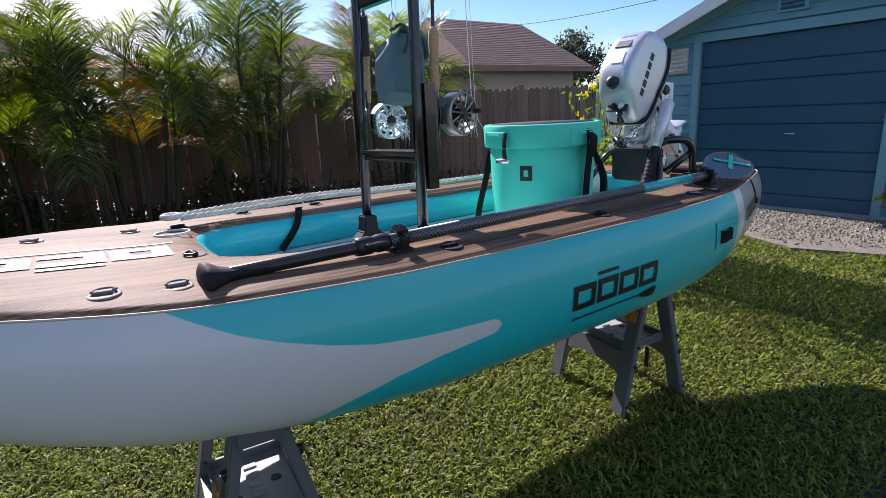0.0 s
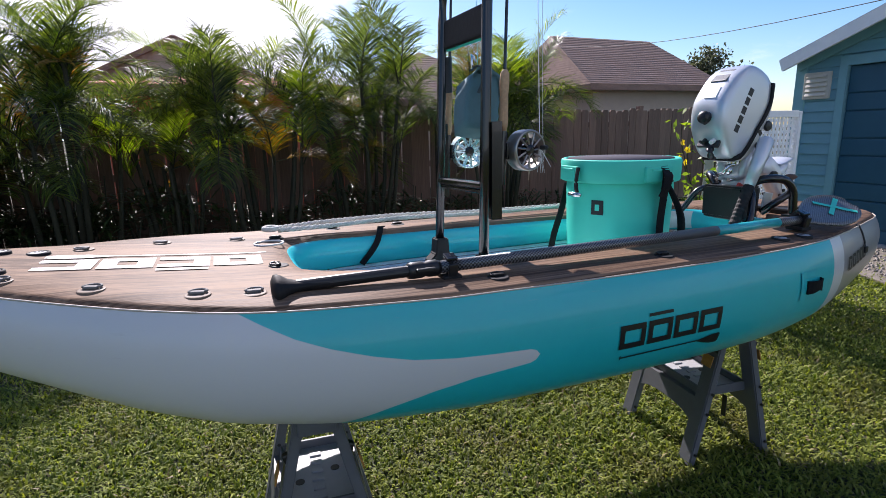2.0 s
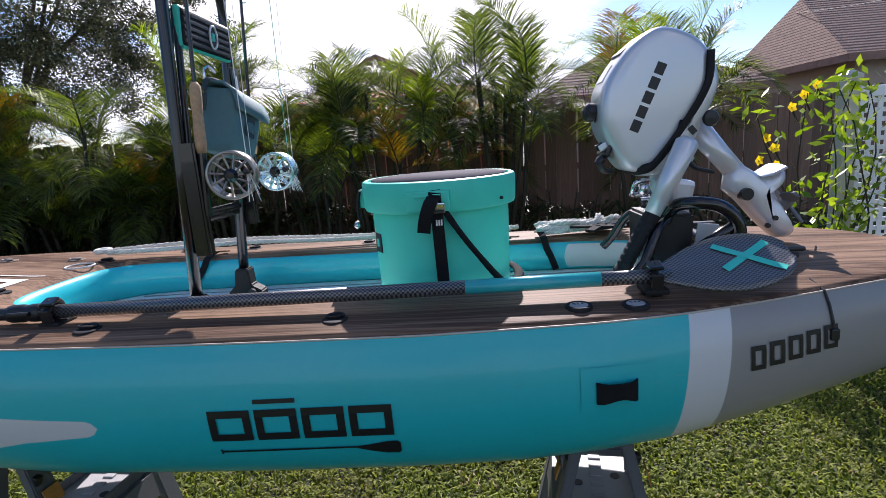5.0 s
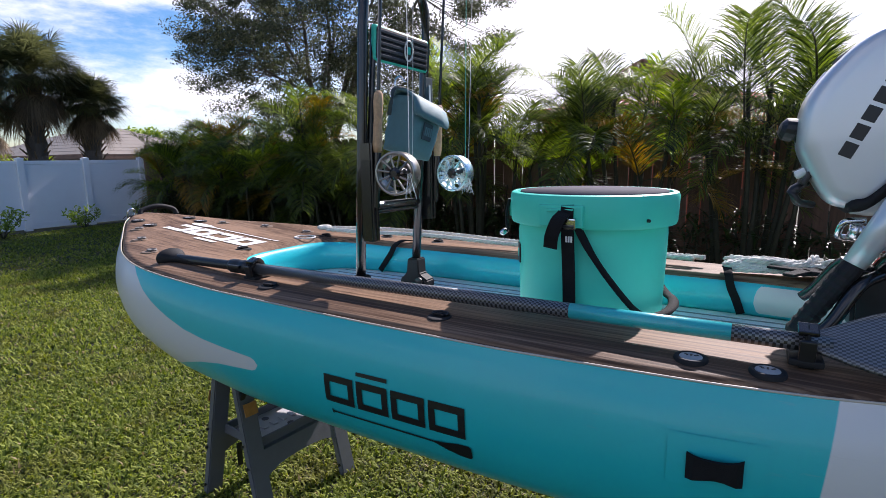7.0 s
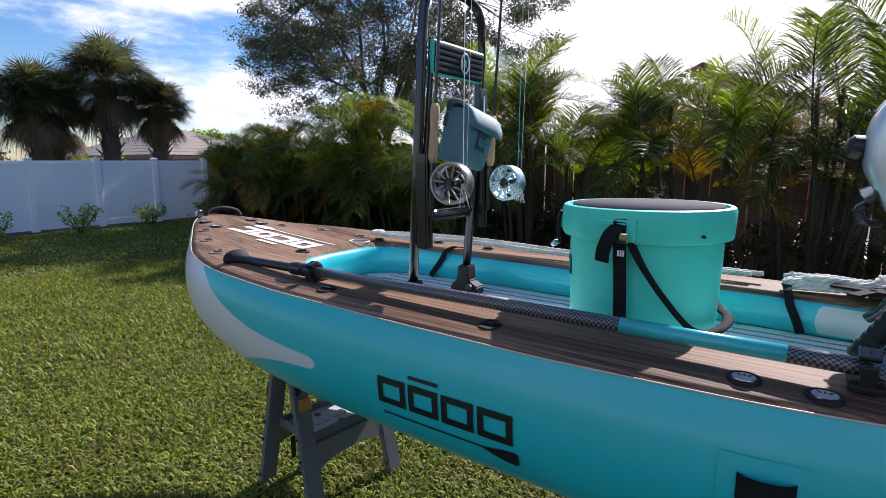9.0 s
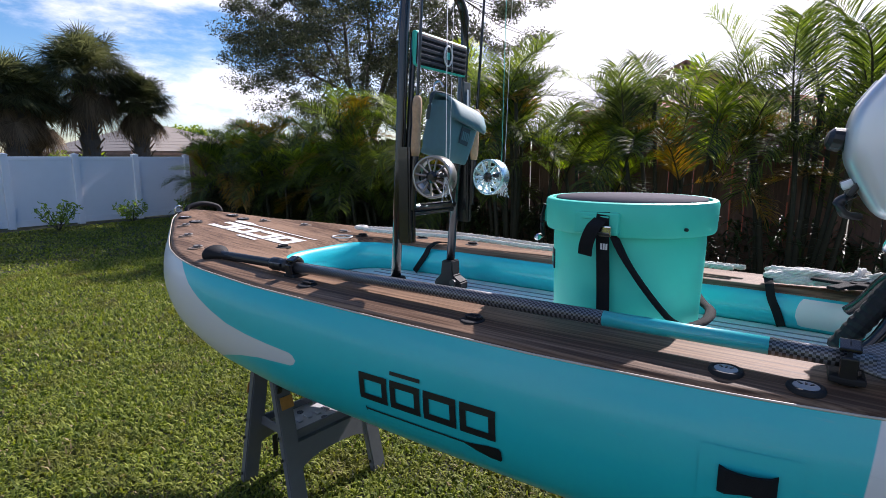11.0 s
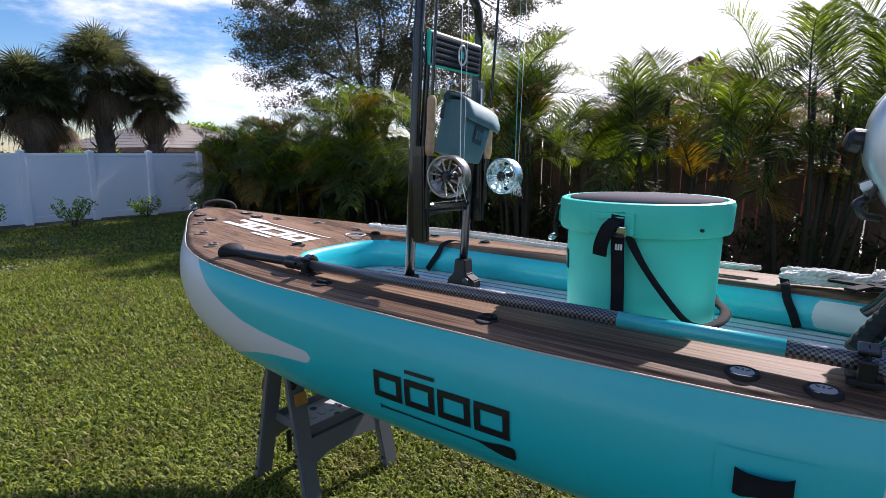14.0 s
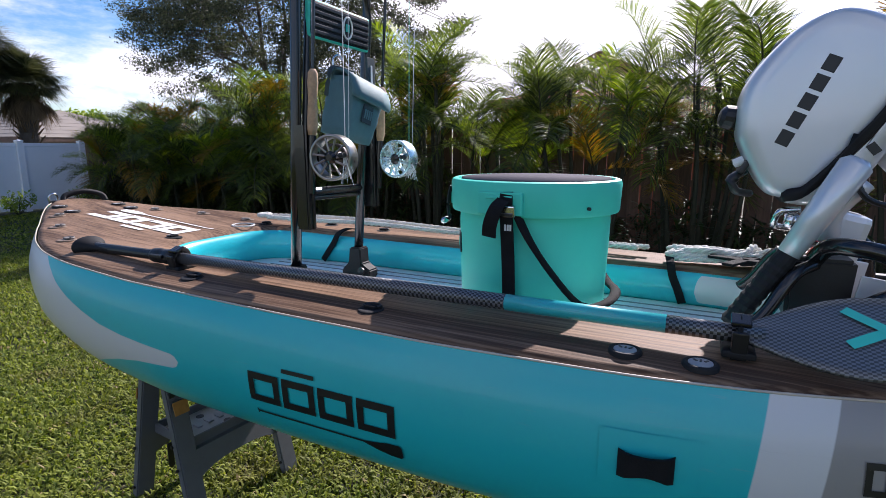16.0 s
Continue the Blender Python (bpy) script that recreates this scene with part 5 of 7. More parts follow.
def sawhorse(x, y, turn):
    t = thing("sawhorse", "grey plastic folding sawhorse with tray, standing on grass", "sawhorse", pose(x, y, 0, 0, 0, turn), "sawhorses under the boat")
    H, S, Ly = 0.597, 0.178, 0.195
    for sx in (-1, 1):
        legs = [leg_beam((sx * S, sy * Ly, 0.0), (sx * 0.045, sy * (Ly - 0.012), H - 0.02), 0.066, 0.064, 0.030, t) for sy in (-1, 1)]
        # cross panel with an arched lower edge
        zt, zb = 0.262, 0.195
        bm = bmesh.new()
        n = 10
        row = []
        for k in range(n + 1):
            f = -1 + 2 * k / n
            yy = f * (Ly - 0.02)
            lo = zb - 0.035 * abs(f) ** 3
            for z in (lo, zt):
                xx = sx * (S + (0.045 - S) * z / H)
                row.append((bm.verts.new((xx - 0.011, yy, z)), bm.verts.new((xx + 0.011, yy, z))))
        for k in range(n):
            (a0, a1), (b0, b1), (c0, c1), (d0, d1) = row[2 * k], row[2 * k + 1], row[2 * k + 2], row[2 * k + 3]
            for q in ((a0, b0, d0, c0), (a1, c1, d1, b1), (b0, b1, d1, d0), (a0, c0, c1, a1)):
                bm.faces.new(q)
        bmesh.ops.recalc_face_normals(bm, faces=bm.faces[:])
        part("cross_panel", bm, M_GREYPL, t)
        part("label_plate", box(0.004, 0.05, 0.045, pose(sx * 0.092, -Ly + 0.008, 0.42, 0, -sx * 16, 0) @ pose(sx * 0.021, 0, 0)), M_TAG, t, "worn orange label")
        for sy in (-1, 1):
            for z in (0.05, 0.22, 0.30):
                xx = sx * (S + (0.045 - S) * z / H)
                part("rivet", lathe([(0, 0.003), (0.006, 0.003), (0.006, -0.003), (0, -0.003)], 8, pose(xx, sy * Ly - 0.036, z, 90, 0, 0)), M_BLACK, t)
        part("hinge_clip", box(0.020, 0.022, 0.034, pose(sx * 0.082, -Ly - 0.004, 0.47, 0, 20 * sx, 0), 0.005), M_BLACK, t)
    part("top_beam", box(0.105, 0.46, 0.055, pose(0, 0, H - 0.029), 0.006), M_GREYPL, t, "grey top beam")
    part("top_insert", box(0.05, 0.05, 0.01, pose(-0.02, -0.205, H + 0.0008), 0.003), M_ORANGE, t, "orange insert")
    # tray
    tray = bmesh.new()
    x0 = S + (0.045 - S) * 0.285 / H - 0.006
    tr = part("tray", box(2 * x0, 2 * Ly - 0.06, 0.010, pose(0, 0, 0.262), 0.002, bm=tray), M_TRAY, t, "grey tray with ridges and holes")
    for sx in (-1, 1):
        part("tray_rim", box(0.010, 2 * Ly - 0.05, 0.036, pose(sx * (x0 - 0.004), 0, 0.278), 0.003), M_GREYPL, tr)
        part("tray_rim", box(2 * x0 - 0.012, 0.010, 0.036, pose(0, sx * (Ly - 0.031), 0.278), 0.003), M_GREYPL, tr)
        part("tray_hole", lathe([(0, 0.0005), (0.014, 0.0005), (0.014, -0.002)], 16, pose(0.055 * sx, 0.02 * sx, 0.2685)), M_BLACK, tr)
        part("spreader", box(0.006, 0.02, 0.09, pose(0.0, sx * (Ly - 0.02), 0.21), 0.002), M_BLACK, t)
    for k in range(6):
        part("tray_ridge", box(0.038, 0.020, 0.006, pose(0.0, -0.11 + k * 0.044, 0.2695), 0.003), M_TRAY, tr)
    return t


# the sawhorses' grey plastic, lightened to stand for sun on the trays
M_TRAY = mat_of("sunlit_grey_plastic", (0.40, 0.40, 0.41), 0.5, vary=0.1, scale=30, bump=0.08, bscale=150)
sawhorse(0.435, -0.048, -9)
sawhorse(-1.175, -0.038, -6)

# ---- the yard: ground and grass ----
M_SOIL = mat_of("lawn_ground", (0.034, 0.042, 0.010), 0.95, vary=0.5, scale=30, bump=0.6, bscale=120, dark=(0.014, 0.013, 0.006))
M_GRASS = leaf_mat("grass_blades", (0.045, 0.078, 0.009), (0.285, 0.325, 0.060), 0.6, 0.36, 0.18, patch=(0.140, 0.112, 0.036))
M_DRY = leaf_mat("dry_grass", (0.22, 0.17, 0.075), (0.34, 0.27, 0.13), 0.6, 0.25)
M_GRAVEL = mat_of("grey_gravel", (0.21, 0.18, 0.145), 0.9, vary=0.5, scale=60, bump=0.8, bscale=90)
M_STONE = leaf_mat("gravel_stones", (0.15, 0.125, 0.10), (0.36, 0.32, 0.27), 0.8, 0.0)
tagged(mesh_ob("ground", [(-400, -400, 0), (400, -400, 0), (400, 400, 0), (-400, 400, 0)], [(0, 1, 2, 3)], M_SOIL), "mown lawn of broad-bladed green grass", "lawn", kind="structure")


def grass_field(name, mat, areas, seed, label):
    """Bent blades of two quads and a tip, scattered over rectangles of (x0, x1, y0, y1, count, length, width)."""
    rng = np.random.default_rng(seed)
    vs, quads, tris, k0 = [], [], [], 0
    for x0, x1, y0, y1, n, ln, wd in areas:
        x, y = rng.uniform(x0, x1, n), rng.uniform(y0, y1, n)
        clump = np.sin(x * 3.1 + 1.3 * np.sin(y * 2.3)) * np.sin(y * 2.7 + np.cos(x * 1.9)) * 0.5 + 0.5
        h = ln * rng.uniform(0.55, 1.25, n) * (0.75 + 0.4 * clump)
        w = wd * rng.uniform(0.7, 1.3, n)
        az, tilt = rng.uniform(0, 2 * np.pi, n), rng.uniform(0.55, 1.7, n)
        dx, dy = np.cos(az), np.sin(az)
        sx, sy = -dy * w / 2, dx * w / 2
        b = np.stack([x, y, np.zeros(n) - 0.002], 1)
        s = np.stack([sx, sy, np.zeros(n)], 1)
        mid = b + np.stack([dx * h * 0.45 * np.sin(tilt * 0.6), dy * h * 0.45 * np.sin(tilt * 0.6), h * 0.55 * np.cos(tilt * 0.6)], 1)
        tip = mid + np.stack([dx * h * 0.55 * np.sin(tilt * 1.3), dy * h * 0.55 * np.sin(tilt * 1.3), h * 0.45 * np.cos(tilt * 1.3)], 1)
        v = np.stack([b - s * 0.7, b + s * 0.7, mid + s, mid - s, tip], 1).reshape(-1, 3)
        vs.append(v)
        i = k0 + 5 * np.arange(n)
        quads.append(np.stack([i, i + 1, i + 2, i + 3], 1))
        tris.append(np.stack([i + 3, i + 2, i + 4], 1))
        k0 += 5 * n
    v, q, t3 = np.vstack(vs), np.vstack(quads), np.vstack(tris)
    me = bpy.data.meshes.new(name)
    me.vertices.add(len(v))
    me.vertices.foreach_set("co", v.ravel())
    loops = np.concatenate([q.ravel(), t3.ravel()])
    me.loops.add(len(loops))
    me.loops.foreach_set("vertex_index", loops)
    starts = np.concatenate([np.arange(len(q)) * 4, len(q) * 4 + np.arange(len(t3)) * 3])
    me.polygons.add(len(starts))
    me.polygons.foreach_set("loop_start", starts)
    me.polygons.foreach_set("use_smooth", np.ones(len(starts), dtype=bool))
    me.materials.append(mat)
    me.update(calc_edges=True)
    tagged(new(name, me), label, "grass", kind="stuff")


grass_field("lawn_grass", M_GRASS, [(-3.2, 2.6, -1.0, 1.6, 160000, 0.044, 0.0080), (-3.2, 3.2, 1.6, 3.6, 50000, 0.046, 0.009), (-7.0, -3.2, -2.4, 4.0, 110000, 0.050, 0.010), (-11.2, -7.0, -4.0, 5.2, 44000, 0.042, 0.020), (2.6, 4.8, -1.6, 1.6, 26000, 0.036, 0.013), (-3.2, 4.8, 3.6, 5.0, 6000, 0.06, 0.02), (-3.2, 4.8, -4.0, -1.0, 26000, 0.055, 0.012), (2.6, 4.8, -1.0, 1.6, 6000, 0.05, 0.012), (-12.0, -3.2, -9.0, -2.4, 60000, 0.05, 0.026), (-3.2, 12.0, -9.0, -4.0, 60000, 0.05, 0.026), (4.8, 12.0, -4.0, -1.0, 20000, 0.05, 0.024), (3.2, 5.0, 1.6, 3.6, 14000, 0.045, 0.014), (4.8, 10.0, 2.9, 5.6, 12000, 0.05, 0.02)], 3, "broad green blades of lawn grass")
grass_field("dry_grass", M_DRY, [(-3.2, 3.0, -1.0, 2.0, 5000, 0.045, 0.008), (-8.0, -3.2, -2.4, 4.0, 3000, 0.05, 0.012)], 5, "scattered straw-coloured dead blades in the lawn")


def gravel_bed():
    pts = [(3.35, 0.35), (3.6, -0.25), (4.2, -0.75), (4.97, -1.0), (4.97, 1.95), (4.3, 1.5), (3.7, 1.1)]
    n = len(pts)
    tagged(mesh_ob("gravel_bed", [(x, y, 0.022) for x, y in pts] + [(x, y, -0.01) for x, y in pts], [tuple(range(n))] + [(k, n + k, n + (k + 1) % n, (k + 1) % n) for k in range(n)], M_GRAVEL), "pale gravel bed in front of the garage door", "gravel", kind="structure")
    rng = np.random.default_rng(8)
    vs, fs = [], []
    while len(fs) < 1500 * 8:
        x, y = rng.uniform(3.3, 4.97), rng.uniform(-1.0, 1.95)
        if x < 3.45 + abs(y - 0.4) * 0.6:
            continue
        r = rng.uniform(0.008, 0.02)
        k = len(vs)
        for p in ((1, 0, 0), (0, 1, 0), (-1, 0, 0), (0, -1, 0), (0, 0, 0.8), (0, 0, -0.8)):
            vs.append((x + r * p[0] * rng.uniform(0.7, 1.2), y + r * p[1] * rng.uniform(0.7, 1.2), 0.026 + r * p[2]))
        fs += [(k, k + 1, k + 4), (k + 1, k + 2, k + 4), (k + 2, k + 3, k + 4), (k + 3, k, k + 4), (k + 1, k, k + 5), (k + 2, k + 1, k + 5), (k + 3, k + 2, k + 5), (k, k + 3, k + 5)]
    tagged(mesh_ob("gravel_stones", vs, fs, M_STONE), "loose pale gravel stones", "gravel", kind="stuff")


gravel_bed()

# ---- fences ----
M_WOOD = mat_of("weathered_fence_wood", (0.17, 0.095, 0.068), 0.85, vary=0.45, scale=10, stretch=(6, 6, 0.5), bump=0.35, bscale=24, rand=0.28)
M_VINYL = mat_of("white_vinyl", (0.84, 0.85, 0.87), 0.4, vary=0.03, scale=6, bump=0.02)


def shared(name, me, parent, m, label=""):
    ob = new(name, me)
    ob.parent = parent
    ob.matrix_basis = m
    if label:
        ob["label"] = label
    return ob


def wood_fence():
    t = thing("wooden_fence", "weathered brown board fence with dog-eared pickets", "fence")
    meshes = []
    for k in range(3):
        h = 1.595 + 0.015 * k
        bm = prism([(-0.068, 0), (0.068, 0), (0.068, h - 0.035), (0.042, h), (-0.042, h), (-0.068, h - 0.035)], 0.018, pose(0, 0, 0, 90, 0, 0))
        me = bpy.data.meshes.new("picket")
        bm.to_mesh(me)
        bm.free()
        me.materials.append(M_WOOD)
        meshes.append(me)
    rnd = random.Random(2)
    x = -11.5
    while x < 8.2:
        shared("picket", meshes[rnd.randrange(3)], t, pose(x, 5.72 + rnd.uniform(-0.004, 0.004), rnd.uniform(-0.02, 0.02), 0, rnd.uniform(-0.7, 0.7), 0))
        x += 0.142 + rnd.uniform(-0.002, 0.004)
    for z in (0.30, 0.85, 1.36):
        for k in range(8):
            part("rail", box(2.44, 0.038, 0.085, pose(-10.3 + k * 2.45, 5.75, z)), M_WOOD, t)
    for k in range(9):
        part("post", box(0.09, 0.09, 1.66, pose(-11.5 + k * 2.45, 5.82, 0.83), 0.004), M_WOOD, t)


wood_fence()


def vinyl_fence():
    t = thing("vinyl_fence", "white vinyl privacy fence with square capped posts", "fence")
    a, b = Vector((-11.55, 5.66, 0)), Vector((-11.75, -1.0, 0))
    d = (b - a).normalized()
    ang = math.degrees(math.atan2(d.y, d.x))
    step = 1.14
    for k in range(10):
        p = a + d * (step * k)
        m = Matrix.Translation(p) @ pose(0, 0, 0, 0, 0, ang)
        post = part("post", box(0.115, 0.115, 1.37, m @ pose(0, 0, 0.685), 0.006), M_VINYL, t, "square white post")
        part("post_cap", lathe([(0.088, 0), (0.088, 0.014), (0.06, 0.022), (0, 0.036)], 4, m @ pose(0, 0, 1.37, 0, 0, 45)), M_VINYL, post)
        if k < 9:
            c = m @ pose(step / 2, 0, 0)
            part("top_rail", box(step - 0.12, 0.045, 0.07, c @ pose(0, 0, 1.305), 0.006), M_VINYL, t)
            part("bottom_rail", box(step - 0.12, 0.045, 0.12, c @ pose(0, 0, 0.09), 0.006), M_VINYL, t)
            part("panel", box(step - 0.125, 0.022, 1.14, c @ pose(0, 0, 0.705), 0.002), M_VINYL, t, "smooth white panel")


vinyl_fence()

# ---- garage ----
M_SIDING = mat_of("blue_grey_lap_siding", (0.135, 0.315, 0.385), 0.55, vary=0.12, scale=10, bump=0.06, rand=0.06, stretch=(1, 0.4, 3))
M_DOORBLUE = mat_of("dark_blue_door_paint", (0.022, 0.095, 0.155), 0.45, vary=0.1, scale=8, bump=0.04)
M_TRIM = mat_of("light_blue_trim", (0.17, 0.37, 0.43), 0.5, vary=0.1, scale=12)
M_FASCIA = mat_of("pale_fascia", (0.80, 0.82, 0.84), 0.5, vary=0.08, scale=14)
M_VENT = mat_of("cream_vent", (0.55, 0.52, 0.46), 0.55, vary=0.1)
M_SHINGLE = mat_of("grey_shingles", (0.11, 0.105, 0.10), 0.9, vary=0.3, scale=20, bump=0.3)
M_CONC = mat_of("concrete", (0.35, 0.34, 0.32), 0.9, vary=0.2, scale=12, bump=0.2)
GX, GY0, GY1, GC = 5.0, -0.45, 2.64, 1.12
DY0, DY1, DZ = 0.27, 2.12, 1.90


def garage():
    t = thing("garage", "small blue garage with lap siding and a gabled roof", "garage")
    eave, apex = 2.02, 2.02 + 0.4 * (GY1 - GC)
    hgt = lambda y: apex - 0.4 * abs(y - GC)
    # walls behind the siding
    for y0, y1, z0 in ((GY0, DY0, 0), (DY1, GY1, 0), (DY0, DY1, DZ)):
        zt = 2.0
        part("wall", box(0.10, y1 - y0, zt - z0, pose(GX + 0.065, (y0 + y1) / 2, (z0 + zt) / 2)), M_SIDING, t)
    part("gable_wall", prism([(GY0, 2.0), (GY1, 2.0), (GC, apex - 0.03)], 0.10, Matrix(((0, 0, 1, GX + 0.065), (1, 0, 0, 0), (0, 1, 0, 0), (0, 0, 0, 1)))), M_SIDING, t)
    for y in (GY0 + 0.05, GY1 - 0.05):
        part("side_wall", box(5.0, 0.10, 2.0, pose(GX + 2.6, y, 1.0)), M_SIDING, t)
    part("back_wall", box(0.10, GY1 - GY0, 2.0, pose(GX + 5.1, (GY0 + GY1) / 2, 1.0)), M_SIDING, t)
    # lap boards
    e, z = 0.118, 0.02
    while z < apex - 0.1:
        half = (apex - z - e) / 0.4 if z + e > 2.0 else 9
        lo, hi = max(GY0, GC - half), min(GY1, GC + half)
        spans = [(lo, DY0 - 0.08), (DY1 + 0.08, hi)] if z < DZ + 0.10 else [(lo, hi)]
        for a, b in spans:
            if b - a > 0.05:
                part("siding_board", box(0.018, b - a, e + 0.012, pose(GX + 0.002, (a + b) / 2, z + e / 2, 0, 8, 0)), M_SIDING, t)
        z += e
    # side boards that face the fence
    for k in range(17):
        part("siding_board", box(5.0, 0.018, e + 0.012, pose(GX + 2.5, GY1 + 0.004, 0.02 + e * (k + 0.5), 8, 0, 0)), M_SIDING, t)
    part("corner_trim", box(0.03, 0.10, 2.0, pose(GX - 0.012, GY1 - 0.045, 1.0)), M_TRIM, t)
    part("corner_trim", box(0.10, 0.03, 2.0, pose(GX + 0.03, GY1 + 0.020, 1.0)), M_TRIM, t)
    # door
    door = part("door", box(0.03, DY1 - DY0, DZ, pose(GX + 0.055, (DY0 + DY1) / 2, DZ / 2)), M_DOORBLUE, t, "dark blue sectional door")
    z = 0.0
    for k in range(8):
        h = 0.29 if k % 2 else 0.185
        part("door_panel", box(0.022, DY1 - DY0 - 0.01, h - 0.016, pose(GX + 0.032, (DY0 + DY1) / 2, z + h / 2), 0.006), M_DOORBLUE, door)
        z += h
    for y in (DY0 - 0.04, DY1 + 0.04):
        part("door_trim", box(0.035, 0.08, DZ + 0.10, pose(GX - 0.012, y, (DZ + 0.10) / 2)), M_TRIM, t)
    part("door_trim", box(0.035, DY1 - DY0, 0.10, pose(GX - 0.012, (DY0 + DY1) / 2, DZ + 0.05)), M_TRIM, t)
    part("door_handle", sweep([(GX + 0.0, 1.12, 0.85), (GX - 0.03, 1.12, 0.85), (GX - 0.03, 1.02, 0.85), (GX + 0.0, 1.02, 0.85)], 0.008, 8), M_STEEL, door)
    # roof
    for s in (-1, 1):
        edge = GY1 if s > 0 else GY0
        L = math.hypot(abs(edge - GC) + 0.09, 0.4 * (abs(edge - GC) + 0.09))
        m = pose(GX + 2.4, GC, apex + 0.02) @ pose(0, 0, 0, -s * math.degrees(math.atan(0.4)), 0, 0)
        part("roof", box(5.58, L, 0.05, m @ pose(0.16, s * L / 2, 0)), M_SHINGLE, t, "grey shingle roof slope")
        part("fascia", box(0.03, L, 0.13, m @ pose(-2.645, s * L / 2, -0.055)), M_FASCIA, t, "pale roof edge board")
        part("rake_trim", box(0.022, L - 0.1, 0.09, m @ pose(-2.43, s * L / 2, -0.10)), M_TRIM, t)
        part("soffit", box(0.22, L, 0.015, m @ pose(-2.52, s * L / 2, -0.035)), M_TRIM, t)
    # wall vent
    v = part("wall_vent", box(0.03, 0.29, 0.29, pose(GX - 0.022, 2.42, 1.715), 0.006), M_VENT, t, "square cream louvred vent")
    for k in range(5):
        part("louvre", box(0.012, 0.225, 0.032, pose(GX - 0.042, 2.42, 1.615 + k * 0.05, 0, 25, 0), 0.002), M_VENT, v)
    v = part("gable_vent", box(0.03, 0.30, 0.24, pose(GX - 0.022, GC + 0.05, 2.21), 0.006), M_TRIM, t, "louvred gable vent")
    for k in range(5):
        part("louvre", box(0.012, 0.22, 0.028, pose(GX - 0.042, GC + 0.05, 2.13 + k * 0.042, 0, 25, 0), 0.002), M_DOORBLUE, v)
    part("sill", box(0.12, GY1 - GY0, 0.05, pose(GX - 0.02, (GY0 + GY1) / 2, 0.02)), M_CONC, t)


garage()

# ---- neighbours' houses ----
M_STUCCO = mat_of("beige_stucco", (0.42, 0.33, 0.265), 0.9, vary=0.1, scale=8, bump=0.2, bscale=60)
M_ROOFBROWN = mat_of("brown_shingles", (0.25, 0.155, 0.118), 0.9, vary=0.35, scale=18, bump=0.3, stretch=(1, 3, 3))
M_TERRA = mat_of("terracotta_paint", (0.46, 0.12, 0.065), 0.9, vary=0.25, scale=5)
M_FARROOF = mat_of("grey_far_roof", (0.24, 0.21, 0.18), 0.9, vary=0.15, scale=8)


def hip_house(name, label, x0, x1, y0, y1, eave, ridge, wall_mat, roof_mat, over=0.45, courses=16, hip=0.95):
    t = thing(name, label, "house")
    part("wall", box(x1 - x0, y1 - y0, eave + 0.05, pose((x0 + x1) / 2, (y0 + y1) / 2, eave / 2)), wall_mat, t, "stuccoed wall")
    a0, a1, b0, b1 = x0 - over, x1 + over, y0 - over, y1 + over
    hy = (b0 + b1) / 2
    run = (b1 - b0) / 2
    r0, r1 = a0 + run * hip, a1 - run * hip
    if r0 > r1:
        r0 = r1 = (a0 + a1) / 2
    # near slope and hips built in courses
    for side in range(4):
        cs = {0: ((a0, b0), (a1, b0), (r1, hy), (r0, hy)), 1: ((a1, b0), (a1, b1), (r1, hy), (r1, hy)), 2: ((a1, b1), (a0, b1), (r0, hy), (r1, hy)), 3: ((a0, b1), (a0, b0), (r0, hy), (r0, hy))}[side]
        vs, fs = [], []
        n = courses if side != 2 else 1
        for k in range(n):
            for f, dz in ((k / n, 0.009), ((k + 1) / n, 0.0)):
                for e, g in ((0, 3), (1, 2)):
                    x = cs[e][0] + (cs[g][0] - cs[e][0]) * f
                    y = cs[e][1] + (cs[g][1] - cs[e][1]) * f
                    vs.append((x, y, eave + (ridge - eave) * f + dz))
            b = 4 * k
            fs.append((b, b + 1, b + 3, b + 2))
            if k:
                fs.append((b - 2, b - 1, b + 1, b))
        roof = mesh_ob("roof_slope", vs, fs, roof_mat, t, False, "shingled roof slope")
    part("fascia", box(a1 - a0, 0.03, 0.16, pose((a0 + a1) / 2, b0 + 0.02, eave - 0.06)), M_ROOFBROWN, t)
    part("fascia", box(0.03, b1 - b0, 0.16, pose(a1 - 0.02, hy, eave - 0.06)), M_ROOFBROWN, t)
    part("fascia", box(0.03, b1 - b0, 0.16, pose(a0 + 0.02, hy, eave - 0.06)), M_ROOFBROWN, t)
    return t


hip_house("neighbour_house", "beige stucco house with a brown shingled hip roof behind the fence", 8.2, 12.3, 10.2, 14.6, 2.40, 4.0, M_STUCCO, M_ROOFBROWN, courses=24, hip=0.22)
hip_house("neighbour_house", "small beige stucco house with a brown pyramid roof behind the palms", 2.0, 6.0, 10.2, 14.0, 2.0, 3.35, M_STUCCO, M_ROOFBROWN, courses=20, hip=1.05)


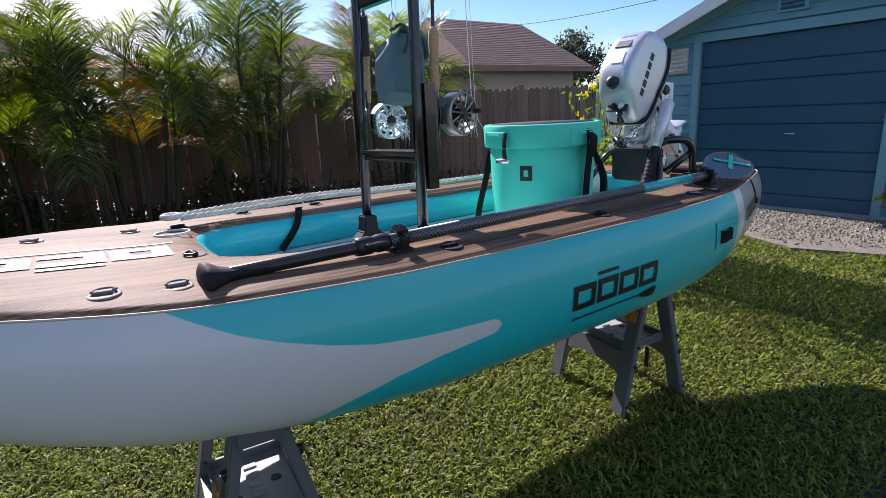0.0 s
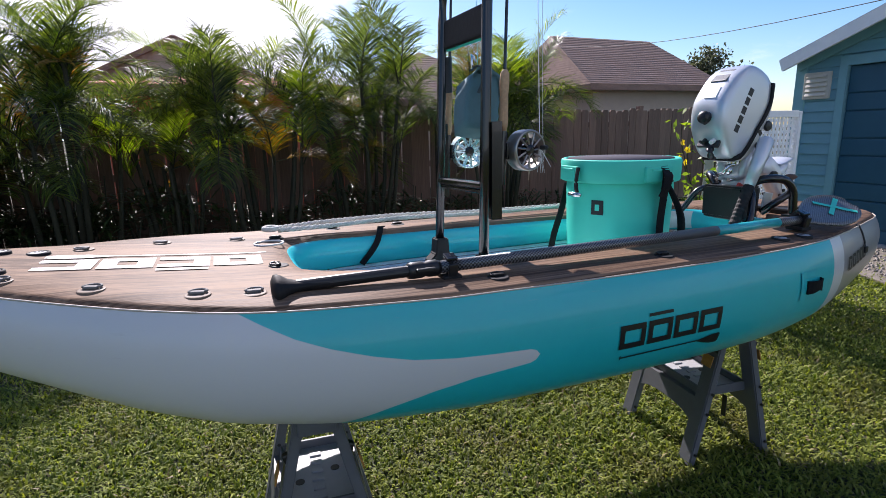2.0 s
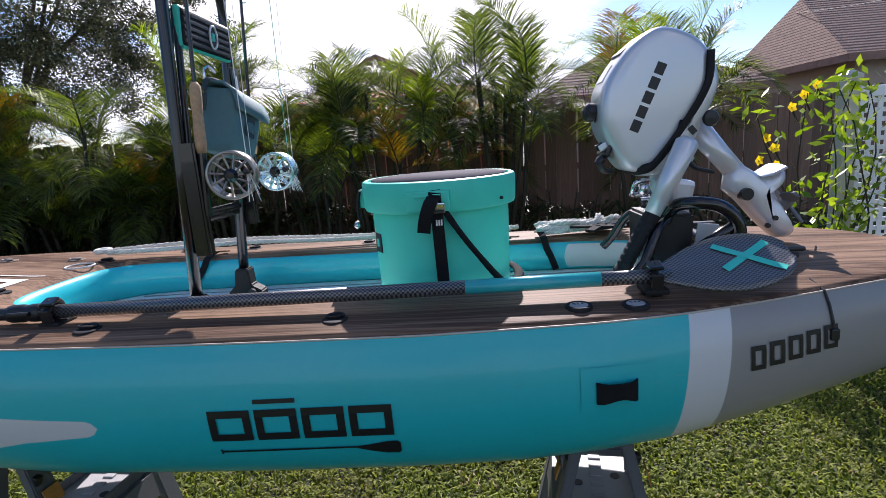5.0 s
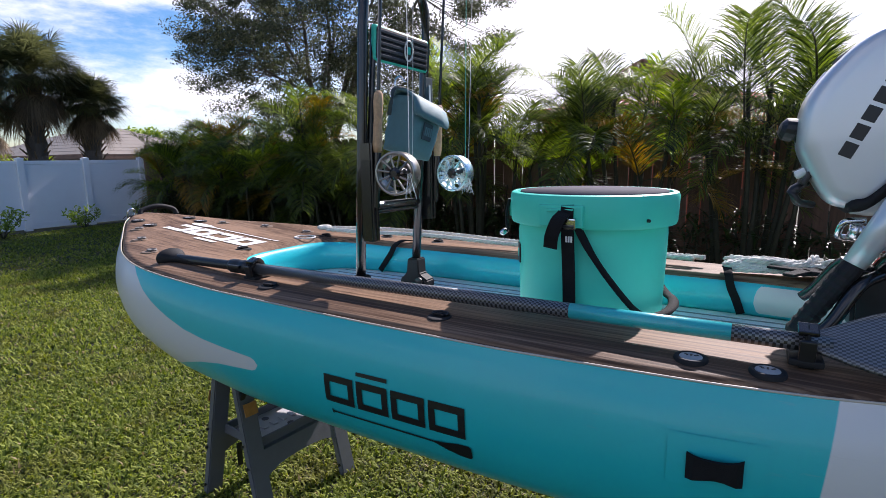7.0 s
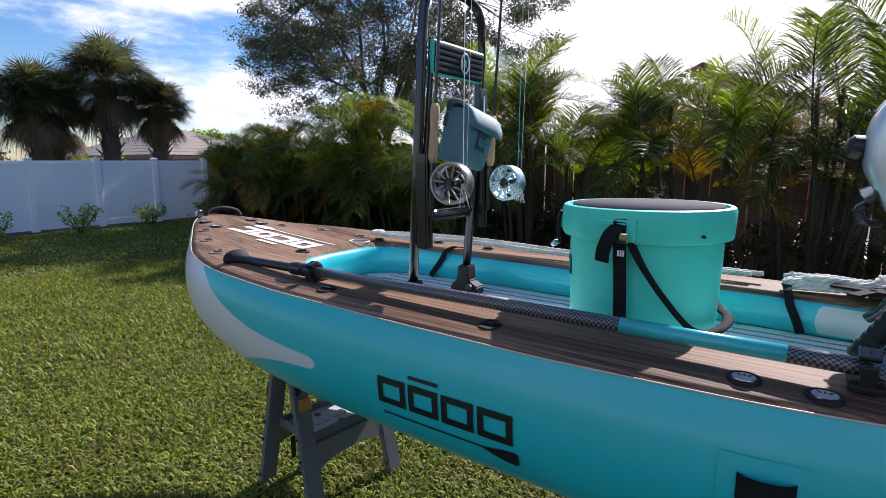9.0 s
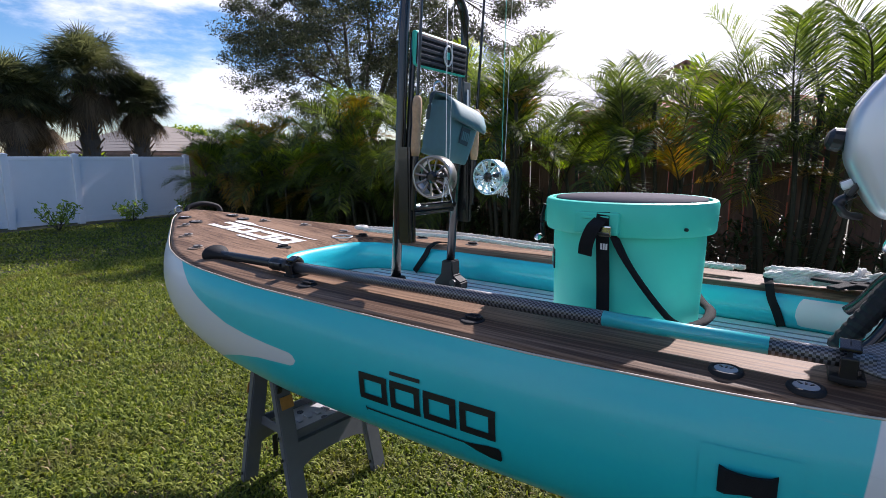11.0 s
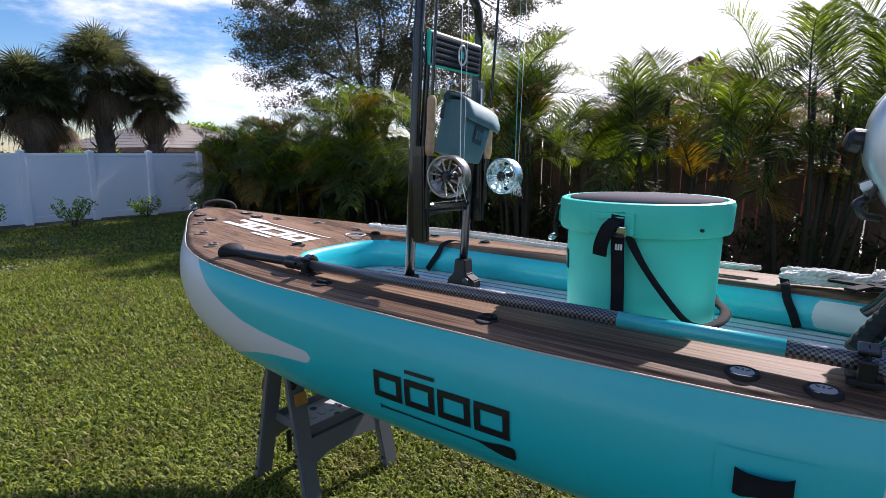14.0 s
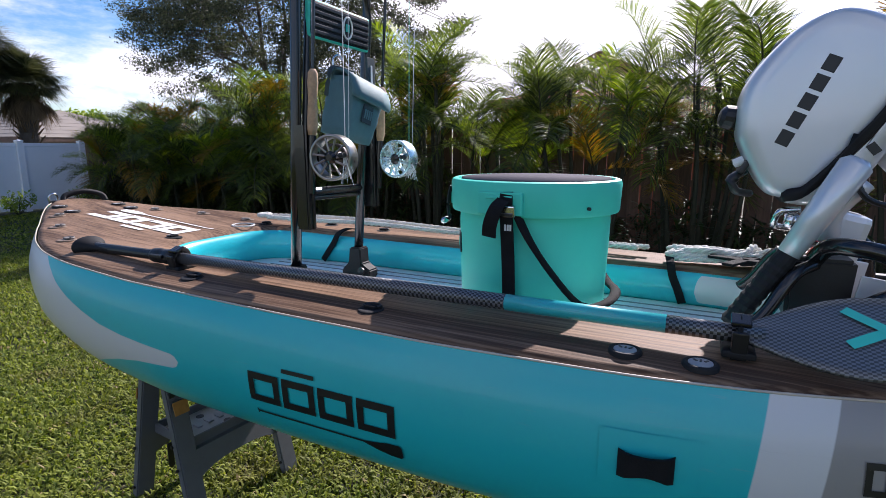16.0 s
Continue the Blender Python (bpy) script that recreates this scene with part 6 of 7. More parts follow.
def gable_house():
    t = thing("gabled_house", "beige stucco house with a gable end behind the palms", "house")
    y0, y1 = 11.0, 18.0
    pk, zl, half = (-1.75, 3.28), 2.28, 2.35
    part("wall", prism([(pk[0] - half + 0.3, 0), (pk[0] + half - 0.3, 0), (pk[0] + half - 0.3, zl), (pk[0], pk[1] - 0.1), (pk[0] - half + 0.3, zl)], y1 - y0, Matrix(((1, 0, 0, 0), (0, 0, -1, (y0 + y1) / 2), (0, 1, 0, 0), (0, 0, 0, 1)))), M_STUCCO, t, "beige gable wall")
    for s in (-1, 1):
        L = math.hypot(half, (pk[1] - zl) * half / (half - 0.3))
        ang = math.degrees(math.atan2((pk[1] - zl), half - 0.3))
        m = pose(pk[0], (y0 + y1) / 2, pk[1]) @ pose(0, 0, 0, 0, s * ang, 0)
        part("roof_slope", box(L, y1 - y0 + 0.32, 0.06, m @ pose(s * L / 2, 0, 0)), M_ROOFBROWN, t)
        part("fascia", box(L, 0.04, 0.10, m @ pose(s * L / 2, -(y1 - y0) / 2 - 0.17, -0.03)), M_ROOFBROWN, t)


gable_house()
hip_house("terracotta_house", "low house with terracotta coloured walls behind the fence", -3.0, 1.0, 8.2, 10.4, 2.10, 2.36, M_TERRA, M_TERRA, 0.2, 6)
hip_house("far_house", "far house with a pale grey hip roof beyond the white fence", -27.0, -19.0, 8.3, 13.2, 1.55, 2.6, M_STUCCO, M_FARROOF, 0.4, 8)


def service_cable():
    """A cable that sags from the neighbour's ridge to the garage's roof."""
    t = thing("overhead_cable", "thin dark service cable between house and garage roofs", "cable")
    a, b = Vector((8.3, 12.8, 3.76)), Vector((6.2, 0.95, 2.77))
    part("wire", sweep([a.lerp(b, i / 14) - Vector((0, 0, 0.3 * math.sin(math.pi * i / 14))) for i in range(15)], 0.006, 5), M_RUBBER, t)
    for p in (a, b):
        part("cable_bracket", rod(p - Vector((0, 0, 0.10)), p + Vector((0, 0, 0.03)), 0.02), M_BLACK, t)


service_cable()

# ---- plants ----
M_PALM = leaf_mat("areca_leaflets", (0.014, 0.026, 0.009), (0.145, 0.190, 0.034), 0.46, 0.50, 0.36)
# brighter copy of the areca leaflets, with the backlight of the crowns in its colour
M_PALMSUN = leaf_mat("sunlit_areca_leaflets", (0.07, 0.12, 0.014), (0.27, 0.34, 0.05), 0.44, 0.52, 0.36)
M_PALMY = leaf_mat("yellowing_leaflets", (0.17, 0.13, 0.02), (0.36, 0.19, 0.035), 0.5, 0.35)
M_CANE = mat_of("palm_cane", (0.036, 0.034, 0.018), 0.8, vary=0.35, scale=25, stretch=(1, 1, 6))
M_BARK = mat_of("grey_bark", (0.10, 0.082, 0.066), 0.9, vary=0.4, scale=18, bump=0.6, bscale=30, stretch=(3, 3, 0.8))
M_OAK = leaf_mat("oak_leaves", (0.026, 0.034, 0.017), (0.105, 0.115, 0.058), 0.5, 0.34)
M_SABAL = leaf_mat("fan_palm_leaves", (0.034, 0.042, 0.019), (0.145, 0.155, 0.068), 0.42, 0.36)
M_DEAD = leaf_mat("dead_fronds", (0.10, 0.070, 0.040), (0.23, 0.165, 0.10), 0.7, 0.30)
M_SHRUB = leaf_mat("shrub_leaves", (0.08, 0.15, 0.015), (0.30, 0.38, 0.06), 0.4, 0.4)
# the shade below the palms is put into this leaf colour
M_SHADELEAF = leaf_mat("shaded_undergrowth_leaves", (0.012, 0.026, 0.006), (0.040, 0.062, 0.013), 0.5, 0.15)
M_YELLOW = leaf_mat("yellow_petals", (0.75, 0.52, 0.01), (0.85, 0.62, 0.03), 0.5, 0.3)
M_PINK = leaf_mat("pink_petals", (0.55, 0.09, 0.30), (0.70, 0.18, 0.42), 0.5, 0.3)


class Leaves:
    """Collects leaf faces for one crown."""

    def __init__(self):
        self.v, self.f = [], []

    def strip(self, p, d, up, length, width, droop):
        """A narrow leaf from p along d that bends down."""
        side = d.cross(up)
        if side.length < 1e-4:
            side = Vector((1, 0, 0))
        side = side.normalized() * (width / 2)
        m = p + d * (length * 0.45) - Vector((0, 0, droop * length * 0.16))
        t = p + d * (length * 0.92) - Vector((0, 0, droop * length * 0.62))
        k = len(self.v)
        self.v += [p - side * 0.4, p + side * 0.4, m + side, m - side, t]
        self.f += [(k, k + 1, k + 2, k + 3), (k + 3, k + 2, k + 4)]

    def blade(self, p, d, n, length, width):
        """A flat pointed leaf."""
        s = d.cross(n)
        if s.length < 1e-4:
            s = Vector((1, 0, 0))
        s = s.normalized() * (width / 2)
        k = len(self.v)
        self.v += [p, p + d * length * 0.5 + s, p + d * length, p + d * length * 0.5 - s]
        self.f.append((k, k + 1, k + 2, k + 3))

    def make(self, name, mat, parent, label=""):
        return mesh_ob(name, self.v, self.f, mat, parent, False, label)


def unit(rnd):
    while True:
        v = Vector((rnd.uniform(-1, 1), rnd.uniform(-1, 1), rnd.uniform(-1, 1)))
        if 0.05 < v.length < 1:
            return v.normalized()


def frond(name, mat, parent, p, az, rise, length, rnd, leaf=0.36, pairs=76, bend=2.0):
    """An arching feather leaf: a rachis and paired leaflets that hang at their tips."""
    pts, d = [p.copy()], Vector((math.cos(az) * math.cos(rise), math.sin(az) * math.cos(rise), math.sin(rise)))
    n = 10
    yaw = rnd.uniform(-0.05, 0.05)
    for i in range(n):
        d = (d - Vector((0, 0, bend / n * (0.25 + 1.25 * i / n))) + Vector((-d.y, d.x, 0)) * yaw).normalized()
        pts.append(pts[-1] + d * (length / n))
    v, f = [], []
    for i, q in enumerate(pts):
        r = 0.011 * (1 - 0.8 * i / n)
        t = (pts[min(n, i + 1)] - pts[max(0, i - 1)]).normalized()
        s = t.cross(Vector((0, 0, 1)))
        s = s.normalized() if s.length > 0.05 else Vector((math.sin(az), -math.cos(az), 0))
        u = s.cross(t)
        v += [q - s * r, q + u * r, q + s * r]
        if i:
            k = 3 * i
            f += [(k - 3, k - 2, k + 1, k), (k - 2, k - 1, k + 2, k + 1), (k - 1, k - 3, k, k + 2)]
    nr = len(f)
    for k in range(pairs):
        g = 0.14 + 0.86 * (k + rnd.uniform(-0.3, 0.3)) / pairs
        g = max(0.1, min(0.999, g))
        i = min(n - 1, int(g * n))
        q = pts[i].lerp(pts[i + 1], g * n - i)
        t = (pts[i + 1] - pts[i]).normalized()
        side = t.cross(Vector((0, 0, 1)))
        side = side.normalized() if side.length > 0.05 else Vector((math.sin(az), -math.cos(az), 0))
        up = side.cross(t)
        ln = leaf * (0.40 + 0.75 * math.sin(math.pi * (0.14 + 0.78 * g))) * rnd.uniform(0.8, 1.15)
        for sg in (-1, 1):
            dd = (side * sg * rnd.uniform(0.55, 0.8) + t * rnd.uniform(0.5, 0.85) + up * rnd.uniform(0.15, 0.55)).normalized()
            w = (dd.cross(up)).normalized() * rnd.uniform(0.0036, 0.0060)
            drop = rnd.uniform(0.2, 0.85)
            d2 = (dd - Vector((0, 0, drop * 0.55))).normalized()
            d3 = (dd * 0.7 - Vector((0, 0, drop * 1.1))).normalized()
            a, b = q + dd * ln * 0.36, q + dd * ln * 0.36 + d2 * ln * 0.36
            e = b + d3 * ln * 0.30
            c = len(v)
            v += [q - w * 0.4, q + w * 0.4, a + w, a - w, b + w * 0.8, b - w * 0.8, e]
            f += [(c, c + 1, c + 2, c + 3), (c + 3, c + 2, c + 4, c + 5), (c + 5, c + 4, c + 6)]
    ob = mesh_ob(name, v, f, mat, parent)
    ob.data.materials.append(M_CANE)
    idx = [1] * nr + [0] * (len(f) - nr)
    ob.data.polygons.foreach_set("material_index", idx)
    return ob


def areca(x, y, top, fronds, seed, spread=0.42, yellow=0.09):
    """A clump of canes with arching feather fronds, crowns above and hanging leaves below."""
    rnd = random.Random(seed)
    t = thing("areca_palm", "bushy areca palm with arching feathery fronds by the fence", "palm", group="areca palms along the fence")
    canes = []
    for k in range(9):
        a, r = rnd.uniform(0, 6.28), spread * math.sqrt(rnd.random())
        h = top * (0.70 - (0.055 if x < -3.2 else 0.034) * k) * rnd.uniform(0.92, 1.05)
        b = Vector((x + r * math.cos(a), y + r * math.sin(a) * 0.6, 0))
        e = b + Vector((math.cos(a) * 0.14 * h, math.sin(a) * 0.10 * h, h))
        part("cane", sweep([b, b.lerp(e, 0.5) + Vector((0.02, 0, 0)), e], [0.030, 0.024, 0.020], 7), M_CANE, t, smooth=True)
        canes.append(e)
    for k in range(fronds):
        c = canes[k % len(canes)]
        rise = rnd.uniform(0.85, 1.45) if k % 5 < 3 else rnd.uniform(0.0, 0.85)
        L = 0.55 + top * rnd.uniform(0.14, 0.26)
        # every other upright frond takes the leaflets coloured as sunlit
        mat = M_PALMY if rnd.random() < yellow else M_PALMSUN if rise > 1.0 and k % 2 else M_PALM
        frond("frond", mat, t, c - Vector((0, 0, rnd.uniform(0, 0.22) * c.z)), rnd.uniform(0, 6.28), rise, L, rnd)


for x, y, top, n, seed, sp in ((-9.45, 5.2, 1.85, 30, 1, 0.30), (-8.6, 5.15, 2.2, 44, 2, 0.5), (-7.2, 4.95, 2.2, 44, 3, 0.5), (-6.1, 5.0, 2.3, 44, 4, 0.5), (-5.0, 4.9, 2.55, 42, 5, 0.5), (-3.8, 5.05, 2.0, 40, 15, 0.5), (-2.65, 4.85, 2.95, 34, 6, 0.38), (-1.75, 5.1, 1.75, 12, 16, 0.35), (-0.85, 4.8, 2.75, 34, 7, 0.38), (0.42, 4.85, 3.1, 36, 8, 0.38), (2.40, 4.9, 2.95, 38, 9, 0.38)):
    areca(x, y, top, n, seed, sp)


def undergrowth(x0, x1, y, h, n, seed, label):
    """Low foliage that fills the foot of the fence, its colour darkened for the shade there."""
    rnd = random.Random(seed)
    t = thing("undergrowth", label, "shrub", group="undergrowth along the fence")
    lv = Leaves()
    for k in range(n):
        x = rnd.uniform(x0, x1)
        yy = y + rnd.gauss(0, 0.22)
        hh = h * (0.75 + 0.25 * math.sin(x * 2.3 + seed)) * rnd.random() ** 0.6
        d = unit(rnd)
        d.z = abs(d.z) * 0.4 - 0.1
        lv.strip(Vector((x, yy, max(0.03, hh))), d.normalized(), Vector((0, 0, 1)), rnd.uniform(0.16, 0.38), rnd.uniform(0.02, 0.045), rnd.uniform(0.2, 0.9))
    lv.make("foliage", M_SHADELEAF, t)
    bm = bmesh.new()
    for k in range(18):
        x = rnd.uniform(x0, x1)
        rod((x, y + rnd.uniform(-0.15, 0.15), 0), (x + rnd.uniform(-0.15, 0.15), y + rnd.uniform(-0.2, 0.2), h * rnd.uniform(0.5, 0.95)), 0.012, 0.006, 5, bm)
    part("stems", bm, M_CANE, t)


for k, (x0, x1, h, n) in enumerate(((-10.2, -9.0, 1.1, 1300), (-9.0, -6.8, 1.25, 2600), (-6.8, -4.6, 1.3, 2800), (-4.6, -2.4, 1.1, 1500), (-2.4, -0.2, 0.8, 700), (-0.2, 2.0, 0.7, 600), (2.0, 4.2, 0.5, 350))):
    undergrowth(x0, x1, 5.2, h, n, 40 + k, "dense undergrowth below the palms, its leaves darkened for the shade")


def broadleaf_tree(name, label, x, y, h, crown_r, seed, leaves, mat, lean=0.0, leaf=0.10, trunk_r=0.22):
    """A trunk that forks into limbs and twigs, with clusters of small leaves."""
    rnd = random.Random(seed)
    t = thing(name, label, "tree")
    wood = bmesh.new()
    tips = []

    def grow(p, d, length, r, depth):
        pts = [p]
        for i in range(5):
            d = (d + unit(rnd) * 0.20 + Vector((0, 0, 0.03))).normalized()
            pts.append(pts[-1] + d * (length / 5))
        sweep(pts, [r * (1 - 0.10 * i) for i in range(6)], 7 if depth < 2 else 5, wood)
        if depth >= 4:
            tips.extend(pts[2:])
            return
        if depth >= 2:
            tips.extend(pts[3:])
        for k in range(3 if depth else 4):
            dd = (d * 0.65 + unit(rnd) * 0.85 + Vector((lean * 0.2, 0, 0.12))).normalized()
            grow(pts[-1 - (k % 2)], dd, length * rnd.uniform(0.62, 0.82), r * 0.56, depth + 1)

    grow(Vector((x, y, 0)), Vector((lean, 0, 1)).normalized(), h * 0.30, trunk_r, 0)
    part("trunk", wood, M_BARK, t, "forked grey trunk and limbs", True)
    lv = Leaves()
    for k in range(leaves):
        c = tips[rnd.randrange(len(tips))]
        p = c + unit(rnd) * crown_r * 0.20 * rnd.random() ** 0.5
        lv.blade(p, unit(rnd), unit(rnd), leaf * rnd.uniform(0.6, 1.3), leaf * 0.5)
    lv.make("crown", mat, t, "fine dark foliage with gaps")


def spreading_oak(x, y, c, rad, seed, clusters, per, leaf):
    """A trunk with main limbs that reach into leaf clusters spread through a wide crown."""
    rnd = random.Random(seed)
    t = thing("oak_tree", "tall spreading oak with fine dark leaves behind the fence", "tree")
    c, foot = Vector(c), Vector((x, y, 0))
    fork = Vector((x, y, c.z - rad[2] * 1.05))
    wood = sweep(spline([foot, foot.lerp(fork, 0.5) + Vector((0.08, 0, 0)), fork]), [0.17 - 0.005 * i for i in range(13)], 9)
    limbs = []
    for k in range(9):
        a = 2 * math.pi * k / 9 + rnd.uniform(-0.25, 0.25)
        q = rnd.uniform(0.35, 0.75)
        e = c + Vector((rad[0] * q * math.cos(a), rad[1] * q * math.sin(a), rad[2] * rnd.uniform(-0.1, 0.6)))
        m1 = fork.lerp(e, 0.35) + unit(rnd) * 0.25
        m2 = fork.lerp(e, 0.7) + unit(rnd) * 0.3
        pts = spline([fork, m1, m2, e], 5)
        sweep(pts, [0.075 - 0.055 * i / (len(pts) - 1) for i in range(len(pts))], 7, wood)
        limbs += pts[4:]
    lv = Leaves()
    for k in range(clusters):
        while True:
            d = Vector((rnd.uniform(-1, 1), rnd.uniform(-1, 1), rnd.uniform(-1, 1)))
            if 0.3 < d.length < 1:
                break
        p = c + Vector((d.x * rad[0], d.y * rad[1], d.z * rad[2])) + unit(rnd) * 0.3
        near = min(limbs, key=lambda q: (q - p).length)
        mid = near.lerp(p, 0.55) + unit(rnd) * 0.15
        sweep([near, mid, p], [0.014, 0.009, 0.004], 5, wood)
        r = rnd.uniform(0.28, 0.58)
        for j in range(int(per * r / 0.55)):
            u = unit(rnd) * r * rnd.random() ** 0.6
            u.z *= 0.6
            lv.blade(p + u, unit(rnd), unit(rnd), leaf * rnd.uniform(0.6, 1.3), leaf * 0.5)
    part("trunk", wood, M_BARK, t, "forked grey trunk and limbs", True)
    lv.make("crown", M_OAK, t, "fine dark foliage with gaps")


spreading_oak(-10.6, 11.2, (-10.2, 10.5, 5.0), (5.9, 2.3, 2.9), 21, 560, 330, 0.072)
broadleaf_tree("oak_tree", "dark leafy tree far behind the garage", 17.5, 14.5, 5.0, 2.2, 22, 9000, M_OAK, 0.0, 0.16)
broadleaf_tree("oak_tree", "low leafy tree beyond the white fence", -21.0, 12.0, 3.4, 1.8, 23, 9000, M_SHRUB, 0.0, 0.16, 0.12)
broadleaf_tree("oak_tree", "low leafy tree beyond the white fence", -17.0, 5.2, 2.0, 1.4, 24, 5000, M_SHRUB, 0.0, 0.14, 0.1)
broadleaf_tree("oak_tree", "leafy tree beyond the white fence", -20.5, 0.5, 3.4, 2.0, 25, 9000, M_OAK, 0.0, 0.15, 0.14)
broadleaf_tree("oak_tree", "leafy tree beyond the white fence", -21.5, 3.6, 3.0, 1.8, 26, 8000, M_OAK, 0.0, 0.15, 0.14)


def sabal(x, y, h, seed, r=1.0):
    """A cabbage palm: a booted trunk, a round head of fans and a skirt of dead ones."""
    rnd = random.Random(seed)
    t = thing("cabbage_palm", "tall cabbage palm with fan leaves and hanging dead fronds", "palm", group="cabbage palms beyond the white fence")
    prof = []
    for i in range(22):
        z = h * i / 21
        prof.append((0.19 + 0.045 * ((i * 7) % 3) / 2 + (0.05 if i > 15 else 0), z))
    part("trunk", lathe([(0, 0)] + prof + [(0, h)], 12, pose(x, y, 0)), M_BARK, t, "rough booted trunk")
    bm = rod((0, 0, 0), (0.14, 0, 0.16), 0.03, 0.012, 5)
    me = bpy.data.meshes.new("boot")
    bm.to_mesh(me)
    bm.free()
    me.materials.append(M_DEAD)
    for k in range(46):
        a, z = k * 2.4, h * (0.35 + 0.60 * k / 46)
        shared("boot", me, t, pose(x + 0.2 * math.cos(a), y + 0.2 * math.sin(a), z, 0, 0, math.degrees(a)), "old leaf base")
    c = Vector((x, y, h))

    def fan(name, mat, d, reach, size, droop):
        p = c + d * reach
        lv = Leaves()
        side = d.cross(Vector((0, 0, 1)))
        if side.length < 0.1:
            side = Vector((1, 0, 0))
        side.normalize()
        up = side.cross(d)
        lv.strip(c, d, up, reach * 1.1, 0.04, 0.0)
        for k in range(30):
            a = radians(-115 + 230 * k / 29)
            dd = (d * math.cos(a) + side * math.sin(a) + up * rnd.uniform(-0.15, 0.3)).normalized()
            lv.strip(p, dd, up, size * (0.75 + 0.35 * math.cos(a * 0.7)) * rnd.uniform(0.8, 1.15), 0.022, droop * rnd.uniform(0.7, 1.3))
        lv.make(name, mat, t)

    for k in range(170):
        z = 1 - 1.38 * (k + 0.5) / 170
        a = k * 2.39996 + rnd.uniform(-0.3, 0.3)
        q = math.sqrt(max(0, 1 - z * z))
        fan("fan_leaf", M_SABAL, Vector((q * math.cos(a), q * math.sin(a), z)), r * rnd.uniform(0.30, 0.66), r * 0.42, rnd.uniform(0.25, 0.85))
    for k in range(44):
        a = rnd.uniform(0, 6.28)
        q = rnd.uniform(0.35, 0.95)
        fan("dead_fan_leaf", M_DEAD, Vector((q * math.cos(a), q * math.sin(a), -0.9)).normalized(), r * rnd.uniform(0.3, 0.7), r * 0.34, 1.1)


sabal(-15.1, 3.6, 2.75, 31, 1.30)
sabal(-15.0, 5.15, 3.40, 32, 1.50)
sabal(-14.9, 6.40, 2.80, 33, 1.10)
sabal(-16.6, 4.4, 2.6, 34, 1.3)
sabal(-15.4, 2.0, 2.7, 35, 1.25)


def shrub(x, y, h, seed, mat, n=700, flower=None, label="small leafy shrub on the lawn by the white fence", name="shrub", spread=0.6):
    rnd = random.Random(seed)
    t = thing(name, label, "shrub", group="shrubs along the white fence" if name == "shrub" else "")
    stems, lv, fl = bmesh.new(), Leaves(), Leaves()
    for k in range(11):
        a = rnd.uniform(0, 6.28)
        d = Vector((math.cos(a) * spread, math.sin(a) * spread, 1)).normalized()
        p = Vector((x, y, 0))
        pts = [p]
        for i in range(5):
            d = (d + unit(rnd) * 0.22).normalized()
            pts.append(pts[-1] + d * h * rnd.uniform(0.16, 0.22))
        sweep(pts, [0.008, 0.007, 0.006, 0.005, 0.004, 0.003], 5, stems)
        for j in range(n // 11):
            q = pts[rnd.randrange(2, 6)]
            lv.blade(q + unit(rnd) * 0.10 * h, (unit(rnd) + Vector((0, 0, 0.2))).normalized(), unit(rnd), 0.075 * rnd.uniform(0.7, 1.3), 0.03)
        if flower:
            for j in range(3):
                c = pts[rnd.randrange(3, 6)] + unit(rnd) * 0.08
                for q in range(5):
                    a2 = 2 * math.pi * q / 5
                    fl.blade(c, Vector((math.cos(a2), -0.4, math.sin(a2))).normalized(), Vector((0, -1, 0)), 0.036, 0.034)
    part("stems", stems, M_CANE, t)
    lv.make("foliage", mat, t)
    if flower:
        fl.make("flowers", flower, t, "open blossoms")


for x, y, h, s in ((-10.75, 2.65, 0.62, 51), (-10.95, 4.05, 0.55, 52), (-10.5, 1.35, 0.60, 53), (-11.1, 5.35, 0.5, 54), (-10.2, 0.0, 0.6, 55)):
    shrub(x, y, h * 0.85, s, M_SHRUB, 330)
shrub(4.75, -0.15, 0.42, 56, M_SHRUB, 420, M_PINK, "small shrub with pink flowers by the garage", "flowering_shrub")
shrub(4.55, 2.15, 0.30, 57, M_SHRUB, 300, None, "low green weeds at the garage corner", "weeds")

# ---- lattice screen with a flowering vine ----


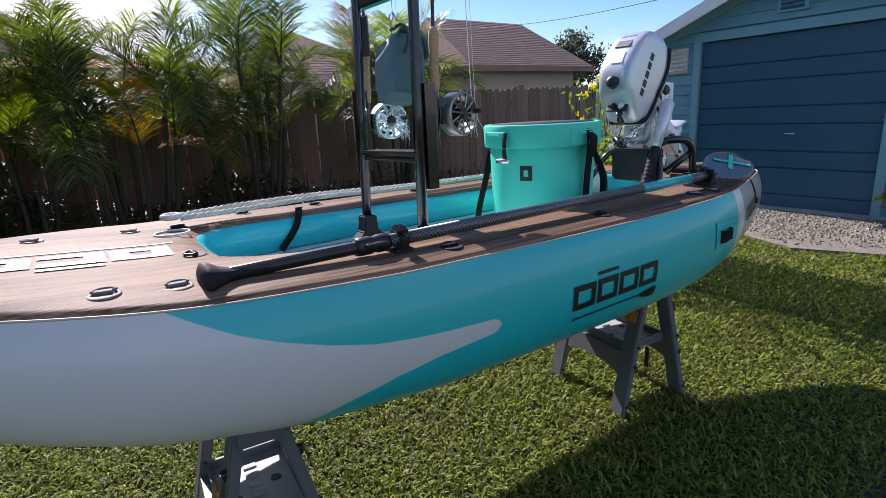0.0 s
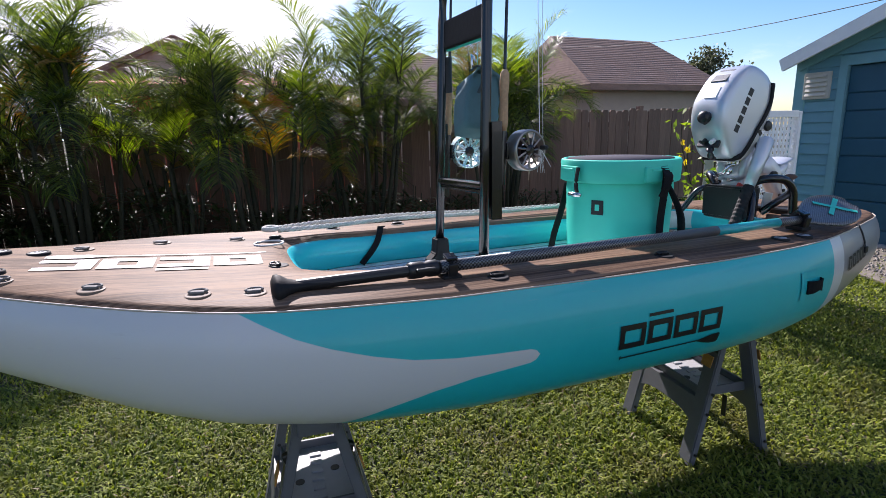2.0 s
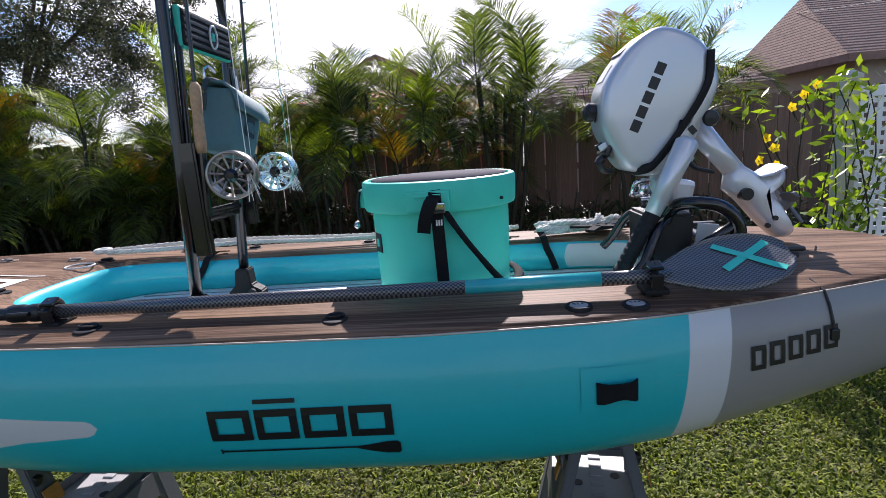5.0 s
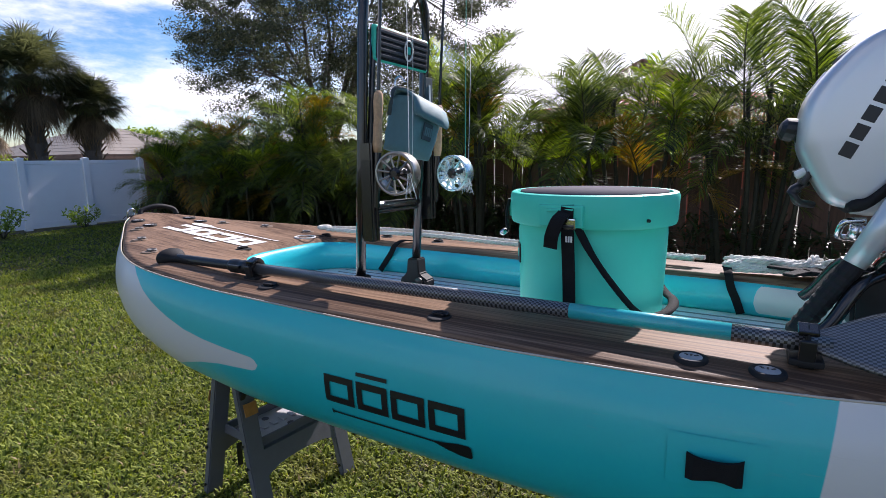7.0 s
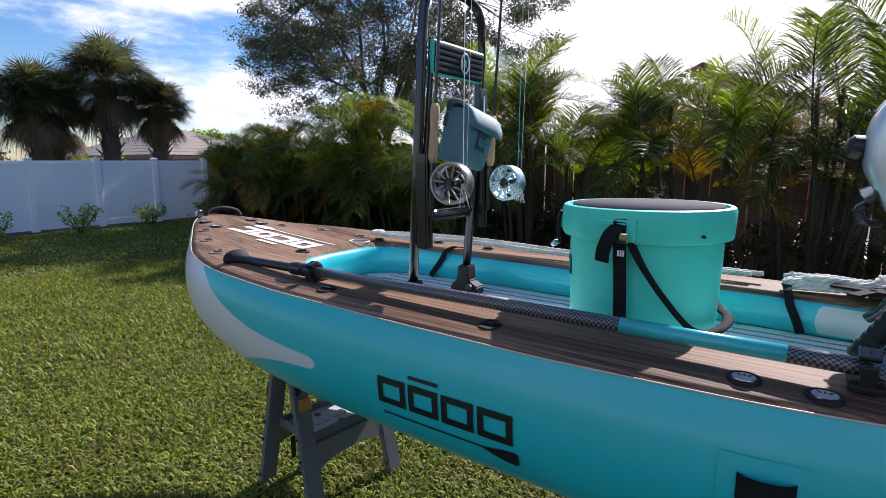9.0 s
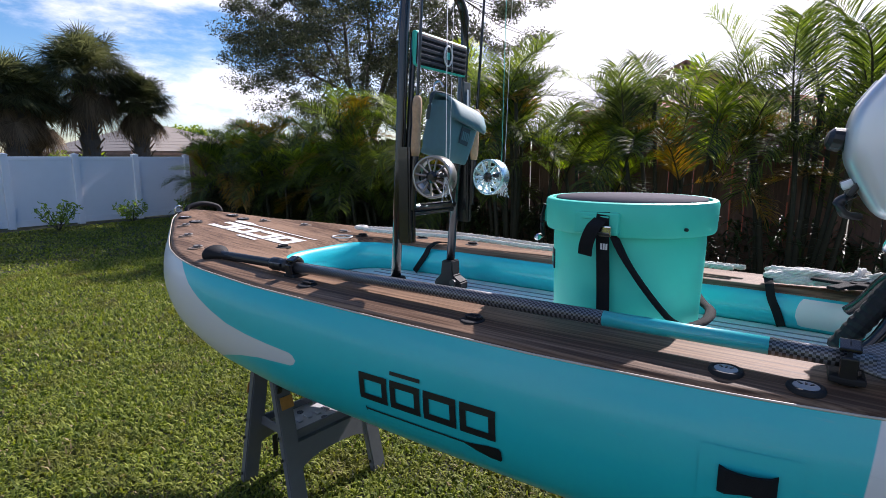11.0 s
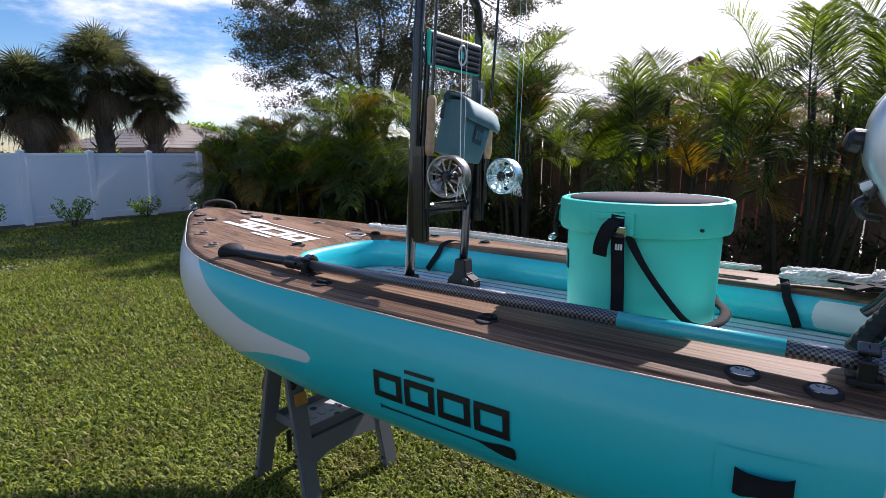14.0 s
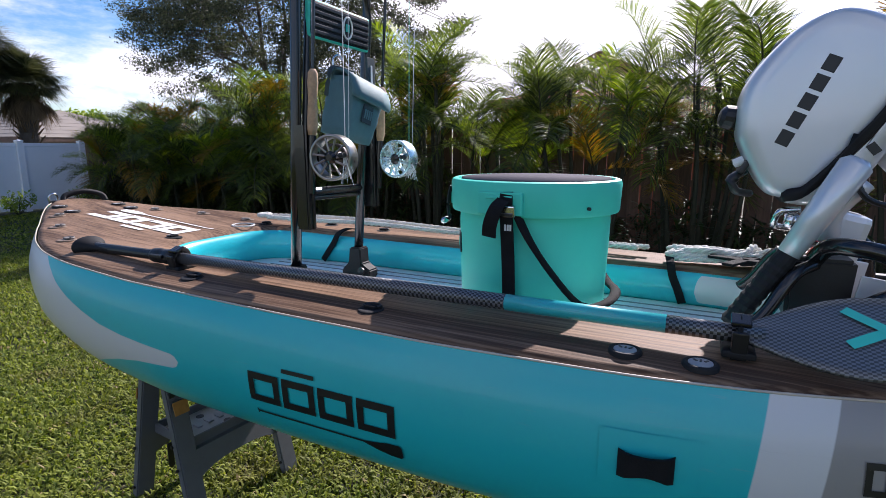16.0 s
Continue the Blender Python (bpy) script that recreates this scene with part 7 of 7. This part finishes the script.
def lattice():
    t = thing("lattice_screen", "white plastic lattice screen on a post behind the stern", "lattice")
    x0, x1, y, z0, z1 = 1.96, 2.82, 1.2, 0.05, 1.38
    part("post", box(0.07, 0.07, 1.44, pose(x0 - 0.02, y, 0.72), 0.005), M_VENT, t, "cream post")
    part("post_cap", lathe([(0.055, 0), (0.055, 0.02), (0, 0.05)], 4, pose(x0 - 0.02, y, 1.44, 0, 0, 45)), M_VENT, t)
    part("post", box(0.03, 0.05, 1.40, pose(x1 + 0.015, y, 0.70), 0.005), M_VINYL, t)
    part("frame_rail", box(x1 - x0, 0.035, 0.05, pose((x0 + x1) / 2, y, z1), 0.004), M_VINYL, t)
    part("frame_rail", box(x1 - x0, 0.035, 0.05, pose((x0 + x1) / 2, y, z0), 0.004), M_VINYL, t)
    n = int((x1 - x0) / 0.043)
    for k in range(1, n):
        part("upright_slat", box(0.022, 0.007, z1 - z0, pose(x0 + (x1 - x0) * k / n, y - 0.004, (z0 + z1) / 2)), M_VINYL, t)
    m_ = int((z1 - z0) / 0.043)
    for k in range(1, m_):
        part("cross_slat", box(x1 - x0, 0.007, 0.022, pose((x0 + x1) / 2, y + 0.004, z0 + (z1 - z0) * k / m_)), M_VINYL, t)


lattice()


def vine():
    rnd = random.Random(61)
    t = thing("flowering_vine", "sparse green vine with yellow trumpet flowers climbing the lattice", "vine")
    stems, lv = bmesh.new(), Leaves()
    for k in range(9):
        p = Vector((1.64 + 0.28 * rnd.random(), 1.12, 0.0))
        pts = [p]
        d = Vector((rnd.uniform(-0.12, 0.12), rnd.uniform(-0.06, 0.02), 1)).normalized()
        for i in range(9):
            d = (d + unit(rnd) * 0.22 + Vector((0, 0, 0.08))).normalized()
            d.y = max(-0.25, min(0.03, d.y))
            pts.append(pts[-1] + d * rnd.uniform(0.14, 0.18))
        sweep(pts, [0.006 - 0.0004 * i for i in range(10)], 5, stems)
        for j in range(70):
            i = rnd.randrange(2, 10)
            lv.blade(pts[i] + unit(rnd) * 0.07, (unit(rnd) + Vector((0, -0.3, 0.1))).normalized(), unit(rnd), 0.07 * rnd.uniform(0.6, 1.2), 0.026)
    for x, y, z in ((1.62, 1.10, 1.33), (1.66, 1.08, 1.38), (1.50, 1.08, 1.20), (1.46, 1.06, 1.10), (1.53, 1.06, 1.15), (1.56, 1.10, 1.07), (1.70, 1.06, 1.42)):
        n = Vector((rnd.uniform(-0.4, 0.4), -1, rnd.uniform(-0.2, 0.4))).normalized()
        u = n.cross(Vector((0, 0, 1))).normalized()
        w = u.cross(n)
        fl = Leaves()
        for q in range(5):
            a2 = 2 * math.pi * q / 5
            fl.blade(Vector((x, y, z)), (u * math.cos(a2) + w * math.sin(a2) + n * 0.35).normalized(), n, 0.027, 0.026)
        fl.make("flower", M_YELLOW, t, "yellow trumpet flower")
        sweep([Vector((x, y, z)), Vector((x + 0.05, y + 0.03, z - 0.07))], 0.004, 5, stems)
    part("stems", stems, M_CANE, t)
    lv.make("foliage", M_SHRUB, t)


vine()
